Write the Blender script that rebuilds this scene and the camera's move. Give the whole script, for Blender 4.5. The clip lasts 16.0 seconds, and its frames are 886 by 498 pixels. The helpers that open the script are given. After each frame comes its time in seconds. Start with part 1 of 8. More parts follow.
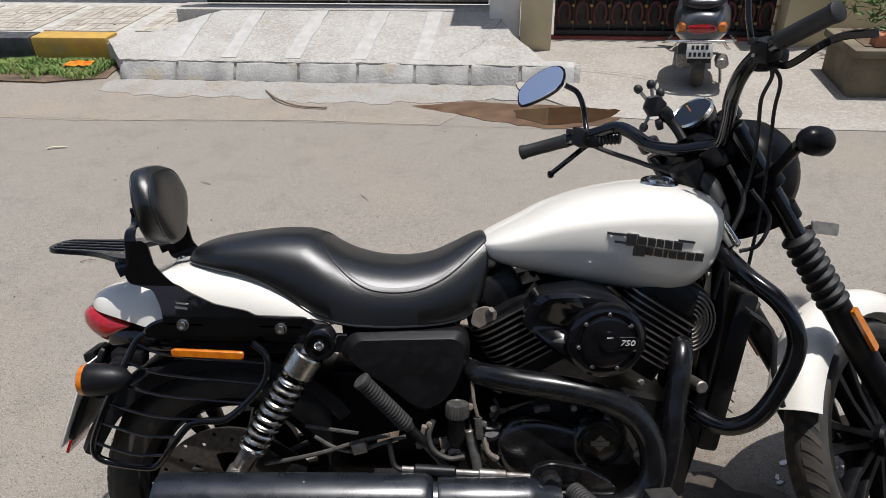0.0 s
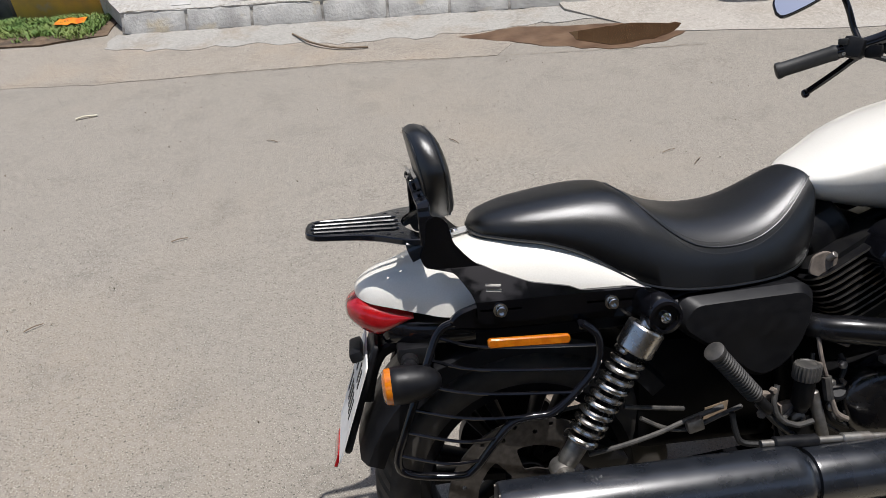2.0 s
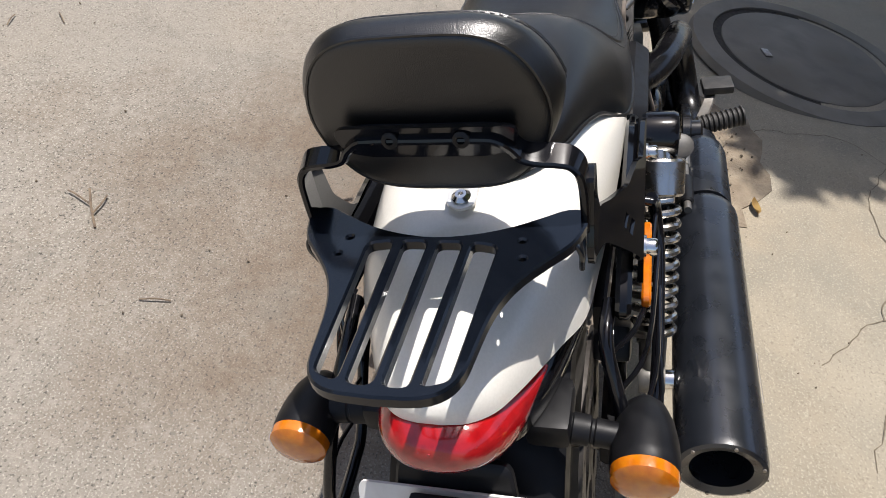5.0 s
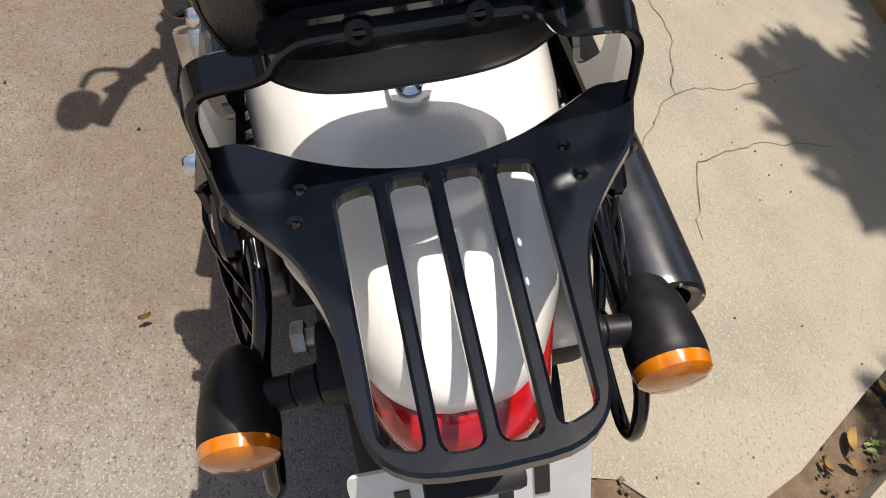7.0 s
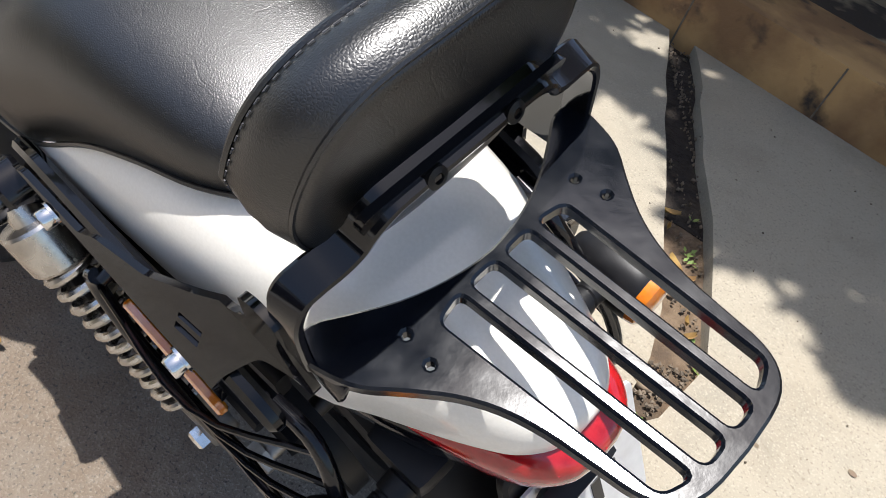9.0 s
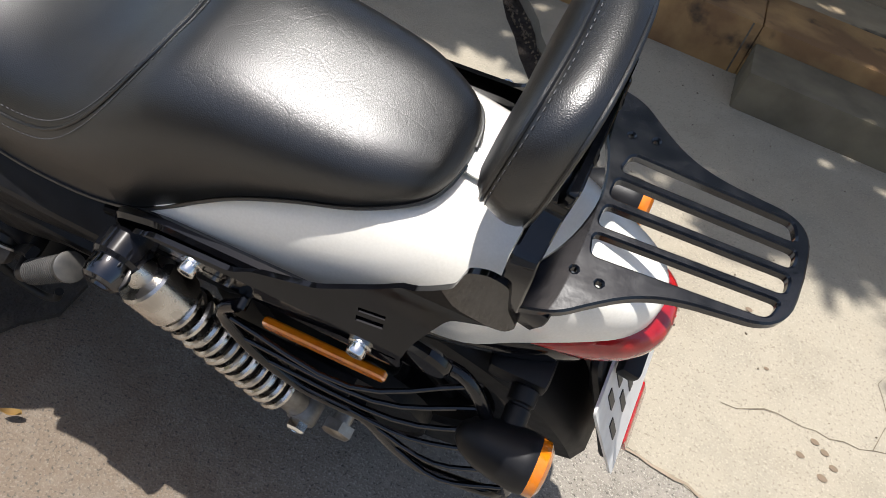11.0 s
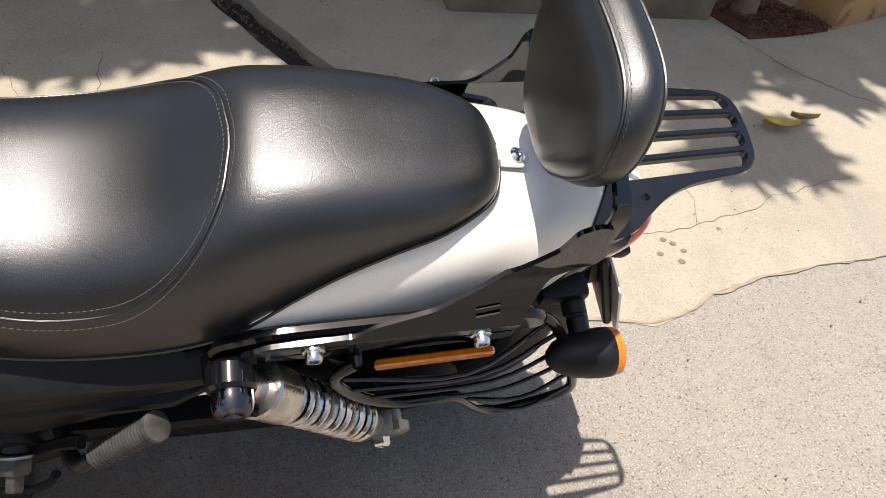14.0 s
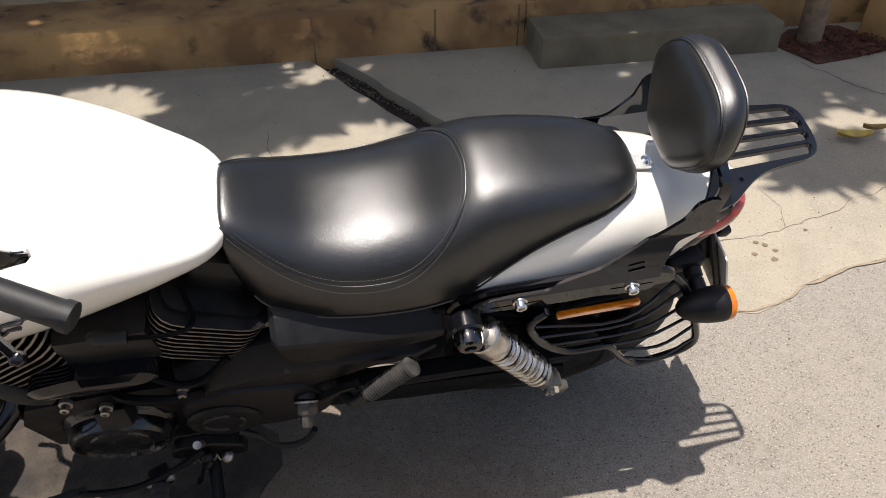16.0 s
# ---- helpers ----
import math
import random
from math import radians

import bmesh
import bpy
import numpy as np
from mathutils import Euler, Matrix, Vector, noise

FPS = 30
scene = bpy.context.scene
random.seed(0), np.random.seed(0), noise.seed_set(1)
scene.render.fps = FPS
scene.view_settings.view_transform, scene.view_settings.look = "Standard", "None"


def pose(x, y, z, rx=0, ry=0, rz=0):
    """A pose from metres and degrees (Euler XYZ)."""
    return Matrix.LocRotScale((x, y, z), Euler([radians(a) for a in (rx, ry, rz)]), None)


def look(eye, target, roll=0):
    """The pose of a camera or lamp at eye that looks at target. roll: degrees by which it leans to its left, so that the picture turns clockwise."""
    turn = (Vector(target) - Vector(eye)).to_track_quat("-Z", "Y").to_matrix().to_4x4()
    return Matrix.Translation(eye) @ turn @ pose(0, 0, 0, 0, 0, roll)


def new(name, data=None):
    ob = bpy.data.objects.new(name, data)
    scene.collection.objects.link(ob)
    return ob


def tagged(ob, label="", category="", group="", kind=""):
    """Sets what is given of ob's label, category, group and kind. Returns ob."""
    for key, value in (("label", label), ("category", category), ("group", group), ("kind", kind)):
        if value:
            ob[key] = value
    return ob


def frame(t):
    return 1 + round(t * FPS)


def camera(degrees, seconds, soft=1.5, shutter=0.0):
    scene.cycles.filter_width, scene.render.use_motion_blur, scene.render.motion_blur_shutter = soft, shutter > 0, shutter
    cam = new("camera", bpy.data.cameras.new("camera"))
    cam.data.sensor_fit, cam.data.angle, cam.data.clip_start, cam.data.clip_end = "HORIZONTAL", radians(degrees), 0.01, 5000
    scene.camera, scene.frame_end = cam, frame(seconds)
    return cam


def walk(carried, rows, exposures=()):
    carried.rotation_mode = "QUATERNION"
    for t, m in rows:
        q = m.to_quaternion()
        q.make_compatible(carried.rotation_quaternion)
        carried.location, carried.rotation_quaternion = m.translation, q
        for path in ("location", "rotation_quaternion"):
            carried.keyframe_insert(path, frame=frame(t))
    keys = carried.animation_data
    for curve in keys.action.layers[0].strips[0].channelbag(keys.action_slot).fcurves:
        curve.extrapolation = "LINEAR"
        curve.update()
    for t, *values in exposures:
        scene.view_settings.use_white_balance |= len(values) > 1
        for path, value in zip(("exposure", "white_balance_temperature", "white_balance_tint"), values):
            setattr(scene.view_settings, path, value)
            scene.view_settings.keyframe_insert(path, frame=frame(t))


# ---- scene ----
cam = camera(63.8, 16.0, soft=0.85)
PATH = [
    (0, (0.4374, -0.9985, 1.5552), (0.4538, 0.7045, 0.5067), -1.19),
    (0.5, (0.4069, -1.0117, 1.5722), (0.4009, 0.6752, 0.4979), -2.13),
    (1, (0.2123, -0.9559, 1.5423), (0.1915, 0.71, 0.4358), -2.28),
    (1.5, (-0.0305, -0.9063, 1.5576), (0.0701, 0.7096, 0.3834), -2.97),
    (2, (-0.2122, -0.7472, 1.5036), (-0.0811, 0.8442, 0.2994), -4.61),
    (2.5, (-0.369, -0.5363, 1.4758), (0.0023, 0.9991, 0.2491), 0.07),
    (3, (-0.5882, -0.3437, 1.4228), (0.2475, 0.9941, 0.1932), 2.69),
    (3.5, (-0.6623, -0.2058, 1.3862), (0.3317, 1.003, 0.141), 4.38),
    (4, (-0.654, -0.0254, 1.2965), (0.4773, 1.0278, 0.0273), 4.31),
    (4.5, (-0.63, 0.1085, 1.2515), (0.6594, 0.7834, -0.1203), 8.18),
    (5, (-0.6126, 0.2666, 1.1816), (0.8102, 0.3525, -0.2214), 14.65),
    (5.2, (-0.6011, 0.3, 1.1697), (0.8018, 0.242, -0.2545), 16.18),
    (7.3, (-0.4328, 0.4692, 1.0539), (0.5909, -0.2896, -0.4875), 27.99),
    (7.5, (-0.4432, 0.5058, 1.0686), (0.5638, -0.3172, -0.4508), 26.82),
    (8, (-0.4485, 0.5555, 1.0821), (0.5068, -0.4611, -0.351), 25.27),
    (8.5, (-0.3912, 0.5818, 1.0719), (0.5271, -0.5369, -0.3083), 23.35),
    (8.7, (-0.3593, 0.5737, 1.0621), (0.4688, -0.5996, -0.33), 21.97),
    (10.8, (-0.1895, 0.7735, 1.1217), (0.0885, -0.6373, -0.2684), 18.35),
    (11, (-0.176, 0.7978, 1.1271), (0.0889, -0.6304, -0.2477), 18.52),
    (11.5, (-0.1327, 0.8068, 1.1207), (0.0824, -0.6347, -0.2489), 17.24),
    (12, (-0.0673, 0.7653, 1.111), (0.0721, -0.6575, -0.2877), 9.96),
    (12.5, (-0.0498, 0.7329, 1.115), (-0.0506, -0.7328, -0.2457), 9.79),
    (13, (0.0127, 0.7663, 1.1441), (-0.0898, -0.7354, -0.1729), 7.58),
    (13.5, (0.1092, 0.824, 1.1814), (-0.184, -0.6283, -0.162), 7.1),
    (14, (0.1544, 0.8789, 1.1911), (-0.3111, -0.5112, -0.1694), 10.24),
    (14.5, (0.1737, 0.9447, 1.2276), (-0.2966, -0.4619, -0.1142), 9.79),
    (15, (0.1743, 1.0826, 1.2936), (-0.1441, -0.4112, 0.0024), 5.27),
    (15.5, (0.233, 1.1698, 1.3472), (0.0707, -0.3768, 0.0895), 1.64),
    (16, (0.3649, 1.1809, 1.345), (0.1076, -0.3551, 0.0903), -0.09),
]
EXPOSURES = [(0, 0.1, 6450, 11), (2.5, 0.15, 6450, 11), (4.5, 0.26, 6590, 11), (5.2, 0.46, 6760, 12), (7.5, 0.43, 7080, 12), (8.5, 0.85, 6520, 11), (11.0, 0.68, 6650, 10), (12.0, 0.74, 6450, 10), (13.5, 0.82, 6890, 12), (15.0, 0.86, 7000, 13), (16.0, 0.59, 6930, 13)]
walk(cam, [(t, look(eye, target, roll)) for t, eye, target, roll in PATH], EXPOSURES)

# ---- world and sun ----
world = bpy.data.worlds.new("sky")
scene.world = world
world.use_nodes = True
SUN_TO = Vector((0.146, 0.036, 0.988)).normalized()
_wn = world.node_tree.nodes
_sky = _wn.new("ShaderNodeTexSky")
_sky.sky_type = "NISHITA"
_sky.sun_disc = False
_sky.dust_density = 2.2
_sky.sun_elevation = math.asin(SUN_TO.z)
_sky.sun_rotation = math.atan2(SUN_TO.x, SUN_TO.y)
world.node_tree.links.new(_sky.outputs[0], _wn["Background"].inputs[0])
_wn["Background"].inputs[1].default_value = 0.125
sun = new("sun", bpy.data.lights.new("sun", "SUN"))
sun.data.energy = 4.5
sun.data.angle = radians(0.55)
sun.data.color = (1.0, 0.983, 0.963)
sun.matrix_world = look((0, 0, 12), Vector((0, 0, 12)) - SUN_TO)

# ---- building helpers ----
def mat(name, color, rough=0.5, metal=0.0, color2=None, scale=20.0, detail=6.0, mix=(0.35, 0.65), bump=0.0, bump_scale=200.0,
        bump_dist=0.002, stain=None, stain_scale=2.0, stain_mix=(0.5, 0.7), coat=0.0, rough2=None, spec=0.5, random_tint=0.0):
    """A surface with two scales of variation: fine grain (color2), broad stains (stain), and relief."""
    m = bpy.data.materials.new(name)
    m.use_nodes = True
    nt = m.node_tree
    n, l = nt.nodes, nt.links
    b = n["Principled BSDF"]
    b.inputs["Base Color"].default_value = (*color, 1)
    b.inputs["Roughness"].default_value = rough
    b.inputs["Metallic"].default_value = metal
    b.inputs["Specular IOR Level"].default_value = spec
    b.inputs["Coat Weight"].default_value = coat
    b.inputs["Coat Roughness"].default_value = 0.06
    tc = n.new("ShaderNodeTexCoord")

    def noise_tex(sc, det, ramp):
        t = n.new("ShaderNodeTexNoise")
        t.inputs["Scale"].default_value = sc
        t.inputs["Detail"].default_value = det
        l.new(tc.outputs["Object"], t.inputs["Vector"])
        r = n.new("ShaderNodeMapRange")
        r.inputs["From Min"].default_value, r.inputs["From Max"].default_value = ramp
        l.new(t.outputs["Fac"], r.inputs["Value"])
        return r.outputs["Result"]

    out = None
    if color2:
        f = noise_tex(scale, detail, mix)
        x = n.new("ShaderNodeMix")
        x.data_type = "RGBA"
        x.inputs["A"].default_value = (*color, 1)
        x.inputs["B"].default_value = (*color2, 1)
        l.new(f, x.inputs["Factor"])
        out = x.outputs["Result"]
        if rough2 is not None:
            rr = n.new("ShaderNodeMapRange")
            rr.inputs["To Min"].default_value, rr.inputs["To Max"].default_value = rough, rough2
            l.new(f, rr.inputs["Value"])
            l.new(rr.outputs["Result"], b.inputs["Roughness"])
    if stain:
        f = noise_tex(stain_scale, 5.0, stain_mix)
        x = n.new("ShaderNodeMix")
        x.data_type = "RGBA"
        x.inputs["A"].default_value = (*color, 1)
        if out:
            l.new(out, x.inputs["A"])
        x.inputs["B"].default_value = (*stain, 1)
        l.new(f, x.inputs["Factor"])
        out = x.outputs["Result"]
    if random_tint:
        oi = n.new("ShaderNodeObjectInfo")
        hsv = n.new("ShaderNodeHueSaturation")
        rr = n.new("ShaderNodeMapRange")
        rr.inputs["To Min"].default_value, rr.inputs["To Max"].default_value = 1 - random_tint, 1 + random_tint
        l.new(oi.outputs["Random"], rr.inputs["Value"])
        l.new(rr.outputs["Result"], hsv.inputs["Value"])
        hsv.inputs["Color"].default_value = (*color, 1)
        if out:
            l.new(out, hsv.inputs["Color"])
        out = hsv.outputs["Color"]
    if out:
        l.new(out, b.inputs["Base Color"])
    if bump:
        t = n.new("ShaderNodeTexNoise")
        t.inputs["Scale"].default_value = bump_scale
        t.inputs["Detail"].default_value = 4.0
        l.new(tc.outputs["Object"], t.inputs["Vector"])
        bp = n.new("ShaderNodeBump")
        bp.inputs["Strength"].default_value = bump
        bp.inputs["Distance"].default_value = bump_dist
        l.new(t.outputs["Fac"], bp.inputs["Height"])
        l.new(bp.outputs["Normal"], b.inputs["Normal"])
    return m


def finish(bm, sharp=40):
    """Outward normals, smooth faces, hard edges where the faces meet at a sharp angle."""
    bmesh.ops.recalc_face_normals(bm, faces=bm.faces[:])
    lim = radians(sharp)
    for f in bm.faces:
        f.smooth = True
    for e in bm.edges:
        if len(e.link_faces) == 2 and e.calc_face_angle(0) > lim:
            e.smooth = False


def mesh_of(name, bm, material, sharp=40):
    finish(bm, sharp)
    me = bpy.data.meshes.new(name)
    bm.to_mesh(me)
    bm.free()
    for m in material if isinstance(material, (list, tuple)) else [material]:
        me.materials.append(m)
    return me


def part(name, bm, material, parent=None, label="", sharp=40):
    """One mesh object, under a thing or a part."""
    ob = new(name, mesh_of(name, bm, material, sharp))
    if parent is not None:
        ob.parent = parent
    return tagged(ob, label) if label else ob


def thing(name, label, category, m=None, group="", kind=""):
    ob = new(name)
    ob.empty_display_size = 0.1
    if m is not None:
        ob.matrix_world = m
    return tagged(ob, label, category, group, kind)


def add_ring(bm, pts):
    return [bm.verts.new(p) for p in pts]


def skin(bm, a, b, closed=True):
    n = len(a)
    for i in range(n if closed else n - 1):
        j = (i + 1) % n
        bm.faces.new((a[i], a[j], b[j], b[i]))


def loft(rings, caps=True, bm=None):
    bm = bm or bmesh.new()
    vs = [add_ring(bm, r) for r in rings]
    for a, b in zip(vs, vs[1:]):
        skin(bm, a, b)
    if caps:
        bm.faces.new(list(reversed(vs[0])))
        bm.faces.new(vs[-1])
    return bm


def smooth_path(pts, per=6):
    """Catmull-Rom points through the given ones."""
    p = [Vector(q) for q in pts]
    p = [2 * p[0] - p[1], *p, 2 * p[-1] - p[-2]]
    out = []
    for a, b, c, d in zip(p, p[1:], p[2:], p[3:]):
        for k in range(per):
            t = k / per
            out.append(0.5 * (2 * b + (c - a) * t + (2 * a - 5 * b + 4 * c - d) * t * t + (3 * b - a - 3 * c + d) * t ** 3))
    out.append(p[-2])
    return out


def frames_along(path, closed=False):
    n = len(path)
    up = None
    out = []
    for i, p in enumerate(path):
        a = path[i - 1] if (i or closed) else p
        b = path[(i + 1) % n] if (i < n - 1 or closed) else p
        t = (b - a).normalized()
        if up is None:
            up = t.orthogonal().normalized()
        up = (up - t * up.dot(t)).normalized()
        out.append((p, t, up, t.cross(up)))
    return out


def tube(pts, r, n=10, per=6, closed=False, bm=None, radii=None):
    """A round rod through the points; radii: a radius for each given point."""
    bm = bm or bmesh.new()
    path = smooth_path(pts, per) if per else [Vector(p) for p in pts]
    if closed:
        path = path[:-1]
    rings = []
    for i, (p, t, u, v) in enumerate(frames_along(path, closed)):
        rr = r
        if radii:
            k = i / max(1, len(path) - 1) * (len(radii) - 1)
            j = min(int(k), len(radii) - 2)
            rr = radii[j] + (radii[j + 1] - radii[j]) * (k - j)
        rings.append(add_ring(bm, [p + rr * (math.cos(2 * math.pi * q / n) * u + math.sin(2 * math.pi * q / n) * v) for q in range(n)]))
    for a, b in zip(rings, rings[1:]):
        skin(bm, a, b)
    if closed:
        skin(bm, rings[-1], rings[0])
    else:
        bm.faces.new(list(reversed(rings[0])))
        bm.faces.new(rings[-1])
    return bm


def strip(pts, w, h, across, per=5, bm=None):
    """A flat bar of w x h through the points; across: the direction of w."""
    bm = bm or bmesh.new()
    path = smooth_path(pts, per)
    rings = []
    for p, t, u, v in frames_along(path):
        a = Vector(across)
        a = (a - t * a.dot(t)).normalized()
        b = t.cross(a)
        c = min(w, h) * 0.25
        co = [(w / 2 - c, h / 2), (w / 2, h / 2 - c), (w / 2, c - h / 2), (w / 2 - c, -h / 2), (c - w / 2, -h / 2), (-w / 2, c - h / 2), (-w / 2, h / 2 - c), (c - w / 2, h / 2)]
        rings.append([p + x * a + y * b for x, y in co])
    return loft(rings, bm=bm)


def axes_of(axis):
    z = Vector(axis).normalized()
    x = z.orthogonal().normalized()
    return x, z.cross(x), z


def revolve(profile, origin=(0, 0, 0), axis=(0, 0, 1), n=24, bm=None, caps=True):
    """(radius, height) pairs turned round the axis."""
    bm = bm or bmesh.new()
    x, y, z = axes_of(axis)
    o = Vector(origin)
    rings = [[o + z * h + max(r, 1e-4) * (math.cos(2 * math.pi * k / n) * x + math.sin(2 * math.pi * k / n) * y) for k in range(n)] for r, h in profile]
    return loft(rings, caps, bm)


def rod(a, b, r, n=14, bevel=0.0, bm=None, r2=None):
    a, b = Vector(a), Vector(b)
    h = (b - a).length
    r2 = r if r2 is None else r2
    prof = [(r, 0), (r2, h)] if not bevel else [(r - bevel, 0), (r, bevel), (r2, h - bevel), (r2 - bevel, h)]
    return revolve(prof, a, b - a, n, bm)


def box(c, size, bevel=0.0, rot=(0, 0, 0), bm=None, seg=2):
    t = bmesh.new()
    bmesh.ops.create_cube(t, size=1.0)
    bmesh.ops.scale(t, vec=size, verts=t.verts)
    if bevel:
        bmesh.ops.bevel(t, geom=t.edges[:], offset=bevel, segments=seg, affect="EDGES", profile=0.6)
    bmesh.ops.transform(t, matrix=pose(*c, *rot), verts=t.verts)
    return merge(bm, t)


def merge(bm, t):
    if bm is None:
        return t
    me = bpy.data.meshes.new("tmp")
    t.to_mesh(me)
    t.free()
    bm.from_mesh(me)
    bpy.data.meshes.remove(me)
    return bm


def plate(outer, thick, to3d, holes=(), bevel=0.0, bm=None):
    """A sheet with an outline and holes in (u, v), laid into space by to3d(u, v, w), w from 0 to thick."""
    t = bmesh.new()
    edges = []
    for loop in (outer, *holes):
        vs = [t.verts.new((u, v, 0)) for u, v in loop]
        edges += [t.edges.new((vs[i], vs[(i + 1) % len(vs)])) for i in range(len(vs))]
    bmesh.ops.triangle_fill(t, use_beauty=True, use_dissolve=False, edges=edges)
    bmesh.ops.recalc_face_normals(t, faces=t.faces[:])
    g = bmesh.ops.extrude_face_region(t, geom=t.faces[:])
    top = [v for v in g["geom"] if isinstance(v, bmesh.types.BMVert)]
    bmesh.ops.translate(t, vec=(0, 0, thick), verts=top)
    if bevel:
        rim = [e for e in t.edges if len(e.link_faces) == 2 and e.calc_face_angle(0) > 0.9 and abs(e.verts[0].co.z - e.verts[1].co.z) < 1e-6]
        bmesh.ops.bevel(t, geom=rim, offset=bevel, segments=1, affect="EDGES")
    for v in t.verts:
        v.co = Vector(to3d(*v.co))
    return merge(bm, t)


def cut_band(pts, z0, z1):
    """The part of an outline between two heights."""
    for z, k in ((z0, 1), (z1, -1)):
        out = []
        for (ax, az), (bx, bz) in zip(pts, pts[1:] + pts[:1]):
            da, db = k * (az - z), k * (bz - z)
            if da >= 0:
                out.append((ax, az))
            if da * db < 0:
                out.append((ax + (bx - ax) * da / (da - db), z))
        pts = out
    return pts


def round_poly(pts, r, seg=4):
    """A polygon with its corners rounded by about r."""
    out = []
    n = len(pts)
    for i in range(n):
        p = Vector((*pts[i], 0))
        a = Vector((*pts[i - 1], 0)) - p
        b = Vector((*pts[(i + 1) % n], 0)) - p
        d = min(r, a.length * 0.45, b.length * 0.45)
        s, e = p + a.normalized() * d, p + b.normalized() * d
        for k in range(seg + 1):
            t = k / seg
            q = (1 - t) ** 2 * s + 2 * t * (1 - t) * p + t * t * e
            out.append((q.x, q.y))
    return out


def oval(cx, cz, w, zb, zt, n=28, p=2.4, flat=0.0):
    """A closed superellipse in (y, z): half width w, from zb to zt; flat presses the lower half towards a straight bottom."""
    out = []
    mid, h = (zb + zt) / 2, (zt - zb) / 2
    for k in range(n):
        a = 2 * math.pi * k / n
        c, s = math.cos(a), math.sin(a)
        y = w * math.copysign(abs(c) ** (2 / p), c)
        q = p if s > 0 else p + flat
        z = h * math.copysign(abs(s) ** (2 / q), s)
        out.append((cx, y, mid + z + cz))
    return out


def lerp_rows(rows, per=3):
    """Rows of numbers, smoothly filled in between."""
    rows = [np.array(r, float) for r in rows]
    rows = [2 * rows[0] - rows[1], *rows, 2 * rows[-1] - rows[-2]]
    out = []
    for a, b, c, d in zip(rows, rows[1:], rows[2:], rows[3:]):
        for k in range(per):
            t = k / per
            m1, m2 = (c - a) / 2, (d - b) / 2
            out.append(b * (2 * t ** 3 - 3 * t * t + 1) + m1 * (t ** 3 - 2 * t * t + t) + c * (3 * t * t - 2 * t ** 3) + m2 * (t ** 3 - t * t))
    out.append(rows[-2])
    return out

# ---- materials ----
M_WHITE = mat("pearl_white_paint", (0.80, 0.768, 0.695), 0.32, 0.0, (0.76, 0.728, 0.655), 400, coat=0.9, spec=0.5)
M_GLOSS = mat("black_gloss_paint", (0.003, 0.003, 0.004), 0.12, 0.0, (0.006, 0.006, 0.008), 30, coat=0.6, rough2=0.2, bump=0.02, bump_scale=60, spec=0.15)
M_RACK = mat("black_powder_coat", (0.003, 0.0042, 0.007), 0.12, 0.0, (0.004, 0.0055, 0.009), 40, rough2=0.19, spec=0.48, bump=0.07, bump_scale=90, stain=(0.035, 0.018, 0.010), stain_scale=30, stain_mix=(0.66, 0.8))
M_PIPE = mat("black_header_pipe", (0.004, 0.004, 0.005), 0.20, 0.0, (0.008, 0.008, 0.009), 25, rough2=0.30, bump=0.03, bump_scale=300, spec=0.45)
M_DARKCHROME = mat("dark_chrome", (0.10, 0.10, 0.105), 0.10, 1.0, (0.07, 0.07, 0.075), 30)
M_PLATE = mat("black_enamel_plate", (0.002, 0.002, 0.0025), 0.03, 0.0, (0.003, 0.003, 0.004), 40, rough2=0.06, spec=0.42)
M_COWL = mat("black_lamp_shell", (0.003, 0.003, 0.0035), 0.3, 0.0, (0.005, 0.005, 0.006), 40, rough2=0.36, spec=0.08)
M_SATIN = mat("black_satin_paint", (0.004, 0.004, 0.005), 0.30, 0.0, (0.007, 0.007, 0.008), 45, rough2=0.45, bump=0.05, bump_scale=300, stain=(0.022, 0.019, 0.016), stain_scale=7, stain_mix=(0.62, 0.85), spec=0.13)
M_MUFFLER = mat("black_satin_exhaust", (0.009, 0.0108, 0.0145), 0.24, 0.0, (0.013, 0.0152, 0.020), 25, rough2=0.33, bump=0.03, bump_scale=500, spec=0.8, coat=0.25)
M_ENGINE = mat("black_engine_finish", (0.005, 0.005, 0.006), 0.34, 0.0, (0.010, 0.0095, 0.009), 30, rough2=0.5, bump=0.12, bump_scale=400, stain=(0.04, 0.032, 0.025), stain_scale=9, stain_mix=(0.62, 0.9), spec=0.3)
M_PLASTIC = mat("black_plastic", (0.005, 0.005, 0.006), 0.40, 0.0, (0.008, 0.008, 0.009), 60, bump=0.1, bump_scale=900, bump_dist=0.0006, rough2=0.52, spec=0.26)
M_RUBBER = mat("dusty_rubber", (0.006, 0.006, 0.006), 0.6, 0.0, (0.012, 0.0115, 0.011), 40, bump=0.1, bump_scale=300)
M_TYRE = mat("tyre_rubber", (0.02, 0.019, 0.018), 0.8, 0.0, (0.055, 0.048, 0.04), 16, bump=0.1, bump_scale=250)
M_TREAD = mat("dusty_tread_rubber", (0.045, 0.039, 0.033), 0.85, 0.0, (0.075, 0.064, 0.052), 30, bump=0.2, bump_scale=250)
M_PEG = mat("worn_peg_rubber", (0.018, 0.0175, 0.0165), 0.6, 0.0, (0.036, 0.033, 0.030), 60, bump=0.2, bump_scale=300)
M_CHROME = mat("chrome", (0.78, 0.77, 0.75), 0.12, 1.0, (0.55, 0.53, 0.5), 30, mix=(0.4, 0.8), rough2=0.24)
M_SHOCK = mat("worn_chrome", (0.60, 0.58, 0.545), 0.22, 1.0, (0.36, 0.33, 0.30), 35, mix=(0.4, 0.75), rough2=0.36, bump=0.04, bump_scale=260)
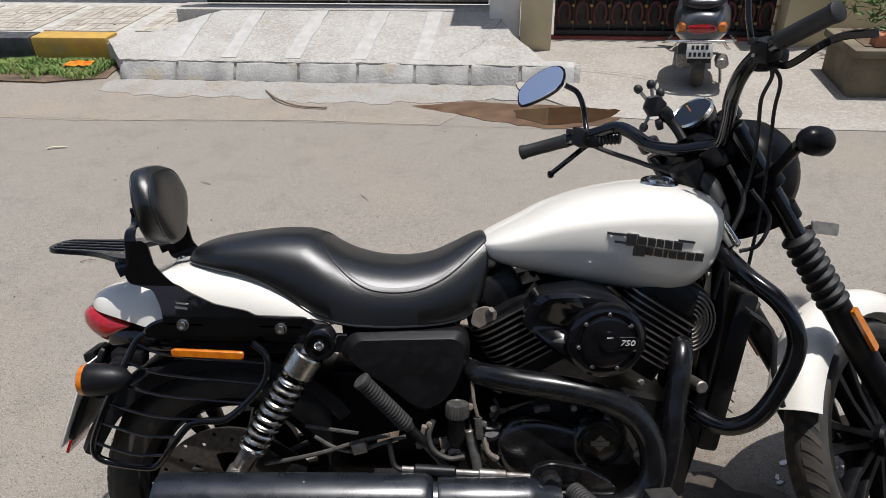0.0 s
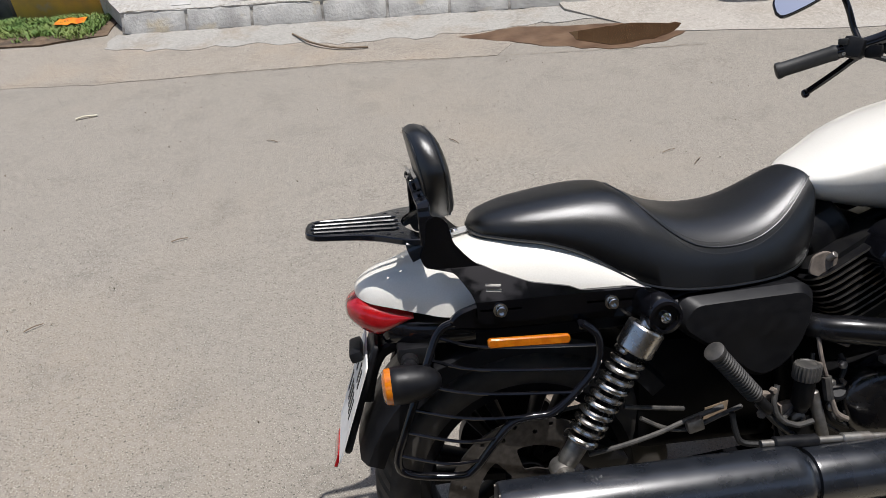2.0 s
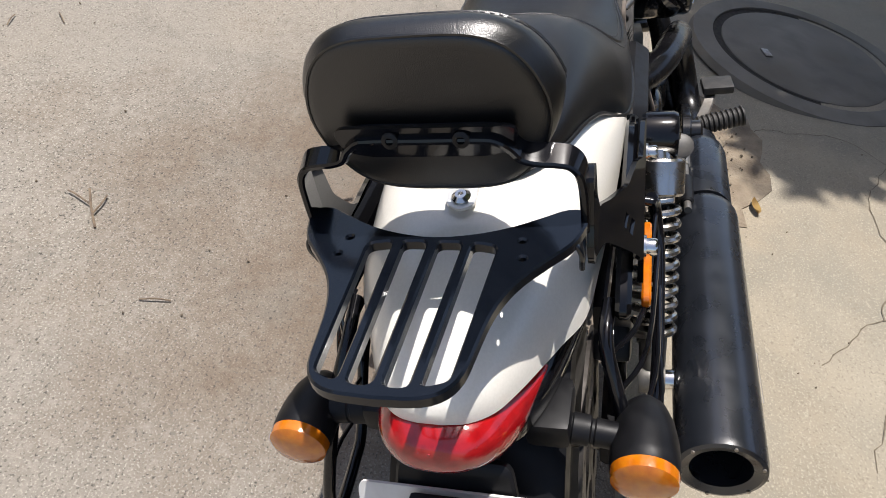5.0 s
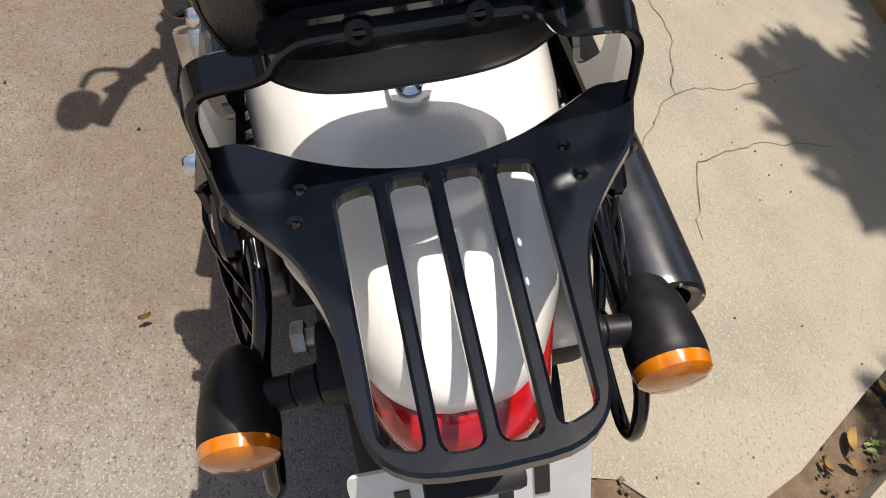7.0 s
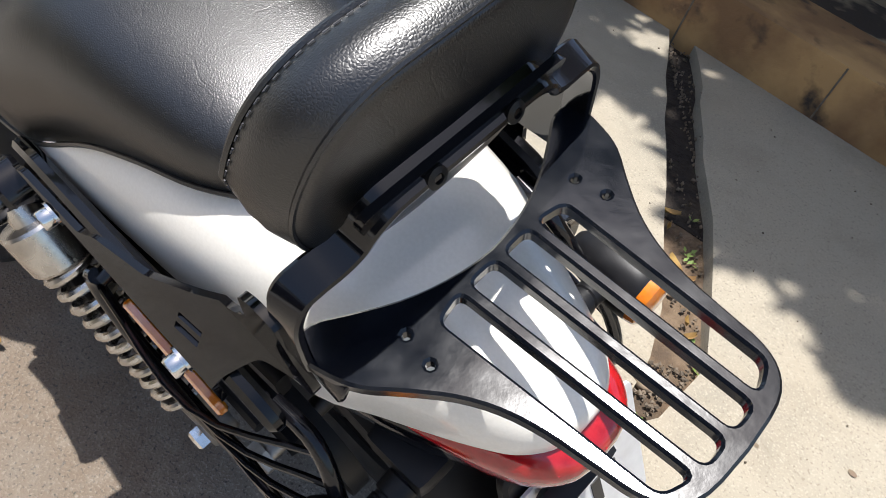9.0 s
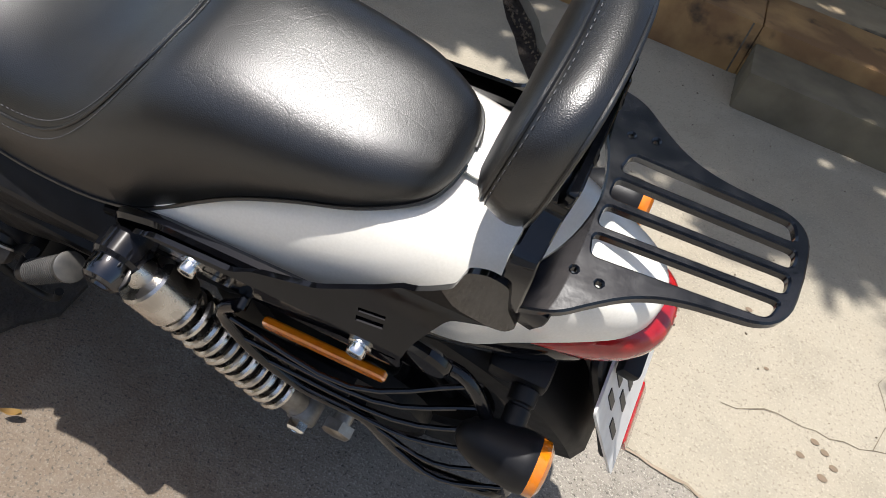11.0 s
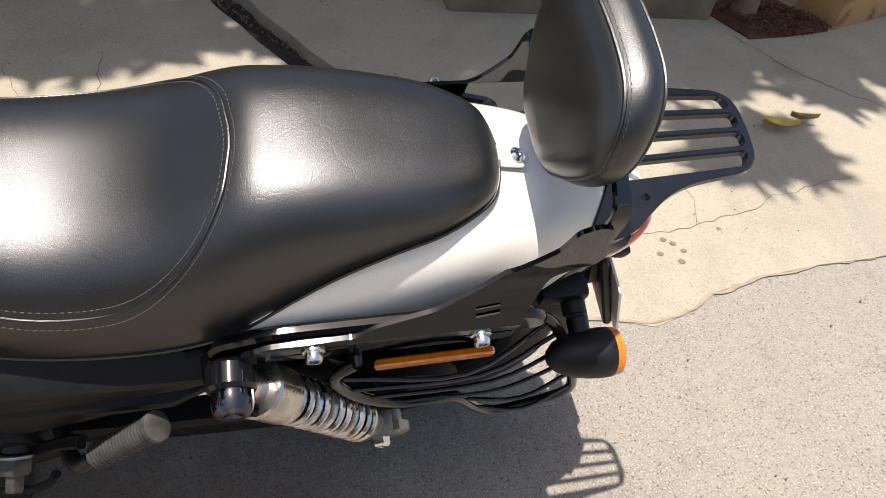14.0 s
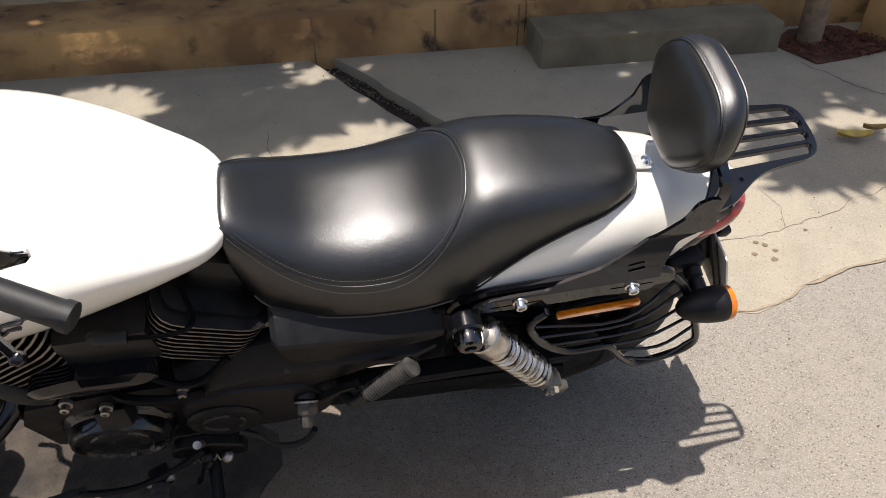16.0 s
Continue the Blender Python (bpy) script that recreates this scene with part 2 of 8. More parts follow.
M_STEEL = mat("dull_steel", (0.42, 0.40, 0.37), 0.42, 1.0, (0.25, 0.22, 0.19), 40, rough2=0.6, bump=0.1, bump_scale=300)
M_DISC = mat("brake_disc_steel", (0.10, 0.09, 0.082), 0.5, 0.7, (0.065, 0.058, 0.052), 90, rough2=0.6, bump=0.05, bump_scale=600)
M_FIN = mat("machined_fin_edge", (0.32, 0.30, 0.27), 0.4, 0.9, (0.2, 0.18, 0.16), 60)
M_STITCH = mat("grey_thread", (0.06, 0.06, 0.064), 0.7)
M_PLATEW = mat("white_number_plate", (0.7, 0.69, 0.66), 0.45, 0.0, (0.55, 0.53, 0.5), 25, mix=(0.5, 0.8))
M_PBLACK = mat("black_plate_paint", (0.012, 0.012, 0.013), 0.5)
M_ZINC = mat("zinc_plate", (0.72, 0.72, 0.70), 0.38, 0.5, (0.6, 0.6, 0.58), 60)
M_ALU = mat("cast_aluminium", (0.28, 0.27, 0.25), 0.45, 0.85, (0.17, 0.155, 0.14), 50, rough2=0.6, bump=0.1, bump_scale=350)
M_DUSTY = mat("dust_covered_metal", (0.20, 0.165, 0.135), 0.8, 0.0, (0.11, 0.09, 0.075), 60, bump=0.2, bump_scale=200)
M_HOSE = mat("grey_hose", (0.032, 0.031, 0.030), 0.5, 0.0, (0.075, 0.069, 0.061), 60)
M_GLOSS2 = mat("worn_black_engine_paint", (0.004, 0.004, 0.005), 0.18, 0.0, (0.010, 0.009, 0.009), 25, rough2=0.34, bump=0.05, bump_scale=120, coat=0.5, stain=(0.05, 0.045, 0.038), stain_scale=14, stain_mix=(0.66, 0.85), spec=0.4)
M_LETTER = mat("brushed_silver_lettering", (0.62, 0.62, 0.60), 0.5, 0.3)
M_EMBLEM = mat("dark_grey_emblem", (0.09, 0.09, 0.10), 0.32, 0.8)
M_MIRROR = mat("mirror_glass", (0.9, 0.9, 0.92), 0.02, 1.0)


def lens(name, color, dark):
    m = mat(name, color, 0.12, 0.0, dark, 90, mix=(0.3, 0.7), coat=0.8, bump=0.25, bump_scale=220, bump_dist=0.001)
    b = m.node_tree.nodes["Principled BSDF"]
    b.inputs["Transmission Weight"].default_value = 0.25
    b.inputs["Subsurface Weight"].default_value = 0.15
    b.inputs["Subsurface Radius"].default_value = (0.01, 0.004, 0.002)
    return m


M_RED = lens("red_lens", (0.55, 0.012, 0.016), (0.36, 0.006, 0.010))
M_AMBER = lens("amber_lens", (0.80, 0.24, 0.008), (0.60, 0.15, 0.005))


def leather():
    m = mat("black_leather", (0.0024, 0.0024, 0.0026), 0.33, 0.0, (0.0036, 0.0036, 0.0038), 9, rough2=0.38, stain=(0.0065, 0.0064, 0.0063), stain_scale=5, stain_mix=(0.5, 0.9), spec=0.85)
    n, l = m.node_tree.nodes, m.node_tree.links
    tc = n.new("ShaderNodeTexCoord")
    v = n.new("ShaderNodeTexVoronoi")
    v.feature = "DISTANCE_TO_EDGE"
    v.inputs["Scale"].default_value = 640
    w = n.new("ShaderNodeTexNoise")
    w.inputs["Scale"].default_value = 45
    w.inputs["Detail"].default_value = 6
    for t in (v, w):
        l.new(tc.outputs["Object"], t.inputs["Vector"])
    a = n.new("ShaderNodeMath")
    a.operation = "MULTIPLY_ADD"
    a.inputs[1].default_value = 1.2
    soft = n.new("ShaderNodeMath")
    soft.operation = "MULTIPLY"
    soft.inputs[1].default_value = 0.45
    l.new(w.outputs["Fac"], soft.inputs[0])
    l.new(v.outputs["Distance"], a.inputs[0])
    l.new(soft.outputs[0], a.inputs[2])
    # long fine creases worn into the hide
    wr = n.new("ShaderNodeTexVoronoi")
    wr.feature = "DISTANCE_TO_EDGE"
    wr.inputs["Scale"].default_value = 22
    wv = n.new("ShaderNodeTexNoise")
    wv.inputs["Scale"].default_value = 14
    wv.inputs["Detail"].default_value = 4
    l.new(tc.outputs["Object"], wv.inputs["Vector"])
    wm = n.new("ShaderNodeMix")
    wm.data_type = "VECTOR"
    wm.inputs["Factor"].default_value = 0.10
    l.new(tc.outputs["Object"], wm.inputs["A"])
    l.new(wv.outputs["Color"], wm.inputs["B"])
    l.new(wm.outputs["Result"], wr.inputs["Vector"])
    wc = n.new("ShaderNodeMapRange")
    wc.inputs["From Max"].default_value = 0.035
    wc.inputs["To Min"].default_value = -0.32
    wc.inputs["To Max"].default_value = 0.0
    l.new(wr.outputs["Distance"], wc.inputs["Value"])
    sm = n.new("ShaderNodeMath")
    l.new(a.outputs[0], sm.inputs[0])
    l.new(wc.outputs["Result"], sm.inputs[1])
    bp = n.new("ShaderNodeBump")
    bp.inputs["Strength"].default_value = 0.22
    bp.inputs["Distance"].default_value = 0.001
    l.new(sm.outputs[0], bp.inputs["Height"])
    l.new(bp.outputs["Normal"], n["Principled BSDF"].inputs["Normal"])
    return m


M_LEATHER = leather()

# ---- ground materials ----
def ground_mat(name, base, light, dark, sandy, speck=260.0, sandy_scale=0.7, sandy_mix=(0.48, 0.68), bump=0.5, rough=0.92, patch=None, pits=True):
    """Aggregate of light and dark grains, with broad dusty patches and finer blotches."""
    m = bpy.data.materials.new(name)
    m.use_nodes = True
    n, l = m.node_tree.nodes, m.node_tree.links
    b = n["Principled BSDF"]
    b.inputs["Roughness"].default_value = rough
    b.inputs["Specular IOR Level"].default_value = 0.25
    tc = n.new("ShaderNodeTexCoord")

    def tex(sc, det, lo, hi, rough_=0.55):
        t = n.new("ShaderNodeTexNoise")
        t.inputs["Scale"].default_value = sc
        t.inputs["Detail"].default_value = det
        t.inputs["Roughness"].default_value = rough_
        l.new(tc.outputs["Object"], t.inputs["Vector"])
        r = n.new("ShaderNodeMapRange")
        r.inputs["From Min"].default_value, r.inputs["From Max"].default_value = lo, hi
        l.new(t.outputs["Fac"], r.inputs["Value"])
        return r.outputs["Result"], t.outputs["Fac"]

    def blend(a, bcol, fac):
        x = n.new("ShaderNodeMix")
        x.data_type = "RGBA"
        if isinstance(a, tuple):
            x.inputs["A"].default_value = (*a, 1)
        else:
            l.new(a, x.inputs["A"])
        x.inputs["B"].default_value = (*bcol, 1)
        l.new(fac, x.inputs["Factor"])
        return x.outputs["Result"]

    f_s, _ = tex(sandy_scale, 6, *sandy_mix)
    c = blend(base, sandy, f_s)
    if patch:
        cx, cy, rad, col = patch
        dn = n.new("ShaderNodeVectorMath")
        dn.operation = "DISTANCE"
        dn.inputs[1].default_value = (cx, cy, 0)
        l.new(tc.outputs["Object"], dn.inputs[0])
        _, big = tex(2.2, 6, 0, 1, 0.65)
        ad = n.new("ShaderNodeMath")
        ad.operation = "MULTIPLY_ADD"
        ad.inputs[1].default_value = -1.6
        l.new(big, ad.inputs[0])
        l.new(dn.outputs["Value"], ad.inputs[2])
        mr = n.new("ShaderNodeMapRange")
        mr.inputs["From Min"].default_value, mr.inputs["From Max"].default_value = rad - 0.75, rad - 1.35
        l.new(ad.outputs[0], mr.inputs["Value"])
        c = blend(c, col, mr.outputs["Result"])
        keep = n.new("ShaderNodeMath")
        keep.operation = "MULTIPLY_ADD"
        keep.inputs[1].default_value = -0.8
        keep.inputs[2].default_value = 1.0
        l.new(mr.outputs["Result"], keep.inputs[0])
    f_b, _ = tex(5.0, 5, 0.52, 0.8)
    c = blend(c, tuple(0.75 * q for q in base), f_b)
    if not pits:
        f_m, _ = tex(1.6, 8, 0.46, 0.64, 0.7)
        c = blend(c, tuple(q * r for q, r in zip(base, (0.76, 0.78, 0.80))), f_m)
    f_l, h1 = tex(speck, 2, 0.54, 0.68)
    if patch:
        fade = n.new("ShaderNodeMath")
        fade.operation = "MULTIPLY"
        l.new(f_l, fade.inputs[0])
        l.new(keep.outputs[0], fade.inputs[1])
        f_l = fade.outputs[0]
    c = blend(c, light, f_l)
    f_d, h2 = tex(speck * 0.7, 2, 0.57, 0.70)
    c = blend(c, dark, f_d)
    if pits:
        f_q, _ = tex(42.0, 6, 0.48, 0.70, 0.68)
        if patch:
            soft = n.new("ShaderNodeMath")
            soft.operation = "MULTIPLY"
            l.new(f_q, soft.inputs[0])
            l.new(keep.outputs[0], soft.inputs[1])
            f_q = soft.outputs[0]
        c = blend(c, tuple(1.24 * q for q in base), f_q)
        f_p, _ = tex(45.0, 3, 0.66, 0.76)
        c = blend(c, tuple(0.66 * q for q in base), f_p)
    l.new(c, b.inputs["Base Color"])
    bp = n.new("ShaderNodeBump")
    bp.inputs["Strength"].default_value = bump
    bp.inputs["Distance"].default_value = 0.003
    l.new(h1, bp.inputs["Height"])
    l.new(bp.outputs["Normal"], b.inputs["Normal"])
    return m


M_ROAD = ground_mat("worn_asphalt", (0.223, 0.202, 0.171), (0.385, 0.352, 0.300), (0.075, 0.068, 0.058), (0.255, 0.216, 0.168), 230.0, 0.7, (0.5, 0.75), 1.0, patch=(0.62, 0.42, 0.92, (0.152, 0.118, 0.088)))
M_CONC = ground_mat("old_concrete", (0.302, 0.268, 0.208), (0.352, 0.316, 0.248), (0.218, 0.190, 0.146), (0.288, 0.236, 0.168), 210, 1.3, (0.45, 0.75), 0.40, pits=False)
M_CONC2 = ground_mat("pale_concrete", (0.385, 0.370, 0.340), (0.47, 0.455, 0.42), (0.21, 0.197, 0.175), (0.30, 0.277, 0.238), 150, 3.4, (0.42, 0.66), 0.7)
M_CONC3 = ground_mat("stained_drive_concrete", (0.32, 0.295, 0.26), (0.40, 0.375, 0.33), (0.17, 0.15, 0.125), (0.26, 0.23, 0.19), 120, 1.8, (0.40, 0.70), 0.35)
M_STONE = mat("grey_kerb_stone", (0.47, 0.455, 0.42), 0.9, 0, (0.30, 0.29, 0.268), 7, bump=0.6, bump_scale=55, bump_dist=0.008, stain=(0.42, 0.345, 0.22), stain_scale=4.5, stain_mix=(0.60, 0.74), random_tint=0.08)
M_RIB = mat("smooth_grey_cement", (0.375, 0.365, 0.342), 0.9, 0, (0.45, 0.437, 0.408), 14, bump=0.4, bump_scale=60, bump_dist=0.004)
M_JOINT = mat("dark_joint_mortar", (0.17, 0.158, 0.14), 0.95, 0, (0.40, 0.38, 0.345), 22, bump=0.5, bump_scale=60, bump_dist=0.006)
M_MORTAR = mat("mortar", (0.46, 0.44, 0.40), 0.95, 0, (0.34, 0.32, 0.28), 12, bump=0.6, bump_scale=40, bump_dist=0.01)
M_DIRT = mat("brown_soil", (0.105, 0.068, 0.040), 0.95, 0, (0.16, 0.112, 0.07), 25, bump=0.9, bump_scale=90, bump_dist=0.012, stain=(0.06, 0.042, 0.028), stain_scale=8)
M_WALL = mat("stained_plaster", (0.42, 0.25, 0.10), 0.92, 0.0, (0.21, 0.115, 0.05), 3.2, bump=0.45, bump_scale=45, bump_dist=0.006, stain=(0.045, 0.032, 0.022), stain_scale=8.0, stain_mix=(0.58, 0.72), mix=(0.42, 0.60))
M_WALLTOP = mat("weathered_plaster", (0.38, 0.295, 0.185), 0.92, 0.0, (0.27, 0.205, 0.13), 6, bump=0.35, bump_scale=50, bump_dist=0.005, stain=(0.034, 0.024, 0.017), stain_scale=2.1, stain_mix=(0.46, 0.51))
M_WALLBACK = mat("aged_tan_plaster", (0.34, 0.265, 0.17), 0.92, 0.0, (0.24, 0.185, 0.12), 3, bump=0.35, bump_scale=50, bump_dist=0.005, stain=(0.11, 0.085, 0.06), stain_scale=1.6, stain_mix=(0.50, 0.72))
M_STEP = mat("grey_cement_step", (0.185, 0.155, 0.10), 0.92, 0, (0.12, 0.10, 0.065), 7, bump=0.3, bump_scale=70, bump_dist=0.004, stain=(0.17, 0.14, 0.10), stain_scale=3.0)
M_YELLOW = mat("faded_yellow_paint", (0.48, 0.29, 0.045), 0.8, 0, (0.38, 0.235, 0.06), 12, bump=0.3, bump_scale=60, stain=(0.30, 0.26, 0.20), stain_scale=7, stain_mix=(0.6, 0.75))
M_KBLACK = mat("faded_black_paint", (0.025, 0.027, 0.032), 0.75, 0, (0.06, 0.06, 0.06), 14, bump=0.3, bump_scale=60, stain=(0.2, 0.18, 0.15), stain_scale=9, stain_mix=(0.66, 0.8))
M_PAVER = mat("cement_paver", (0.42, 0.38, 0.32), 0.92, 0, (0.33, 0.295, 0.245), 10, bump=0.3, bump_scale=80, random_tint=0.12)
M_CRACK = mat("crack_dirt", (0.10, 0.08, 0.055), 0.95, 0, (0.17, 0.14, 0.10), 60)
M_CASTCONC = mat("worn_manhole_concrete", (0.135, 0.125, 0.105), 0.88, 0, (0.19, 0.175, 0.148), 8, bump=0.4, bump_scale=90, stain=(0.13, 0.115, 0.09), stain_scale=4)
M_LEAF = mat("green_leaf", (0.06, 0.12, 0.025), 0.55, 0, (0.10, 0.16, 0.035), 8)
M_BARK = mat("bark", (0.16, 0.11, 0.07), 0.95, 0, (0.24, 0.17, 0.11), 30, bump=0.8, bump_scale=60, bump_dist=0.01)
M_DRYLEAF = mat("dry_leaf", (0.34, 0.22, 0.06), 0.7, 0, (0.22, 0.13, 0.05), 20)
M_YLEAF = mat("yellow_leaf", (0.52, 0.38, 0.07), 0.6, 0, (0.34, 0.25, 0.06), 18)
M_TWIG = mat("twig", (0.12, 0.085, 0.06), 0.9, 0, (0.2, 0.15, 0.1), 60)
M_GRASS = mat("grass_blade", (0.09, 0.17, 0.03), 0.7, 0, (0.17, 0.22, 0.05), 6)
rng = random.Random(7)


def structure(name, bm, material, label, category, parent=None, sharp=40):
    return tagged(part(name, bm, material, parent, sharp=sharp), label, category, kind="structure")


# the street: one sheet out to the horizon, gently uneven near by
bm = bmesh.new()
xs = [-400, -60, -12, -6] + [-4 + 0.4 * k for k in range(26)] + [8, 14, 60, 400]
ys = [-400, -60, -14, -5] + [-3 + 0.4 * k for k in range(23)] + [8, 14, 60, 400]
grid = [[bm.verts.new((x, y, 0.004 * noise.noise(Vector((x * 0.9, y * 0.9, 0))) if abs(x) < 6 and -1 < y < 3.0 and not (abs(x - 0.6) < 1.6 and abs(y) < 0.9) else 0.0)) for y in ys] for x in xs]
for i in range(len(xs) - 1):
    for j in range(len(ys) - 1):
        bm.faces.new((grid[i][j], grid[i + 1][j], grid[i + 1][j + 1], grid[i][j + 1]))
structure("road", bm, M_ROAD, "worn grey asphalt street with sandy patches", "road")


def slab(outline, top, thick, step=0.12, rough_edge=0.0, sink=None):
    """A ground slab: outline in the plan, its top lifted to top(x, y)."""
    pts = []
    n = len(outline)
    for i in range(n):
        a, b = Vector((*outline[i], 0)), Vector((*outline[(i + 1) % n], 0))
        k = max(1, int((b - a).length / step))
        for q in range(k):
            p = a.lerp(b, q / k)
            w = rough_edge * (noise.noise(p * 9.0) + 0.6 * noise.noise(p * 27.0))
            d = (b - a).normalized()
            pts.append((p.x - d.y * w, p.y + d.x * w))
    t = bmesh.new()
    vs = [t.verts.new((x, y, 0)) for x, y in pts]
    t.faces.new(vs)
    bmesh.ops.triangulate(t, faces=t.faces[:])
    for _ in range(3):
        long = [e for e in t.edges if e.calc_length() > 0.35 and len(e.link_faces) == 2]
        if long:
            bmesh.ops.subdivide_edges(t, edges=long, cuts=1)
            bmesh.ops.triangulate(t, faces=t.faces[:])
    bmesh.ops.recalc_face_normals(t, faces=t.faces[:])
    g = bmesh.ops.extrude_face_region(t, geom=t.faces[:])
    up = {v for v in g["geom"] if isinstance(v, bmesh.types.BMVert)}
    for v in t.verts:
        z = top(v.co.x, v.co.y)
        v.co.z = z if v in up else z - thick
    return t


def apron_top(x, y):
    return 0.002 + 0.05 * min(1.0, max(0.0, (-0.16 - y) / 0.6)) + 0.003 * noise.noise(Vector((x * 1.3, y * 1.3, 3)))


edge = [(4.6, -0.22), (3.4, -0.16), (2.4, -0.12), (1.6, -0.13), (1.0, -0.10), (0.4, -0.10), (0.0, -0.12), (-0.16, -0.14)]
channel_e = [(-0.18, -0.27), (-0.245, -0.34), (-0.268, -0.41), (-0.258, -0.50), (-0.132, -0.745), (0.01, -0.99), (0.17, -1.26), (0.46, -1.80)]
channel_w = [(0.345, -1.80), (0.20, -1.55), (0.16, -1.46), (0.045, -1.30), (0.02, -1.22), (-0.055, -1.12), (-0.125, -0.99), (-0.19, -0.865), (-0.27, -0.71), (-0.34, -0.575), (-0.352, -0.49), (-0.335, -0.40), (-0.29, -0.30), (-0.25, -0.235)]
west = [(-0.34, -0.12), (-0.50, -0.09), (-0.60, -0.075), (-0.70, -0.055), (-0.80, -0.08), (-0.92, -0.14), (-1.08, -0.18), (-1.25, -0.21), (-1.6, -0.24), (-2.4, -0.25), (-4.2, -0.3)]
bm = slab(edge + channel_e + [(4.6, -1.80)], apron_top, 0.05, rough_edge=0.012)
structure("pavement", bm, M_CONC, "sun-bleached concrete apron with fine cracks", "pavement")
bm = slab(channel_w + west + [(-4.2, -1.80)], apron_top, 0.05, rough_edge=0.020)
structure("pavement", bm, M_CONC, "stained concrete apron slab beside the street", "pavement")
def soil_top(x, y):
    return 0.006 + 0.008 * noise.noise(Vector((x * 14, y * 14, 0)))


structure("soil_strip", slab([(-0.18, -0.2), (-0.36, -0.2), (-0.42, -0.6), (-0.26, -0.98), (0.02, -0.93), (-0.14, -0.5)], soil_top, 0.02, 0.05), M_DIRT, "brown soil in the gap between two slabs", "soil")
# this gap is too shallow to fall dark: its shade is painted into the soil
structure("soil_strip", slab([(-0.26, -0.984), (0.05, -1.45), (0.28, -1.80), (0.52, -1.80), (0.3, -1.3), (0.02, -0.934)], soil_top, 0.02, 0.05), mat("gap_shade_soil", (0.014, 0.010, 0.008), 0.95, 0, (0.034, 0.025, 0.018), 25, bump=0.9, bump_scale=90, bump_dist=0.012), "soil in the gap between two slabs, coloured near black for the gap's shade", "soil")


def crack(pts, w, z, name="crack", m=M_CRACK):
    """A thin jagged crack, filled with dirt, lying in a surface."""
    b = bmesh.new()
    path = []
    for a, c in zip(pts, pts[1:]):
        a, c = Vector((*a, 0)), Vector((*c, 0))
        k = max(2, int((c - a).length / 0.025))
        for q in range(k):
            p = a.lerp(c, q / k)
            d = (c - a).normalized()
            path.append(p + Vector((-d.y, d.x, 0)) * 0.016 * noise.noise(p * 22))
    l, r = [], []
    for i, p in enumerate(path):
        d = (path[min(i + 1, len(path) - 1)] - path[max(i - 1, 0)]).normalized()
        ww = w * (0.35 + 0.65 * abs(noise.noise(p * 13 + Vector((5, 0, 0)))) * 1.6)
        s = Vector((-d.y, d.x, 0)) * ww
        zz = z(p.x, p.y) + 0.0012
        l.append(b.verts.new((p.x + s.x, p.y + s.y, zz)))
        r.append(b.verts.new((p.x - s.x, p.y - s.y, zz)))
    for i in range(len(path) - 1):
        b.faces.new((l[i], l[i + 1], r[i + 1], r[i]))
    return structure(name, b, m, "thin dirt-filled crack" if name == "crack" else "brown dust along the concrete edge", "crack" if name == "crack" else "dust")


M_DUST = mat("brown_dust", (0.28, 0.225, 0.16), 0.95, 0, (0.22, 0.175, 0.125), 30, bump=0.5, bump_scale=120)
crack(west, 0.008, lambda x, y: 0.0032, "dust_edge", M_DUST)
crack([(-0.64, -0.30), (-0.728, -0.333), (-0.87, -0.345), (-0.967, -0.365), (-1.07, -0.394), (-1.174, -0.421), (-1.259, -0.473), (-1.336, -0.483), (-1.6, -0.55)], 0.0020, apron_top)
crack([(-0.967, -0.365), (-1.0, -0.46), (-0.97, -0.56), (-1.04, -0.66)], 0.0015, apron_top)
crack([(0.55, -0.55), (0.75, -0.72), (0.98, -0.80), (1.25, -0.78), (1.6, -0.95)], 0.0022, apron_top)
crack([(0.30, -0.62), (0.52, -0.70), (0.60, -0.92), (0.62, -1.2)], 0.0020, apron_top)
crack([(0.75, -0.72), (0.80, -0.95), (0.95, -1.3)], 0.0018, apron_top)
crack([(-1.62, -1.40), (-1.75, -1.1), (-2.0, -0.85), (-2.3, -0.6)], 0.006, apron_top)
crack([(1.35, -0.35), (1.5, -0.5), (1.55, -0.75), (1.4, -1.0)], 0.0028, apron_top)
crack([(-2.3, 3.25), (-1.5, 3.10), (-0.46, 3.02), (0.5, 2.88), (1.6, 2.72)], 0.003, lambda x, y: 0.003)

# manhole cover
mh = thing("manhole_cover", "worn round concrete manhole cover set in the pavement", "manhole cover", pose(2.08, -0.70, 0.048))
part("cover", revolve([(0.320, -0.02), (0.320, 0.006), (0.311, 0.012), (0.10, 0.016), (0.001, 0.016)], (0, 0, 0), (0, 0, 1), 56), M_CASTCONC, mh)
part("frame_ring", revolve([(0.355, -0.02), (0.355, 0.010), (0.385, 0.013), (0.43, 0.006), (0.44, -0.02)], (0, 0, 0), (0, 0, 1), 56, caps=False), M_CASTCONC, mh)
part("joint", revolve([(0.319, 0.001), (0.357, 0.001)], (0, 0, 0), (0, 0, 1), 56, caps=False), mat("black_joint_dirt", (0.022, 0.018, 0.014), 0.95, 0, (0.04, 0.034, 0.027), 60), mh)
part("lifting_recess", box((-0.09, 0.16, 0.017), (0.05, 0.028, 0.006), 0.002, (0, 0, 20)), M_STEEL, mh)

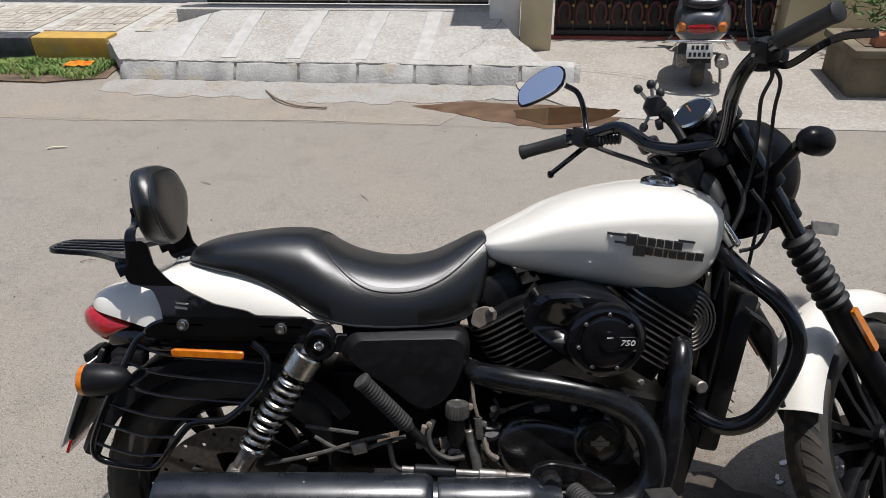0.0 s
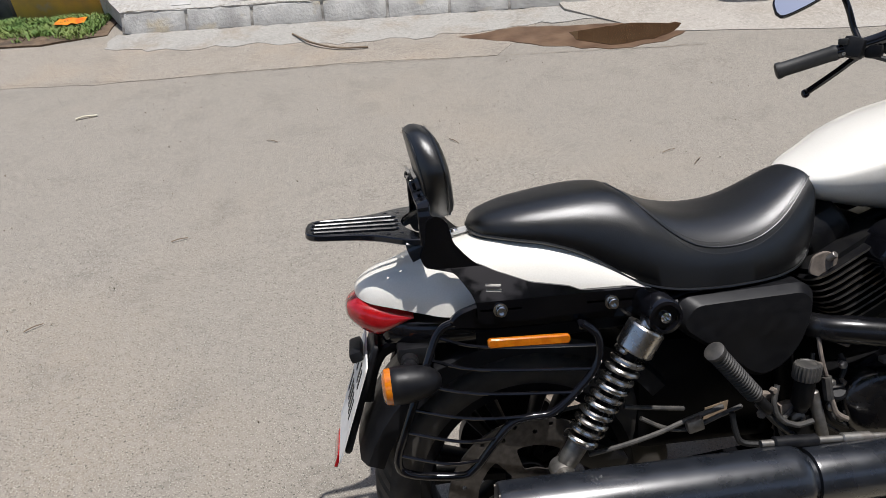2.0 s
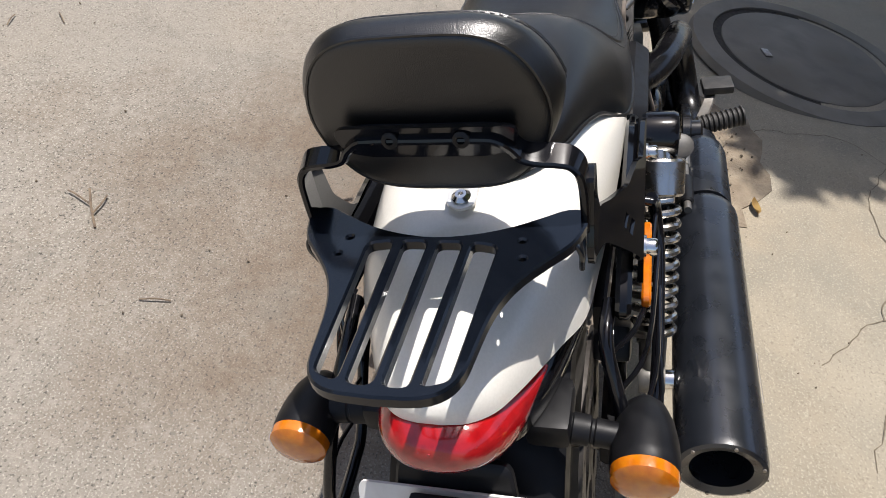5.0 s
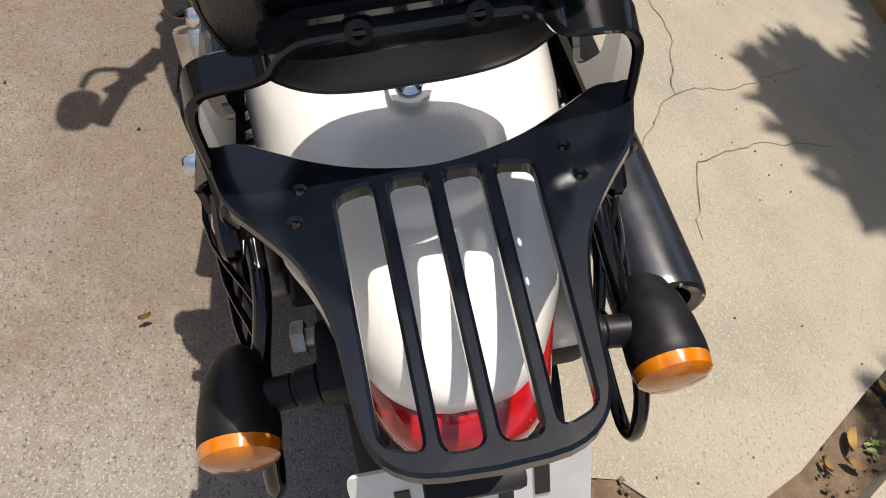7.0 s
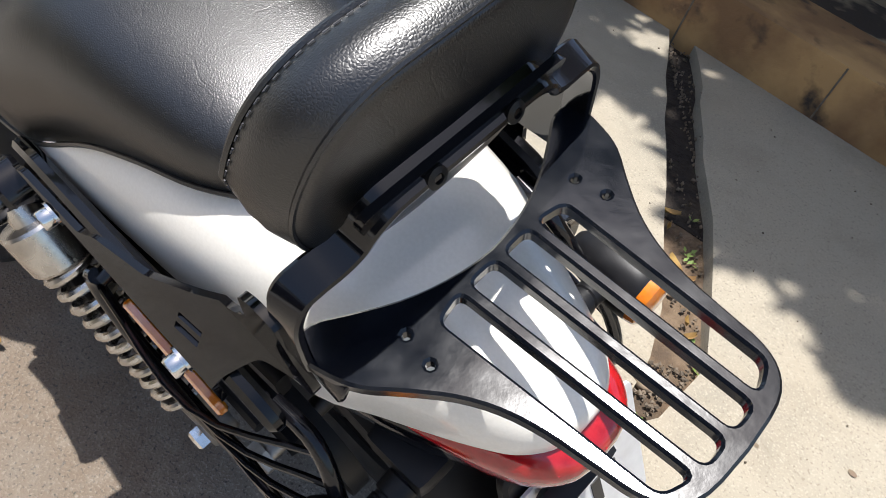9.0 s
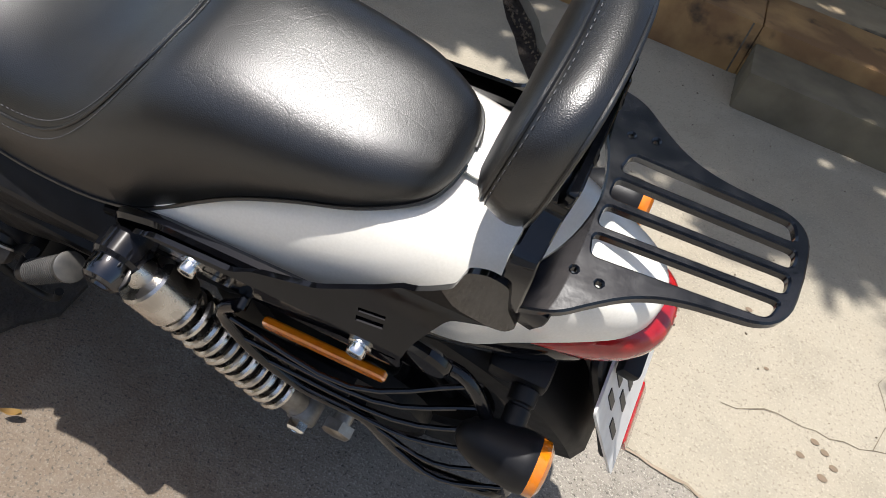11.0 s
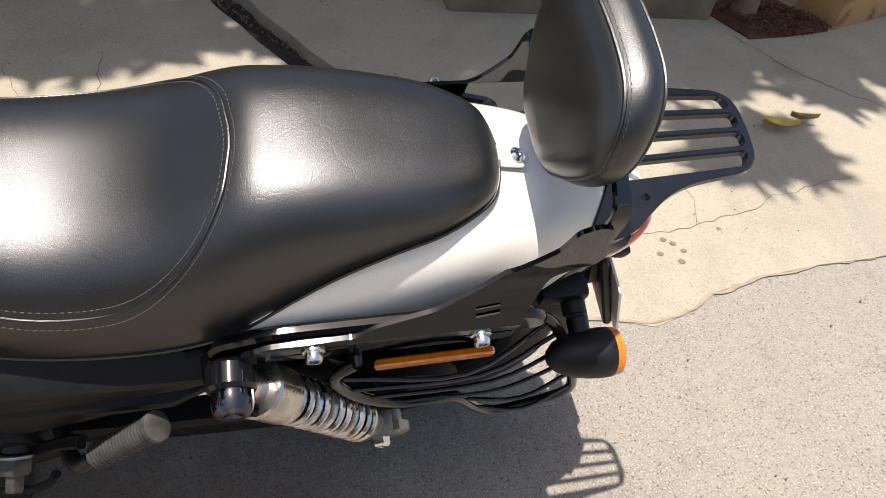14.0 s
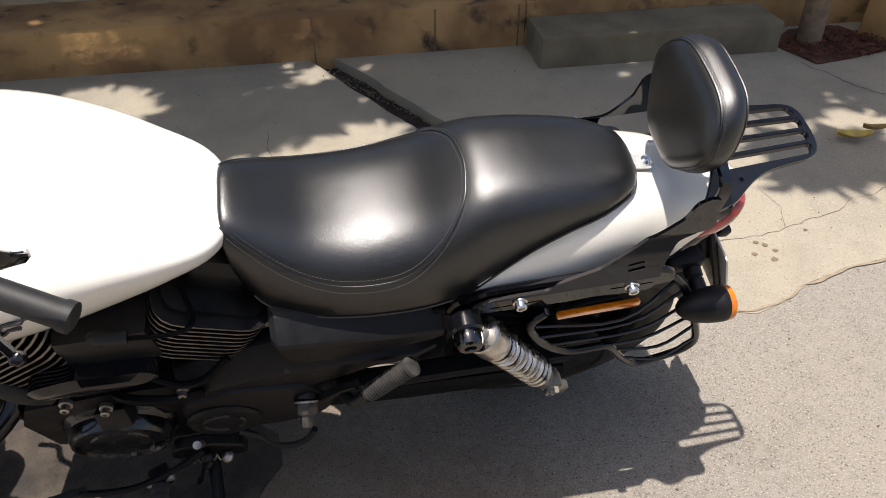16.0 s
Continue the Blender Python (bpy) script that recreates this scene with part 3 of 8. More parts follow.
# low wall with ledge, step, and the taller wall behind
structure("wall_south", box((1.35, -1.955, 0.118), (3.7, 0.35, 0.256), 0.012), M_WALL, "low orange-stained plaster wall plinth", "wall")
structure("wall_south", box((-2.35, -1.955, 0.118), (3.7, 0.35, 0.256), 0.012), M_WALL, "low plaster wall plinth", "wall")
structure("wall_ledge", box((0.0, -2.30, 0.115), (8.4, 0.36, 0.255), 0.01), M_WALLTOP, "weathered wall ledge with dark damp stains", "wall")
structure("wall_back", box((0.0, -2.62, 0.9), (8.4, 0.28, 1.9), 0.01), M_WALLBACK, "tall weathered compound wall", "wall")
structure("step", box((-1.045, -1.652, 0.09), (1.08, 0.255, 0.19), 0.014), M_STEP, "worn cement step against the wall", "step")
for jx in (0.425, -0.098, -0.468):
    structure("wall_joint", box((jx, -1.7785, 0.125), (0.006, 0.004, 0.23), 0), M_CRACK, "dark joint in the plaster wall", "joint")


# tree pit, trunk and crown
tx, ty = -1.78, -1.60
structure("tree_pit", slab([(-1.60, -1.60), (-1.76, -1.74), (-2.02, -1.74), (-2.10, -1.46), (-1.86, -1.40), (-1.68, -1.37)], lambda x, y: 0.058 + 0.006 * noise.noise(Vector((x * 20, y * 20, 0))), 0.03, 0.05), mat("red_brown_litter", (0.11, 0.038, 0.018), 0.95, 0, (0.05, 0.02, 0.011), 40, bump=1.0, bump_scale=120, bump_dist=0.015), "red-brown soil and leaf litter round a tree", "soil")
structure("planter_wall", box((-2.38, -1.68, 0.12), (0.62, 0.20, 0.24), 0.02, (0, 0, 22)), M_WALL, "tan plaster planter edge", "wall")
tree = thing("tree", "street tree with thin trunk and spreading leafy crown", "tree", pose(tx, ty, 0))
part("trunk", tube([(0, 0, 0.0), (0.03, 0.0, 0.6), (0.02, 0.03, 1.4), (0.10, 0.02, 2.2), (0.30, 0.06, 3.0)], 0.06, 14, 6, radii=[0.055, 0.047, 0.043, 0.04, 0.036]), M_BARK, tree)
for lx, ly, lz in ((1.6, 0.3, 4.4), (2.9, 0.3, 4.6), (1.2, -0.3, 4.1), (4.2, -0.4, 4.7), (-0.3, 0.4, 4.4), (5.2, -0.7, 4.5)):
    part("limb", tube([(0.30, 0.06, 2.95), (0.30 + (lx - 0.30) * 0.3, ly * 0.3, 2.95 + (lz - 2.95) * 0.55), (lx, ly, lz)], 0.03, 10, 5, radii=[0.036, 0.026, 0.012]), M_BARK, tree)


def shade_wish(x, y):
    """How much the crown closes over a spot of the ground: a smooth field of closed and open patches."""
    x0, y0 = x, y
    x += 0.16 * noise.noise(Vector((x0 * 1.7, y0 * 1.7, 21.0)))
    y += 0.12 * noise.noise(Vector((x0 * 2.1, y0 * 2.1, 33.0)))
    d = -1.0
    if -2.9 < x < 1.75 and -2.7 < y < -0.85:
        d = 0.15 + 0.40 * min(1.0, (-0.85 - y) / 0.5)
        if 0.05 < x < 1.4 and y > -1.76:
            d -= 0.32
        if x < -1.5 and y > -1.76:
            d -= 0.10
        if -1.5 < x <= 0.05 and y < -0.98:
            d += 0.85
        if y < -1.85:
            d += 0.7
    if 1.62 < x < 4.4 and -2.7 < y < -0.20:
        d = 0.9
    if (x - 1.45) ** 2 + ((y + 0.62) * 1.3) ** 2 < 0.06:
        d = 0.35
    if -1.62 < x < -1.12 and -0.80 < y < -0.55:
        d = max(d, 0.55)
    if ((x - 2.08) / 0.36) ** 2 + ((y - 1.07) / 0.19) ** 2 < 1.0:
        d = 0.16
    if ((x - 3.75) / 0.75) ** 2 + ((y - 0.35) / 0.95) ** 2 < 1.0:
        d = 0.5
    if y < -1.95 and -3.2 < x < 4.6:
        d = 1.1
    return d + 0.72 * noise.noise(Vector((x * 1.9, y * 1.9, 9.0))) + 0.34 * noise.noise(Vector((x * 5.2, y * 5.2, 2.0)))


verts, faces = [], []
count = 0
for k in range(15000):
    gx, gy_ = rng.uniform(-3.0, 4.4), rng.uniform(-2.9, 1.4)
    if shade_wish(gx, gy_) < 0.22:
        continue
    h = rng.uniform(3.5, 5.3)
    c0 = Vector((gx, gy_, 0)) + SUN_TO * (h / SUN_TO.z) - Vector((tx, ty, 0))
    turn = rng.uniform(0, 6.3)
    for q in range(7):
        a = turn + rng.uniform(-1.2, 1.2)
        c = c0 + Vector((math.cos(a), math.sin(a), 0)) * rng.uniform(0.0, 0.10) + Vector((0, 0, rng.uniform(-0.1, 0.1)))
        L, W = rng.uniform(0.05, 0.085), rng.uniform(0.014, 0.026)
        e = Euler((rng.uniform(-0.5, 0.5), rng.uniform(-0.6, 0.6), a + rng.uniform(-0.4, 0.4))).to_matrix()
        b0 = len(verts)
        for u, v, w in ((-L, 0, 0), (-L * 0.3, W, 0.008), (L * 0.4, W * 0.8, 0.004), (L, 0, -0.01), (L * 0.4, -W * 0.8, 0.004), (-L * 0.3, -W, 0.008)):
            verts.append(c + e @ Vector((u, v, w)))
        faces.append((b0, b0 + 1, b0 + 2, b0 + 3))
        faces.append((b0, b0 + 3, b0 + 4, b0 + 5))
me = bpy.data.meshes.new("crown")
me.from_pydata(verts, [], faces)
me.materials.append(M_LEAF)
ob = new("crown", me)
ob.parent = tree
ob["label"] = "sparse green leaves with gaps"

# ---- far side of the street ----
KM = pose(-1.74, 3.80, 0, 0, 0, -7.2)


def K(u, v, z=0.0):
    return KM @ Vector((u, v, z))


def kbox(u0, u1, v0, v1, z0, z1, bevel=0.0, bm=None):
    c = K((u0 + u1) / 2, (v0 + v1) / 2, (z0 + z1) / 2)
    return box(c, (u1 - u0, v1 - v0, z1 - z0), bevel, (0, 0, -7.2), bm)


# cement skirt, kerb stones, ramp
def kslab(pts, z, thick, step=0.15, rough=0.02):
    return slab([tuple(K(u, v).xy) for u, v in pts], z, thick, step, rough)


M_SKIRT = ground_mat("dusty_cement", (0.285, 0.272, 0.245), (0.37, 0.355, 0.322), (0.18, 0.17, 0.15), (0.25, 0.215, 0.172), 150, 3.5, (0.48, 0.65), 0.4)
M_SAND = ground_mat("sandy_asphalt", (0.238, 0.210, 0.174), (0.45, 0.41, 0.35), (0.07, 0.06, 0.05), (0.285, 0.228, 0.168), 220, 1.6, (0.46, 0.66), 0.9)
structure("sandy_verge", kslab([(-2.6, -0.66), (-1.2, -0.62), (0.1, -0.675), (0.75, -0.632), (1.47, -0.592), (2.3, -0.622), (2.5, -0.3), (2.6, -0.10), (-0.05, -0.05), (-2.6, 0.0)], lambda x, y: 0.002, 0.01, 0.12, 0.012), M_SAND, "sandy brown strip of the street along the kerb", "road")
structure("pavement", kslab([(-0.05, -0.16), (0.4, -0.24), (0.9, -0.22), (1.4, -0.30), (2.0, -0.27), (2.5, -0.22), (2.9, -0.16), (3.2, -0.05), (3.2, 0.10), (-0.05, 0.10)], lambda x, y: 0.0045 + 0.001 * noise.noise(Vector((x * 4, y * 4, 0))), 0.02, 0.05, 0.05), M_SKIRT, "rough cement skirt at the kerb", "pavement")
def slanted(u0, u1, v0, depth, z1, bevel, tilt=0.0):
    """A block whose face leans back from the street."""
    b = box((0, 0, 0), (u1 - u0, depth, z1), bevel, (tilt, 0, 0), seg=2)
    bmesh.ops.subdivide_edges(b, edges=[q for q in b.edges if q.calc_length() > 0.2], cuts=5, use_grid_fill=True)
    for v in b.verts:
        v.co.y += 0.55 * (v.co.z + z1 / 2)
    bmesh.ops.transform(b, matrix=Matrix.Translation(K((u0 + u1) / 2, v0 + depth / 2, z1 / 2)) @ Euler((0, 0, radians(-7.2))).to_matrix().to_4x4(), verts=b.verts)
    for v in b.verts:
        v.co += Vector((noise.noise(v.co * 14), noise.noise(v.co * 14 + Vector((7, 0, 0))), noise.noise(v.co * 14 + Vector((0, 7, 0))))) * 0.008
    return b


kerb = structure("kerb", slanted(-0.02, 3.15, 0.100, 0.10, 0.112, 0.006), M_JOINT, "dark mortar bed of a stone kerb", "kerb")
u = 0.0
for w in (0.41, 0.41, 0.45, 0.41, 0.385, 0.37, 0.33, 0.36):
    part("kerb_stone", slanted(u, u + w - 0.016, 0.088, 0.11, 0.119, 0.012, rng.uniform(-2, 2)), M_STONE, kerb)
    u += w


def ramp_z(x, y):
    p = KM.inverted() @ Vector((x, y, 0))
    side = max(0.0, min(1.0, (p.x - 0.02) / 0.45))
    flat = 0.047 * max(0.0, min(1.0, (p.y - 0.15) / 0.28))
    steep = 0.17 * max(0.0, min(1.0, (p.y - 0.15) / 0.74))
    return 0.120 + flat + (steep - flat) * side + 0.004 * noise.noise(Vector((x * 5, y * 5, 0))) + 0.003 * noise.noise(Vector((x * 17, y * 17, 4)))


ramp = structure("ramp", kslab([(-0.02, 0.152), (2.95, 0.152), (2.7, 0.55), (2.55, 0.92), (-0.26, 0.92), (-0.26, 0.48), (-0.20, 0.40)], ramp_z, 0.12, 0.06, 0.006), M_CONC2, "pale rough cement ramp up to the gate", "ramp")
for u0, u1, lean in ((0.30, 0.42, -0.02), (0.70, 0.80, 0.02), (1.15, 1.26, 0.05), (1.61, 1.72, 0.06), (2.04, 2.14, 0.03)):
    b = kslab([(u0, 0.20), (u1, 0.20), (u1 + lean, 0.88), (u0 + lean, 0.88)], lambda x, y: ramp_z(x, y) + 0.004, 0.02, 0.06, 0.012)
    part("cement_rib", b, M_RIB, ramp)
crk = [tuple(K(0.02 + 0.11 * i, 0.157 + 0.007 * math.sin(i * 2.3)).xy) for i in range(25)]
crack(crk[:7], 0.005, ramp_z)
crack(crk[7:13], 0.004, ramp_z)
crack(crk[14:19], 0.003, ramp_z)
structure("driveway", kslab([(2.75, 0.0), (3.2, -0.42), (4.2, -0.55), (6.5, -0.6), (6.5, 2.2), (2.55, 2.2), (2.6, 0.9)], lambda x, y: 0.0045 + 0.0555 * max(0.0, min(1.0, ((KM.inverted() @ Vector((x, y, 0))).y + 0.3) / 1.2)), 0.03, 0.2, 0.01), M_CONC3, "pale concrete driveway", "driveway")
crack([tuple(K(2.95, 0.35).xy), tuple(K(3.3, 0.3).xy), tuple(K(3.7, 0.15).xy)], 0.004, lambda x, y: 0.045)
crack([tuple(K(2.3, 0.2).xy), tuple(K(2.5, 0.45).xy), tuple(K(2.62, 0.8).xy)], 0.004, ramp_z)

# painted kerb, grass strip and paved footway
foot = structure("footway", kbox(-2.6, 0.05, 0.62, 2.2, 0.0, 0.165, 0.0), M_MORTAR, "cement footway bed", "pavement")
structure("kerb_block", kbox(-0.86, -0.27, 0.46, 0.64, 0.0, 0.185, 0.015), M_YELLOW, "yellow painted kerb block", "kerb")
structure("kerb_block", kbox(-1.75, -0.88, 0.46, 0.64, 0.0, 0.18, 0.015), M_KBLACK, "black painted kerb block", "kerb")
structure("kerb_end", kbox(-0.262, -0.10, 0.44, 0.60, 0.0, 0.155, 0.02), M_MORTAR, "broken cement kerb end", "kerb")
M_HOLE = mat("dark_hole_dirt", (0.04, 0.034, 0.028), 0.95, 0, (0.07, 0.06, 0.05), 60)
for p0, nu in ((-2.42, 9), (-1.66, 9), (-0.90, 8), (-0.16, 4)):
    for i in range(nu):
        for j in range(11):
            u0, v0 = p0 + i * 0.074, 0.70 + j * 0.074
            c = K(u0 + 0.034, v0 + 0.034)
            top = (ramp_z(c.x, c.y) if p0 > -0.2 else 0.168) + 0.005 + 0.002 * noise.noise(Vector((u0 * 9, v0 * 9, 0)))
            part("paver", kbox(u0, u0 + 0.068, v0, v0 + 0.068, top - 0.03, top, 0.003), M_PAVER, foot)
            if i % 4 == 2 and j % 5 == 2:
                structure("paver_hole", revolve([(0.014, 0.0), (0.012, 0.0015), (0.001, 0.0015)], K(u0 + 0.034, v0 + 0.034, top), (0, 0, 1), 12), M_HOLE, "small round dirt-filled hole in the footway", "hole")
structure("grass_bed", kslab([(-2.4, -0.02), (-1.2, 0.0), (-0.5, -0.02), (-0.12, 0.10), (-0.15, 0.46), (-2.4, 0.48)], lambda x, y: 0.010 + 0.015 * noise.noise(Vector((x * 6, y * 6, 0))), 0.03, 0.1, 0.02), M_DIRT, "dry soil beside the kerb", "soil")
verts, faces = [], []
for k in range(15000):
    u = rng.uniform(-2.3, -0.2)
    v = rng.uniform(0.04, 0.45)
    if rng.random() > 0.55 + 0.7 * noise.noise(Vector((u * 5, v * 5, 0))) + (0.4 if v > 0.25 else 0) - (0.5 if v < 0.12 else 0):
        continue
    p = K(u, v, 0.012)
    a, hgt, w = rng.uniform(0, 6.3), rng.uniform(0.012, 0.034) * (1.0 + max(0.0, noise.noise(Vector((u * 9, v * 9, 5))))), rng.uniform(0.0025, 0.006)
    d, s = Vector((math.cos(a), math.sin(a), 0)), Vector((-math.sin(a), math.cos(a), 0))
    b0 = len(verts)
    verts += [p - s * w, p + s * w, p + d * hgt * 0.5 + s * w * 0.8 + Vector((0, 0, hgt * 0.7)), p + d * hgt * 0.5 - s * w * 0.8 + Vector((0, 0, hgt * 0.7)), p + d * hgt + Vector((0, 0, hgt))]
    faces += [(b0, b0 + 1, b0 + 2, b0 + 3), (b0 + 3, b0 + 2, b0 + 4)]
me = bpy.data.meshes.new("grass")
me.from_pydata(verts, [], faces)
me.materials.append(M_GRASS)
tagged(new("grass", me), "short green grass along the painted kerb", "grass", kind="stuff")
wr = bmesh.new()
gv = [[wr.verts.new(K(-0.52 + 0.032 * i, 0.24 + 0.028 * j, 0.045 + 0.018 * noise.noise(Vector((i * 0.9, j * 0.9, 2))))) for j in range(5)] for i in range(7)]
for i in range(6):
    for j in range(4):
        wr.faces.new((gv[i][j], gv[i + 1][j], gv[i + 1][j + 1], gv[i][j + 1]))
tagged(part("food_wrapper", wr, mat("orange_foil", (0.75, 0.13, 0.02), 0.3, 0.2, (0.75, 0.35, 0.03), 22)), "crumpled orange snack wrapper lying in the grass", "wrapper")

# puddle
pud = [(0.30, 3.22), (0.66, 3.27), (1.1, 3.17), (1.50, 3.15), (1.62, 3.06), (1.56, 2.96), (1.38, 2.83), (1.05, 2.80), (0.80, 2.93), (0.5, 3.10)]
structure("mud_patch", slab(pud, lambda x, y: 0.0035, 0.01, 0.06, 0.03), mat("wet_mud", (0.075, 0.040, 0.021), 0.45, 0, (0.14, 0.085, 0.05), 9, bump=0.4, bump_scale=40), "damp brown mud at the road edge", "mud")
wat = mat("muddy_water", (0.045, 0.024, 0.012), 0.04, 0, (0.06, 0.035, 0.018), 5, spec=0.6)
structure("puddle", slab([(0.92, 3.10), (1.2, 3.13), (1.5, 3.12), (1.56, 3.05), (1.48, 2.95), (1.33, 2.87), (1.08, 2.86), (0.93, 2.98)], lambda x, y: 0.006, 0.004, 0.05, 0.02), wat, "shallow brown puddle", "puddle")

# gates and pillars
M_GATEBLK = mat("black_gate_paint", (0.012, 0.012, 0.014), 0.45, 0, (0.022, 0.02, 0.02), 20)
M_MAROON = mat("maroon_metal", (0.10, 0.022, 0.02), 0.5, 0, (0.06, 0.014, 0.013), 18)
M_PILLAR = mat("cream_plaster", (0.62, 0.52, 0.33), 0.85, 0, (0.55, 0.46, 0.29), 6, bump=0.15, bump_scale=90)
M_WHITEP = mat("whitewash", (0.72, 0.71, 0.68), 0.85, 0, (0.62, 0.60, 0.56), 7, bump=0.15, bump_scale=90)
g1 = thing("black_gate", "large black sheet-metal compound gate", "gate")
part("gate_leaf", kbox(0.30, 1.42, 1.04, 1.08, 0.31, 2.0, 0.006), M_GATEBLK, g1)
part("gate_leaf", kbox(1.44, 2.50, 1.04, 1.08, 0.31, 2.0, 0.006), M_GATEBLK, g1)
part("gate_edge", kbox(1.424, 1.436, 1.03, 1.09, 0.31, 2.0, 0.002), M_WHITEP, g1, "pale strip between the gate leaves")
part("bottom_rail", kbox(0.30, 2.50, 1.025, 1.035, 0.33, 0.37, 0.004), M_STEEL, g1)
structure("gate_sill", kbox(0.1, 2.62, 0.90, 1.12, 0.0, 0.295, 0.01), M_CONC2, "cement gate sill", "sill")
structure("gate_pillar", kbox(2.52, 2.74, 0.78, 1.10, 0.0, 2.2, 0.01), M_WHITEP, "whitewashed gate pillar", "pillar")
structure("gate_pillar", kbox(2.745, 2.97, 0.74, 1.10, 0.0, 2.2, 0.01), M_PILLAR, "cream plastered gate pillar", "pillar")
structure("gate_pillar", kbox(4.62, 4.98, 0.90, 1.25, 0.0, 2.2, 0.01), M_PILLAR, "cream plastered gate pillar", "pillar")
structure("compound_wall", kbox(-3.2, 0.28, 1.75, 1.9, 0.0, 2.0, 0.0), M_WHITEP, "pale compound wall", "wall")
structure("compound_wall", kbox(5.0, 9.0, 1.3, 1.5, 0.0, 2.0, 0.0), M_PILLAR, "cream compound wall", "wall")
structure("house_front", kbox(-3.2, 9.0, 4.0, 4.2, 0.0, 3.2, 0.0), M_WHITEP, "pale house front behind the gates", "wall")
g2 = thing("ornamental_gate", "dark metal gate with maroon scrollwork panels", "gate")
part("gate_sheet", kbox(3.0, 4.6, 1.10, 1.12, 0.10, 2.0, 0), M_GATEBLK, g2)
for z0, z1 in ((0.08, 0.12), (0.36, 0.40), (1.2, 1.24)):
    part("gate_rail", kbox(3.0, 4.6, 1.06, 1.10, z0, z1, 0.006), M_GATEBLK, g2)
for k in range(12):
    u = 3.0 + 1.6 * (k + 0.5) / 12
    c = K(u, 1.075, 0.24)
    part("scroll", tube([c + Vector((0.045 * math.cos(a), -0.012, 0.085 * math.sin(a))) for a in [j * math.pi / 7 - 0.6 for j in range(12)]], 0.013, 8, 3), M_MAROON, g2)
    part("gate_boss", kbox(u + 0.055, u + 0.078, 1.05, 1.065, 0.17, 0.19, 0.002), M_DRYLEAF, g2)
    part("gate_boss", kbox(u + 0.055, u + 0.078, 1.05, 1.065, 0.29, 0.31, 0.002), M_DRYLEAF, g2)
    part("gate_bar", kbox(u - 0.064, u - 0.052, 1.06, 1.08, 0.1, 2.0, 0.003), M_GATEBLK, g2)
structure("threshold", kbox(2.98, 4.62, 1.02, 1.10, 0.04, 0.075, 0.004), mat("red_oxide", (0.32, 0.07, 0.05), 0.8, 0, (0.25, 0.06, 0.05), 15), "red oxide painted threshold", "threshold")

# planters with shrubs by the right-hand gate
pb = thing("planter_box", "long dark stone planter box with shrubs", "planter")
part("planter_body", kbox(4.75, 6.6, -0.05, 0.42, 0.0, 0.26, 0.02), M_STEP, pb)
part("planter_rim", kbox(4.72, 6.63, -0.08, 0.45, 0.26, 0.31, 0.012), M_STEP, pb)
part("planter_soil", kbox(4.80, 6.55, 0.0, 0.37, 0.29, 0.315, 0.0), M_DIRT, pb)
verts, faces = [], []
for k in range(2600):
    p = K(rng.uniform(4.9, 6.5), rng.uniform(0.02, 0.9), rng.uniform(0.32, 0.75))
    if noise.noise(p * 3.0) < -0.12:
        continue
    L, W = rng.uniform(0.03, 0.06), rng.uniform(0.008, 0.014)
    e = Euler((rng.uniform(-1, 1), rng.uniform(-1, 1), rng.uniform(0, 6.3))).to_matrix()
    b0 = len(verts)
    verts += [p + e @ Vector(q) for q in ((-L, 0, 0), (0, W, 0.004), (L, 0, 0), (0, -W, 0.004))]
    faces.append((b0, b0 + 1, b0 + 2, b0 + 3))
me = bpy.data.meshes.new("foliage")
me.from_pydata(verts, [], faces)
me.materials.append(M_LEAF)
ob = new("foliage", me)
ob.parent = pb
for u in (5.0, 5.3, 5.7, 6.1):
    part("shrub_stem", tube([K(u, 0.2, 0.31), K(u + 0.03, 0.22, 0.45), K(u - 0.02, 0.3, 0.65)], 0.007, 6), M_TWIG, pb)
for u in (4.85, 5.15, 5.5):
    pot = tagged(part("brick_edging", kbox(u, u + 0.21, -0.02, 0.08, 0.312, 0.385, 0.008), mat("terracotta", (0.42, 0.16, 0.08), 0.85, 0, (0.34, 0.13, 0.07), 15, bump=0.3)), "loose red brick on the planter rim", "brick")

# unseen plain walls, added on both sides to shape bounce light and reflections
structure("house_wall_south", box((0.0, -7.6, 1.6), (24.0, 0.3, 3.2), 0.0), M_WALLBACK, "unseen plain tan wall, added to close off the low southern sky", "wall")
structure("house_wall_north", kbox(-7.0, 11.0, 5.2, 5.5, 0.0, 4.8, 0.0), M_WHITEP, "unseen plain pale wall, added to close off the low northern sky", "wall")

# ---- scooter parked by the far gate, seen from behind ----
M_SCOOT = mat("grey_scooter_paint", (0.075, 0.08, 0.09), 0.3, 0.3, (0.09, 0.095, 0.105), 40, coat=0.6)
sc = thing("scooter", "grey step-through scooter parked before the gate", "scooter", pose(2.13, 3.42, 0.022, 0, 0, 71) @ pose(0, 0, 0, -4, 0, 0) @ Matrix.Diagonal((0.74, 0.90, 0.70, 1)))
sw, _sp = None, None
b = revolve([(0.12, -0.03), (0.155, -0.045), (0.20, -0.042), (0.218, -0.02), (0.222, 0.0), (0.218, 0.02), (0.20, 0.042), (0.155, 0.045), (0.12, 0.03)], (0, 0, 0.222), (0, 1, 0), 40, caps=False)
w_ = part("rear_wheel", b, M_TYRE, sc)
part("rim", revolve([(0.02, -0.04), (0.12, -0.03), (0.13, 0.0), (0.12, 0.03), (0.02, 0.04)], (0, 0, 0.222), (0, 1, 0), 24), M_STEEL, w_)
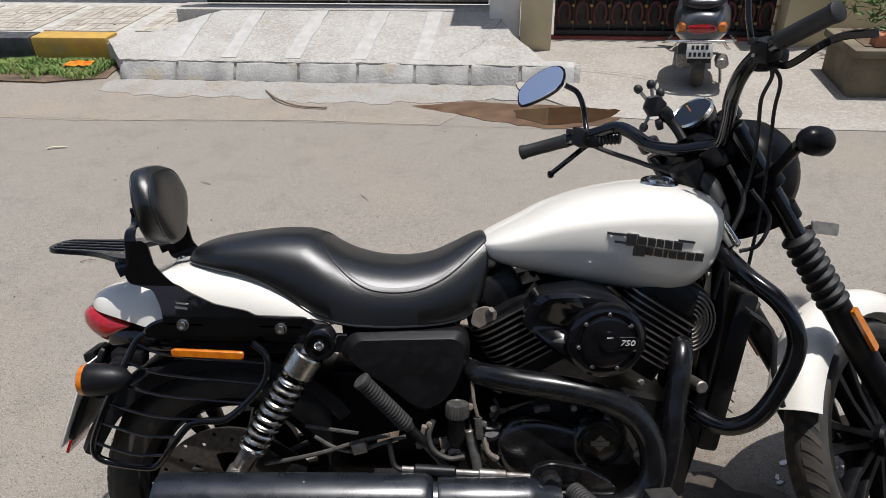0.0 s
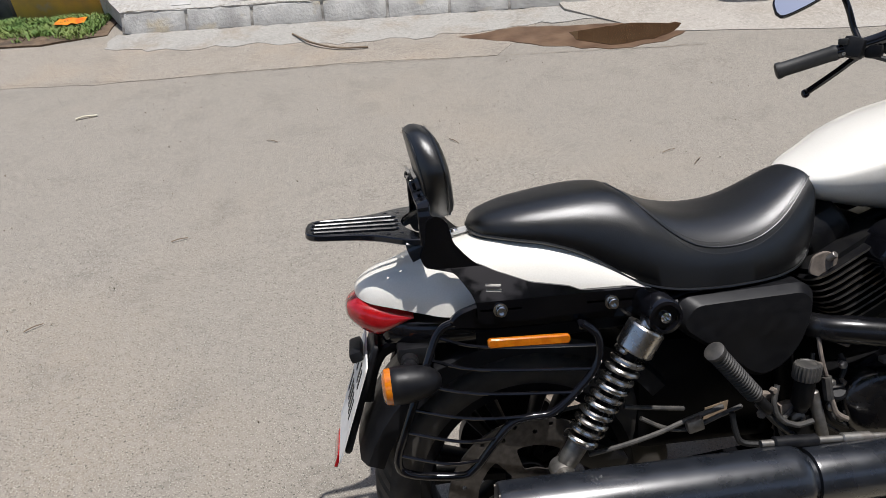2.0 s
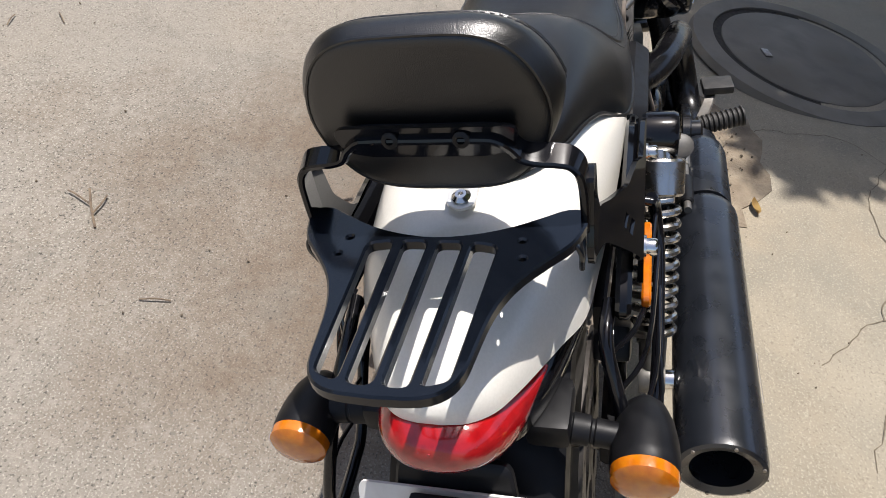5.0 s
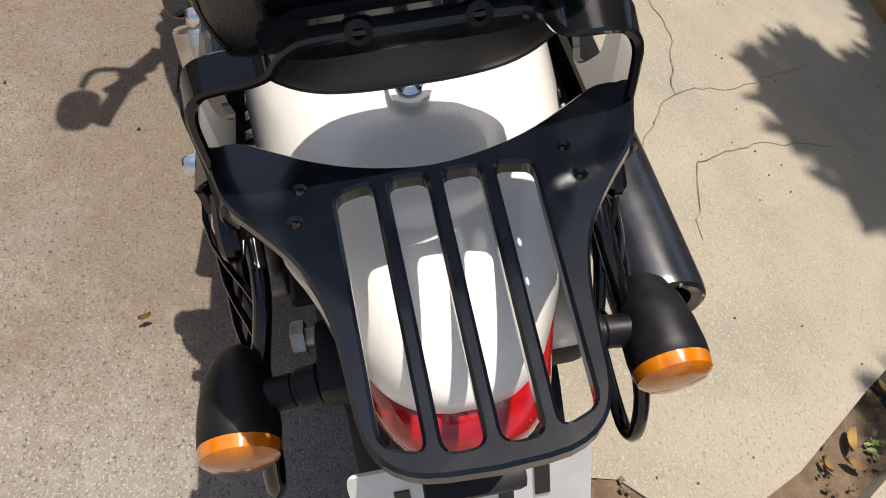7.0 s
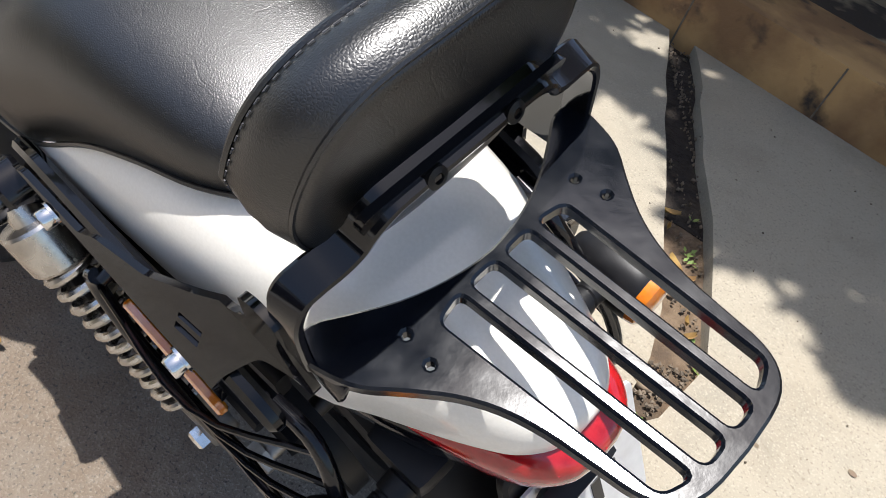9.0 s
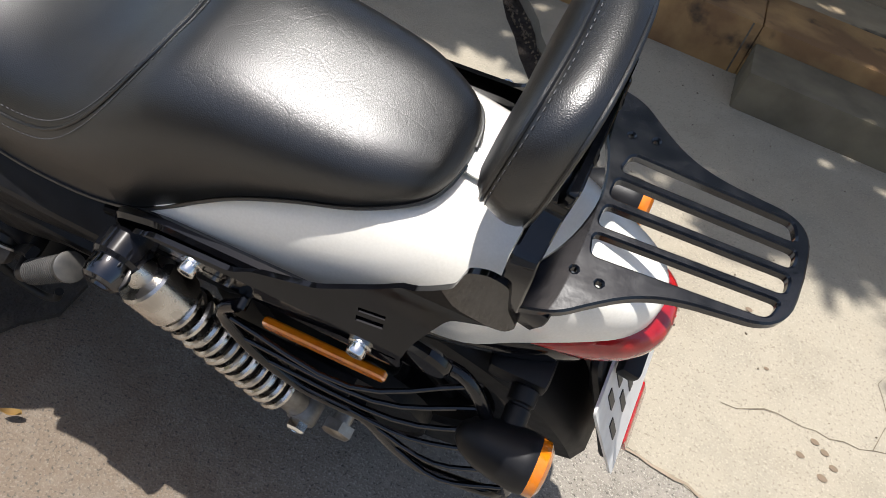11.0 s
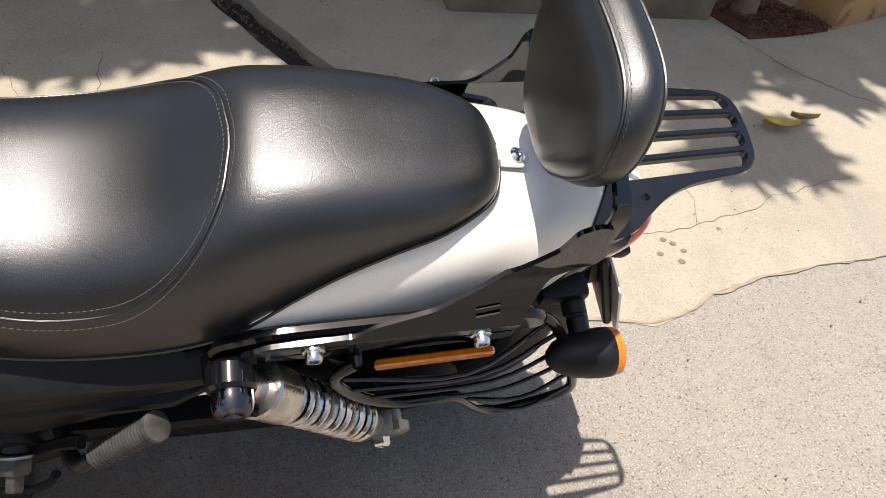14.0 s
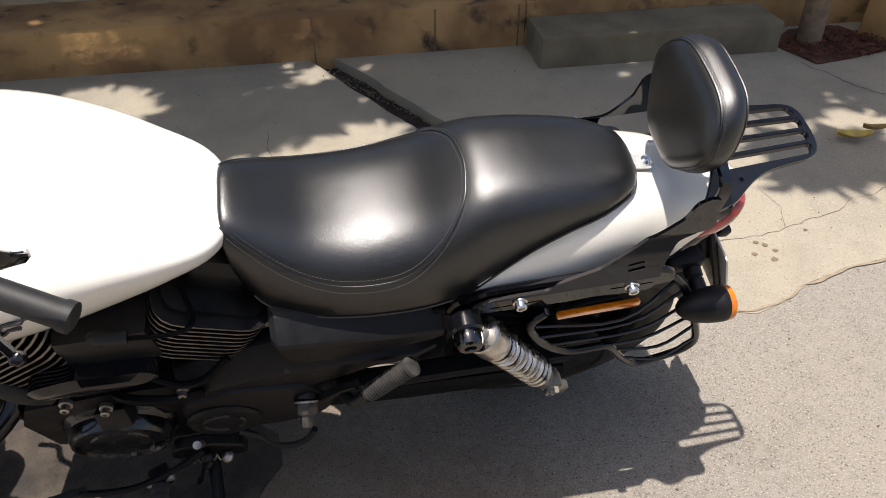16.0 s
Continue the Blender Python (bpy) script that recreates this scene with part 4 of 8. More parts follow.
b = revolve([(0.12, -0.03), (0.155, -0.045), (0.20, -0.042), (0.222, 0.0), (0.20, 0.042), (0.155, 0.045), (0.12, 0.03)], (1.22, 0, 0.222), (0, 1, 0), 40, caps=False)
part("front_wheel", b, M_TYRE, sc)
BODY = [(-0.17, 0.62, 0.50, 0.05), (-0.15, 0.67, 0.44, 0.11), (-0.05, 0.71, 0.40, 0.16), (0.15, 0.73, 0.36, 0.19), (0.35, 0.71, 0.36, 0.18), (0.48, 0.66, 0.34, 0.13)]
part("body", loft([oval(x, 0, w, zb, zt, 24, 2.6) for x, zt, zb, w in lerp_rows(BODY, 3)]), M_SCOOT, sc)
part("seat", loft([oval(x, 0, w, zb, zt, 24, 2.8) for x, zt, zb, w in lerp_rows([(-0.12, 0.76, 0.71, 0.06), (-0.08, 0.79, 0.71, 0.11), (0.1, 0.80, 0.71, 0.13), (0.35, 0.77, 0.69, 0.12), (0.55, 0.75, 0.68, 0.07)], 3)]), M_LEATHER, sc)
part("floorboard", box((0.70, 0, 0.30), (0.5, 0.28, 0.06), 0.02), M_SCOOT, sc)
part("leg_shield", strip([(0.88, 0, 0.32), (0.98, 0, 0.55), (1.05, 0, 0.85), (1.06, 0, 0.98)], 0.36, 0.05, (0, 1, 0)), M_SCOOT, sc)
part("front_fender", strip([(1.02, 0, 0.42), (1.15, 0, 0.47), (1.30, 0, 0.45), (1.42, 0, 0.36)], 0.14, 0.02, (0, 1, 0)), M_SCOOT, sc)
part("handlebar", tube([(0.96, 0.34, 0.98), (1.0, 0.2, 1.0), (1.04, 0, 0.98), (1.0, -0.2, 1.0), (0.96, -0.34, 0.98)], 0.014, 10), M_PLASTIC, sc)
tlm = part("tail_light", loft([oval(x, 0, w, zb, zt, 20, 3) for x, zt, zb, w in ((-0.185, 0.575, 0.535, 0.06), (-0.178, 0.59, 0.52, 0.085), (-0.15, 0.60, 0.51, 0.10))]), M_RED, sc, "red tail light lens")
for sg in (-1, 1):
    part("turn_signal", loft([oval(x, 0, w, zb, zt, 16, 3) for x, zt, zb, w in ((-0.16, 0.585, 0.535, 0.02), (-0.145, 0.60, 0.52, 0.035), (-0.10, 0.60, 0.52, 0.035))]), M_AMBER, sc, "amber turn signal").location = (0, sg * 0.125, 0)
part("bumper", tube([(0.12, 0.20, 0.42), (-0.08, 0.22, 0.44), (-0.19, 0.17, 0.46), (-0.22, 0.0, 0.46), (-0.19, -0.17, 0.46), (-0.08, -0.22, 0.44), (0.12, -0.20, 0.42)], 0.011, 10), M_CHROME, sc, "chrome tubular bumper")
for sg in (-1, 1):
    part("bumper_stay", tube([(-0.20, sg * 0.14, 0.46), (-0.18, sg * 0.17, 0.40), (-0.10, sg * 0.19, 0.36)], 0.009, 8), M_CHROME, sc)
pn = part("number_plate", box((-0.205, 0.0, 0.375), (0.006, 0.17, 0.125), 0.002, (0, 10, 0)), M_PLATEW, sc, "white two-line number plate")
for row, n in ((0.405, 4), (0.347, 5)):
    for k in range(n):
        part("plate_bar", box((-0.2095 - (0.375 - row) * 0.17, (k - (n - 1) / 2) * 0.03, row), (0.002, 0.018, 0.036), 0, (0, 10, 0)), M_PBLACK, pn)
part("mudguard", strip([(0.0, 0, 0.46), (-0.15, 0, 0.43), (-0.20, 0, 0.33), (-0.20, 0, 0.27)], 0.15, 0.01, (0, 1, 0)), M_PLASTIC, sc)
part("muffler", rod((0.10, -0.15, 0.22), (-0.16, -0.15, 0.25), 0.045, 18, 0.01), M_STEEL, sc)
part("engine_case", box((0.12, 0.10, 0.24), (0.36, 0.10, 0.14), 0.03), M_ALU, sc)
part("stand", tube([(0.18, -0.12, 0.25), (0.12, -0.15, 0.12), (0.08, -0.16, 0.0)], 0.01, 8), M_STEEL, sc)
part("grab_rail", tube([(0.05, 0.13, 0.75), (-0.12, 0.12, 0.76), (-0.20, 0.06, 0.77), (-0.20, -0.06, 0.77), (-0.12, -0.12, 0.76), (0.05, -0.13, 0.75)], 0.011, 8), M_PLASTIC, sc)
for sg in (-1, 1):
    mr = part("mirror", tube([(1.0, sg * 0.22, 1.0), (0.98, sg * 0.25, 1.12), (0.96, sg * 0.28, 1.18)], 0.006, 8), M_PLASTIC, sc)

# ---- litter and small growth ----
tw = thing("twig", "small dry forked twig lying on the road", "twig")
part("stem", tube([(0.33, 1.06, 0.006), (0.38, 1.10, 0.012), (0.43, 1.135, 0.008)], 0.003, 6), M_TWIG, tw)
part("fork", tube([(0.385, 1.105, 0.011), (0.40, 1.15, 0.012), (0.405, 1.17, 0.01)], 0.002, 6), M_TWIG, tw)
part("fork", tube([(0.36, 1.085, 0.010), (0.40, 1.085, 0.012), (0.425, 1.09, 0.01)], 0.002, 6), M_TWIG, tw)
st = thing("long_stick", "long thin bent stick on the street by the kerb", "stick")
part("stem", tube([(-0.66, 3.55, 0.012), (-0.55, 3.36, 0.02), (-0.40, 3.24, 0.014), (-0.22, 3.20, 0.012)], 0.006, 6), M_TWIG, st)
tagged(part("straw", tube([(-1.70, 2.68, 0.006), (-1.66, 2.69, 0.012), (-1.60, 2.70, 0.006)], 0.005, 6), mat("pale_straw", (0.6, 0.55, 0.42), 0.8)), "pale dry straw on the asphalt", "straw")
for i, (x, y, a) in enumerate(((0.95, 1.7, 0.3), (0.20, 0.85, 1.9), (-1.0, 1.5, 0.2), (-0.7, 2.2, 2.6), (1.03, 1.6, 0.8), (-1.4, 1.1, 0.5), (0.1, 2.0, 2.2), (-0.1, 1.35, 1.2))):
    d = Vector((math.cos(a), math.sin(a), 0)) * 0.03
    p = Vector((x, y, 0.005))
    tagged(part("dry_stalk", tube([p - d, p + Vector((0, 0, 0.004)), p + d], 0.0018, 5), M_TWIG), "small dry stalk lying on the asphalt", "stalk", "stalks on the road")


def leaf_bm(p, a, L, W, curl, m=None):
    b = bmesh.new()
    rows = []
    for i in range(7):
        f = i / 6
        w = W * math.sin(math.pi * (0.08 + 0.90 * f)) ** 0.8
        rows.append([b.verts.new(p + Matrix.Rotation(a, 3, "Z") @ Vector(((f - 0.5) * 2 * L, s * w, 0.006 + curl * ((f - 0.5) ** 2) * 2 + abs(s) * curl * 0.8))) for s in (-1, -0.5, 0, 0.5, 1)])
    for r, q in zip(rows, rows[1:]):
        skin(b, r, q, False)
    return b


lf = tagged(part("fallen_leaf", leaf_bm(Vector((-1.44, -0.765, 0.058)), 2.95, 0.064, 0.024, 0.022), M_YLEAF), "large curled yellow leaf on the concrete", "leaf", "fallen leaves")
lf = tagged(part("fallen_leaf", leaf_bm(Vector((-1.545, -0.795, 0.064)), 3.0, 0.05, 0.011, 0.02), M_DRYLEAF), "curled brown leaf on the concrete", "leaf", "fallen leaves")
for x, y, a, L in ((0.47, 0.41, 0.4, 0.016), (1.07, -0.44, 0.2, 0.030), (0.12, 0.48, 2.0, 0.010), (-0.28, -0.62, 1.1, 0.02), (-0.048, -0.946, 0.6, 0.024), (-0.148, -0.793, 2.6, 0.028), (-0.194, -0.775, 1.0, 0.022), (-0.190, -0.705, 0.2, 0.015), (-0.07, -0.90, 1.9, 0.014), (-0.255, -0.66, 2.2, 0.013)):
    tagged(part("fallen_leaf", leaf_bm(Vector((x, y, 0.006 if y > -0.1 else soil_top(x, y) + 0.008 if x < 0.25 else apron_top(x, y))), a, L, L * 0.4, 0.012), M_DRYLEAF), "small crumpled dry leaf on the ground", "leaf", "fallen leaves")
M_SPOT = mat("oil_spot", (0.15, 0.115, 0.075), 0.8, 0, (0.17, 0.12, 0.08), 60)
for x, y, r in ((-0.84, -0.32, 0.0095), (-0.862, -0.305, 0.0095), (-0.882, -0.278, 0.0095), (-0.86, -0.243, 0.011), (-0.812, -0.272, 0.0095), (-1.02, -0.35, 0.007), (-0.72, -0.45, 0.006), (-0.66, -0.60, 0.009), (-0.5, -0.5, 0.006)):
    b = bmesh.new()
    b.faces.new([b.verts.new((x + r * (1 + 0.25 * noise.noise(Vector((x * 9, k, 0)))) * math.cos(k * math.pi / 6), y + 0.8 * r * math.sin(k * math.pi / 6), apron_top(x, y) + 0.0018)) for k in range(12)])
    structure("oil_spot", b, M_SPOT, "dark drip spot on the concrete", "stain")
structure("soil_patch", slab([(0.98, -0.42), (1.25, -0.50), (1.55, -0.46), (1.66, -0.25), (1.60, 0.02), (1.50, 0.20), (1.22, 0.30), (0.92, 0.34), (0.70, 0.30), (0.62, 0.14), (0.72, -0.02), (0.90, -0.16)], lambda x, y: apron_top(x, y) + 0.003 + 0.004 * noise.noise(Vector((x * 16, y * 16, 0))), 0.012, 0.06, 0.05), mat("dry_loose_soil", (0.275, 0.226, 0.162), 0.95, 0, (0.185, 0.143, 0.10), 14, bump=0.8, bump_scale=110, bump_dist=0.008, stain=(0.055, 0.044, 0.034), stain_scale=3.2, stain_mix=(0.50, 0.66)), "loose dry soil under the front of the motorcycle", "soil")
# soil sheet painted darker, for motorcycle shade that the sun leaves out here
structure("soil_patch", slab([(1.30, -0.02), (1.34, 0.14), (1.22, 0.29), (0.92, 0.37), (0.68, 0.36), (0.56, 0.22), (0.62, 0.08), (0.74, -0.03), (1.0, -0.07)], lambda x, y: apron_top(x, y) + 0.0075 + 0.003 * noise.noise(Vector((x * 16, y * 16, 0))), 0.012, 0.06, 0.05), mat("shade_dark_soil", (0.075, 0.058, 0.043), 0.9, 0, (0.042, 0.034, 0.027), 16, bump=0.8, bump_scale=110, bump_dist=0.008, stain=(0.02, 0.017, 0.014), stain_scale=9), "soil under the engine, darkened for the motorcycle's shade", "soil")
b = bmesh.new()
bmesh.ops.create_icosphere(b, subdivisions=2, radius=1.0)
for v in b.verts:
    k = 1 + 0.28 * noise.noise(v.co * 1.7 + Vector((3, 1, 8)))
    v.co = Vector((-0.271 + 0.036 * k * v.co.x, -0.452 + 0.026 * k * v.co.y, 0.018 + 0.017 * k * v.co.z))
tagged(part("stone", b, mat("tan_stone", (0.36, 0.27, 0.18), 0.9, 0, (0.27, 0.20, 0.13), 40, bump=0.4, bump_scale=120)), "broken tan stone in the soil beside the slab corner", "stone")
verts, faces = [], []


def pebble(p, r):
    b0 = len(verts)
    q = Euler((rng.uniform(0, 6), rng.uniform(0, 6), rng.uniform(0, 6))).to_matrix()
    for d in ((1, 0, 0), (-1, 0, 0), (0, 1, 0), (0, -1, 0), (0, 0, 0.7), (0, 0, -0.7)):
        verts.append(p + q @ (Vector(d) * r * rng.uniform(0.7, 1.2)))
    for f in ((0, 2, 4), (2, 1, 4), (1, 3, 4), (3, 0, 4), (2, 0, 5), (1, 2, 5), (3, 1, 5), (0, 3, 5)):
        faces.append(tuple(b0 + i for i in f))


for k in range(900):
    x, y = rng.uniform(-2.5, 3.0), rng.uniform(-0.1, 3.2)
    if noise.noise(Vector((x * 1.2, y * 1.2, 4))) < -0.15:
        continue
    r = rng.choice((0.0012, 0.0018, 0.0025, 0.004))
    pebble(Vector((x, y, 0.003 + r * 0.4)), r)
for k in range(420):
    f = rng.random()
    j = min(int(f * (len(channel_w) - 1)), len(channel_w) - 2)
    w0 = Vector((*channel_w[::-1][j], 0)).lerp(Vector((*channel_w[::-1][j + 1], 0)), rng.random())
    e0 = Vector((*channel_e[min(j, len(channel_e) - 1)], 0))
    p = w0.lerp(e0, rng.random())
    pebble(Vector((p.x, p.y, 0.016)), rng.uniform(0.002, 0.008))
for k in range(200):
    a, r = rng.uniform(0, 6.3), rng.uniform(0, 0.3)
    x, y = 1.3 + r * math.cos(a), -0.24 + 0.8 * r * math.sin(a)
    pebble(Vector((x, y, apron_top(x, y) + 0.008)), rng.uniform(0.002, 0.007))
for k in range(160):
    x, y = rng.uniform(-1.6, 1.6), rng.uniform(-1.7, -0.3)
    pebble(Vector((x, y, apron_top(x, y) + 0.002)), rng.uniform(0.0015, 0.004))
me = bpy.data.meshes.new("grit")
me.from_pydata(verts, [], faces)
me.materials.append(mat("grit", (0.20, 0.155, 0.11), 0.95, 0, (0.09, 0.07, 0.05), 30))
tagged(new("grit", me), "scattered grit and small stones", "grit", kind="stuff")
verts, faces = [], []
for wx, wy in ((-0.114, -0.994), (-0.168, -0.876), (-0.178, -0.85), (-0.346, -0.577), (-0.334, -0.364), (-0.30, -0.635)):
    c = Vector((wx + 0.01, wy + 0.008, 0.018))
    for q in range(rng.randint(4, 9)):
        a = rng.uniform(0, 6.3)
        L, W = rng.uniform(0.008, 0.019), rng.uniform(0.003, 0.007)
        d, s = Vector((math.cos(a), math.sin(a), 0.5)), Vector((-math.sin(a), math.cos(a), 0))
        p = c + Vector((rng.uniform(-0.015, 0.015), rng.uniform(-0.015, 0.015), 0))
        b0 = len(verts)
        verts += [p, p + d * L * 0.5 + s * W, p + d * L, p + d * L * 0.5 - s * W]
        faces.append((b0, b0 + 1, b0 + 2, b0 + 3))
me = bpy.data.meshes.new("weeds")
me.from_pydata(verts, [], faces)
me.materials.append(M_GRASS)
tagged(new("weeds", me), "tiny green weeds in the slab gap", "weeds", kind="stuff")
verts, faces = [], []
for k in range(700):
    a, r = rng.uniform(0, 6.3), rng.uniform(0, 1) ** 0.5
    p = Vector((-1.88 + 0.26 * r * math.cos(a), -1.53 + 0.14 * r * math.sin(a), 0.062 + rng.uniform(0, 0.010)))
    L, W = rng.uniform(0.006, 0.016), rng.uniform(0.003, 0.006)
    e = Euler((rng.uniform(-0.7, 0.7), rng.uniform(-0.7, 0.7), rng.uniform(0, 6.3))).to_matrix()
    b0 = len(verts)
    verts += [p + e @ Vector(q) for q in ((-L, 0, 0), (0, W, 0.003), (L, 0, 0), (0, -W, 0.003))]
    faces.append((b0, b0 + 1, b0 + 2, b0 + 3))
me = bpy.data.meshes.new("leaf_litter")
me.from_pydata(verts, [], faces)
me.materials.append(mat("red_brown_leaf", (0.13, 0.04, 0.018), 0.8, 0, (0.065, 0.024, 0.012), 30))
tagged(new("leaf_litter", me), "red-brown dry leaf litter at the tree's foot", "leaf litter", kind="stuff")

# torn paper scraps on the ground by the front wheel
for x, y, a, s in ((1.377, 0.346, 0.3, 0.016), (1.340, 0.297, 1.1, 0.011), (1.338, 0.280, 0.2, 0.011)):
    sc = thing("paper_scrap", "small torn scrap of white paper on the ground", "paper scrap", pose(x, y, 0.004, 0, 0, math.degrees(a)), group="paper scraps")
    part("paper", plate([(-s, -s * 0.35), (-s * 0.2, -s * 0.5), (s, -s * 0.2), (s * 0.8, s * 0.4), (-s * 0.4, s * 0.5)], 0.0012, lambda u, v, w: (u, v, w + 0.004 * (u / s) ** 2)), M_PLATEW, sc)

# ---- the motorcycle: x ahead, y to its left, z up, standing tilted on its side stand ----
BIKE_POSE = Matrix.Scale(1.09, 4) @ pose(0, 0, 0, 0, 3.148, 0) @ pose(0, 0, -0.045) @ pose(0, 0, 0, -20.2, 0, 0)
bike = thing("motorcycle", "pearl white cruiser motorcycle with black seat, leaning on its side stand", "motorcycle", BIKE_POSE)

# wheels
AX_R = Vector((-0.028, 0.0, 0.318))


def wheel(c, radius, width, name, m=None):
    """A cast seven-spoke wheel with tyre; m: a turn for steered parts."""
    def put(bm):
        if m is not None:
            bmesh.ops.transform(bm, matrix=m, verts=bm.verts)
        return bm
    hw = width / 2
    rr = radius - width * 0.62
    rim = revolve([(rr - 0.012, -hw * 0.7), (rr + 0.006, -hw * 0.78), (rr + 0.008, -hw * 0.66), (rr - 0.012, -hw * 0.5), (rr - 0.014, hw * 0.5), (rr + 0.008, hw * 0.66), (rr + 0.006, hw * 0.78), (rr - 0.012, hw * 0.7), (rr - 0.022, hw * 0.4), (rr - 0.022, -hw * 0.4), (rr - 0.012, -hw * 0.7)], c, (0, 1, 0), 48, caps=False)
    rod(c - Vector((0, hw * 0.9, 0)), c + Vector((0, hw * 0.9, 0)), 0.036, 20, 0.006, rim)
    spokes = []
    for k in range(7):
        a = 2 * math.pi * k / 7 + 0.3
        for s in (-0.16, 0.16):
            u0 = Vector((math.cos(a + s * 2), 0, math.sin(a + s * 2)))
            u1 = Vector((math.cos(a + s * 0.9), 0, math.sin(a + s * 0.9)))
            p0, p1 = c + u0 * 0.03, c + u1 * (rr - 0.015)
            d = (p1 - p0).normalized()
            side = d.cross(Vector((0, 1, 0)))
            rings = []
            for q, w, h in ((p0, 0.012, 0.022), ((p0 + p1) / 2, 0.0085, 0.015), (p1, 0.013, 0.02)):
                rings.append([q + side * w + Vector((0, h, 0)) * 0.6, q + side * w * 0.6 + Vector((0, h, 0)), q - side * w * 0.6 + Vector((0, h, 0)), q - side * w + Vector((0, h, 0)) * 0.6,
                              q - side * w - Vector((0, h, 0)) * 0.6, q - side * w * 0.6 - Vector((0, h, 0)), q + side * w * 0.6 - Vector((0, h, 0)), q + side * w - Vector((0, h, 0)) * 0.6])
            spokes.append(loft(rings))
    wh = part(name, put(rim), M_SATIN, bike, "black cast spoked wheel")
    for sp_ in spokes:
        part("spoke", put(sp_), M_SATIN, wh)
    prof = [(rr, -hw * 0.72), (rr + 0.02, -hw * 0.92), (rr + (radius - rr) * 0.55, -hw), (radius - hw * 0.42, -hw * 0.93), (radius - hw * 0.16, -hw * 0.62), (radius - 0.003, -hw * 0.3), (radius, 0),
            (radius - 0.003, hw * 0.3), (radius - hw * 0.16, hw * 0.62), (radius - hw * 0.42, hw * 0.93), (rr + (radius - rr) * 0.55, hw), (rr + 0.02, hw * 0.92), (rr, hw * 0.72), (rr, -hw * 0.72)]
    ty = revolve(prof, c, (0, 1, 0), 72, caps=False)
    tyre = part("tyre", put(ty), M_TYRE, wh, "dusty black rubber tyre with worn tread", sharp=60)
    tr = bmesh.new()
    for k in range(54):
        a = 2 * math.pi * k / 54
        for sg in (-1, 1):
            pts = []
            for j in range(5):
                f = j / 4
                yy = sg * hw * (0.16 + 0.72 * f)
                rad = np.interp(abs(yy), [0, hw * 0.3, hw * 0.62, hw * 0.93], [radius, radius - 0.003, radius - hw * 0.16, radius - hw * 0.42]) + 0.0016
                aa = a + 0.10 * f * f + (0.058 if sg > 0 else 0)
                pts.append((aa, yy, rad))
            lo = [tr.verts.new(c + Vector((math.cos(q) * r, y, math.sin(q) * r))) for q, y, r in pts]
            hi = [tr.verts.new(c + Vector((math.cos(q + 0.062) * r, y, math.sin(q + 0.062) * r))) for q, y, r in pts]
            for i in range(4):
                tr.faces.new((lo[i], lo[i + 1], hi[i + 1], hi[i]))
    part("tread_block", put(tr), M_TREAD, tyre).scale = (1, 1, 1)
    return wh, put


rear_wheel, _ = wheel(AX_R, 0.272, 0.135, "rear_wheel")


def brake_disc(c, r, y, parent, put=lambda b: b):
    o = []
    for k in range(24):
        a = 2 * math.pi * k / 24
        o.append((math.cos(a), math.sin(a)))
    holes = []
    for k in range(14):
        a = 2 * math.pi * k / 14
        for rad, da in ((0.93, 0.0), (0.83, 0.2)):
            q = (math.cos(a + da) * r * rad, math.sin(a + da) * r * rad)
            holes.append([(q[0] + 0.0045 * math.cos(t * math.pi / 3), q[1] + 0.0045 * math.sin(t * math.pi / 3)) for t in range(6)])
    for k in range(5):
        a = 2 * math.pi * k / 5 + 0.2
        pts = [(r * 0.66 * math.cos(a + d), r * 0.66 * math.sin(a + d)) for d in (-0.42, -0.2, 0, 0.2, 0.42)] + [(r * 0.36 * math.cos(a + d), r * 0.36 * math.sin(a + d)) for d in (0.42, 0, -0.42)]
        holes.append(round_poly(pts, 0.006, 2))
    outer = [(r * math.cos(2 * math.pi * k / 60), r * math.sin(2 * math.pi * k / 60)) for k in range(60)]
    bm = plate(outer, 0.005, lambda u, v, w: (c.x + u, y + w, c.z + v), holes)
    return part("brake_disc", put(bm), M_DISC, parent, "drilled steel brake disc")


brake_disc(AX_R, 0.15, -0.092, rear_wheel)
part("axle", rod(AX_R + Vector((0, -0.15, 0)), AX_R + Vector((0, 0.15, 0)), 0.013), M_STEEL, rear_wheel)
part("axle_nut", revolve([(0.022, 0), (0.022, 0.014), (0.017, 0.017)], AX_R + Vector((0, 0.150, 0)), (0, 1, 0), 6), M_STEEL, rear_wheel)
# belt and pulley on the left
part("belt_pulley", revolve([(0.045, 0.0), (0.10, 0.004), (0.104, 0.0), (0.104, 0.024), (0.10, 0.02), (0.045, 0.024)], AX_R + Vector((0, 0.088, 0)), (0, 1, 0), 40), M_ENGINE, rear_wheel)
for sgn, name in ((-1, "swingarm"), (1, "swingarm")):
    y = 0.118 * sgn
    b = strip([(0.46, y * 0.9, 0.36), (0.28, y, 0.35), (0.1, y, 0.33), (-0.045, y, 0.31)], 0.052, 0.03, (0, 0, 1))
    part(name, b, M_SATIN, bike)
part("belt_guard", strip([(0.46, 0.118, 0.437), (0.3, 0.125, 0.43), (0.12, 0.128, 0.43), (-0.04, 0.128, 0.415)], 0.036, 0.02, (0, 1, 0)), M_PLASTIC, bike)
part("brake_caliper", box((0.075, -0.115, 0.405), (0.09, 0.05, 0.05), 0.01, (0, 35, 0)), M_ENGINE, bike)

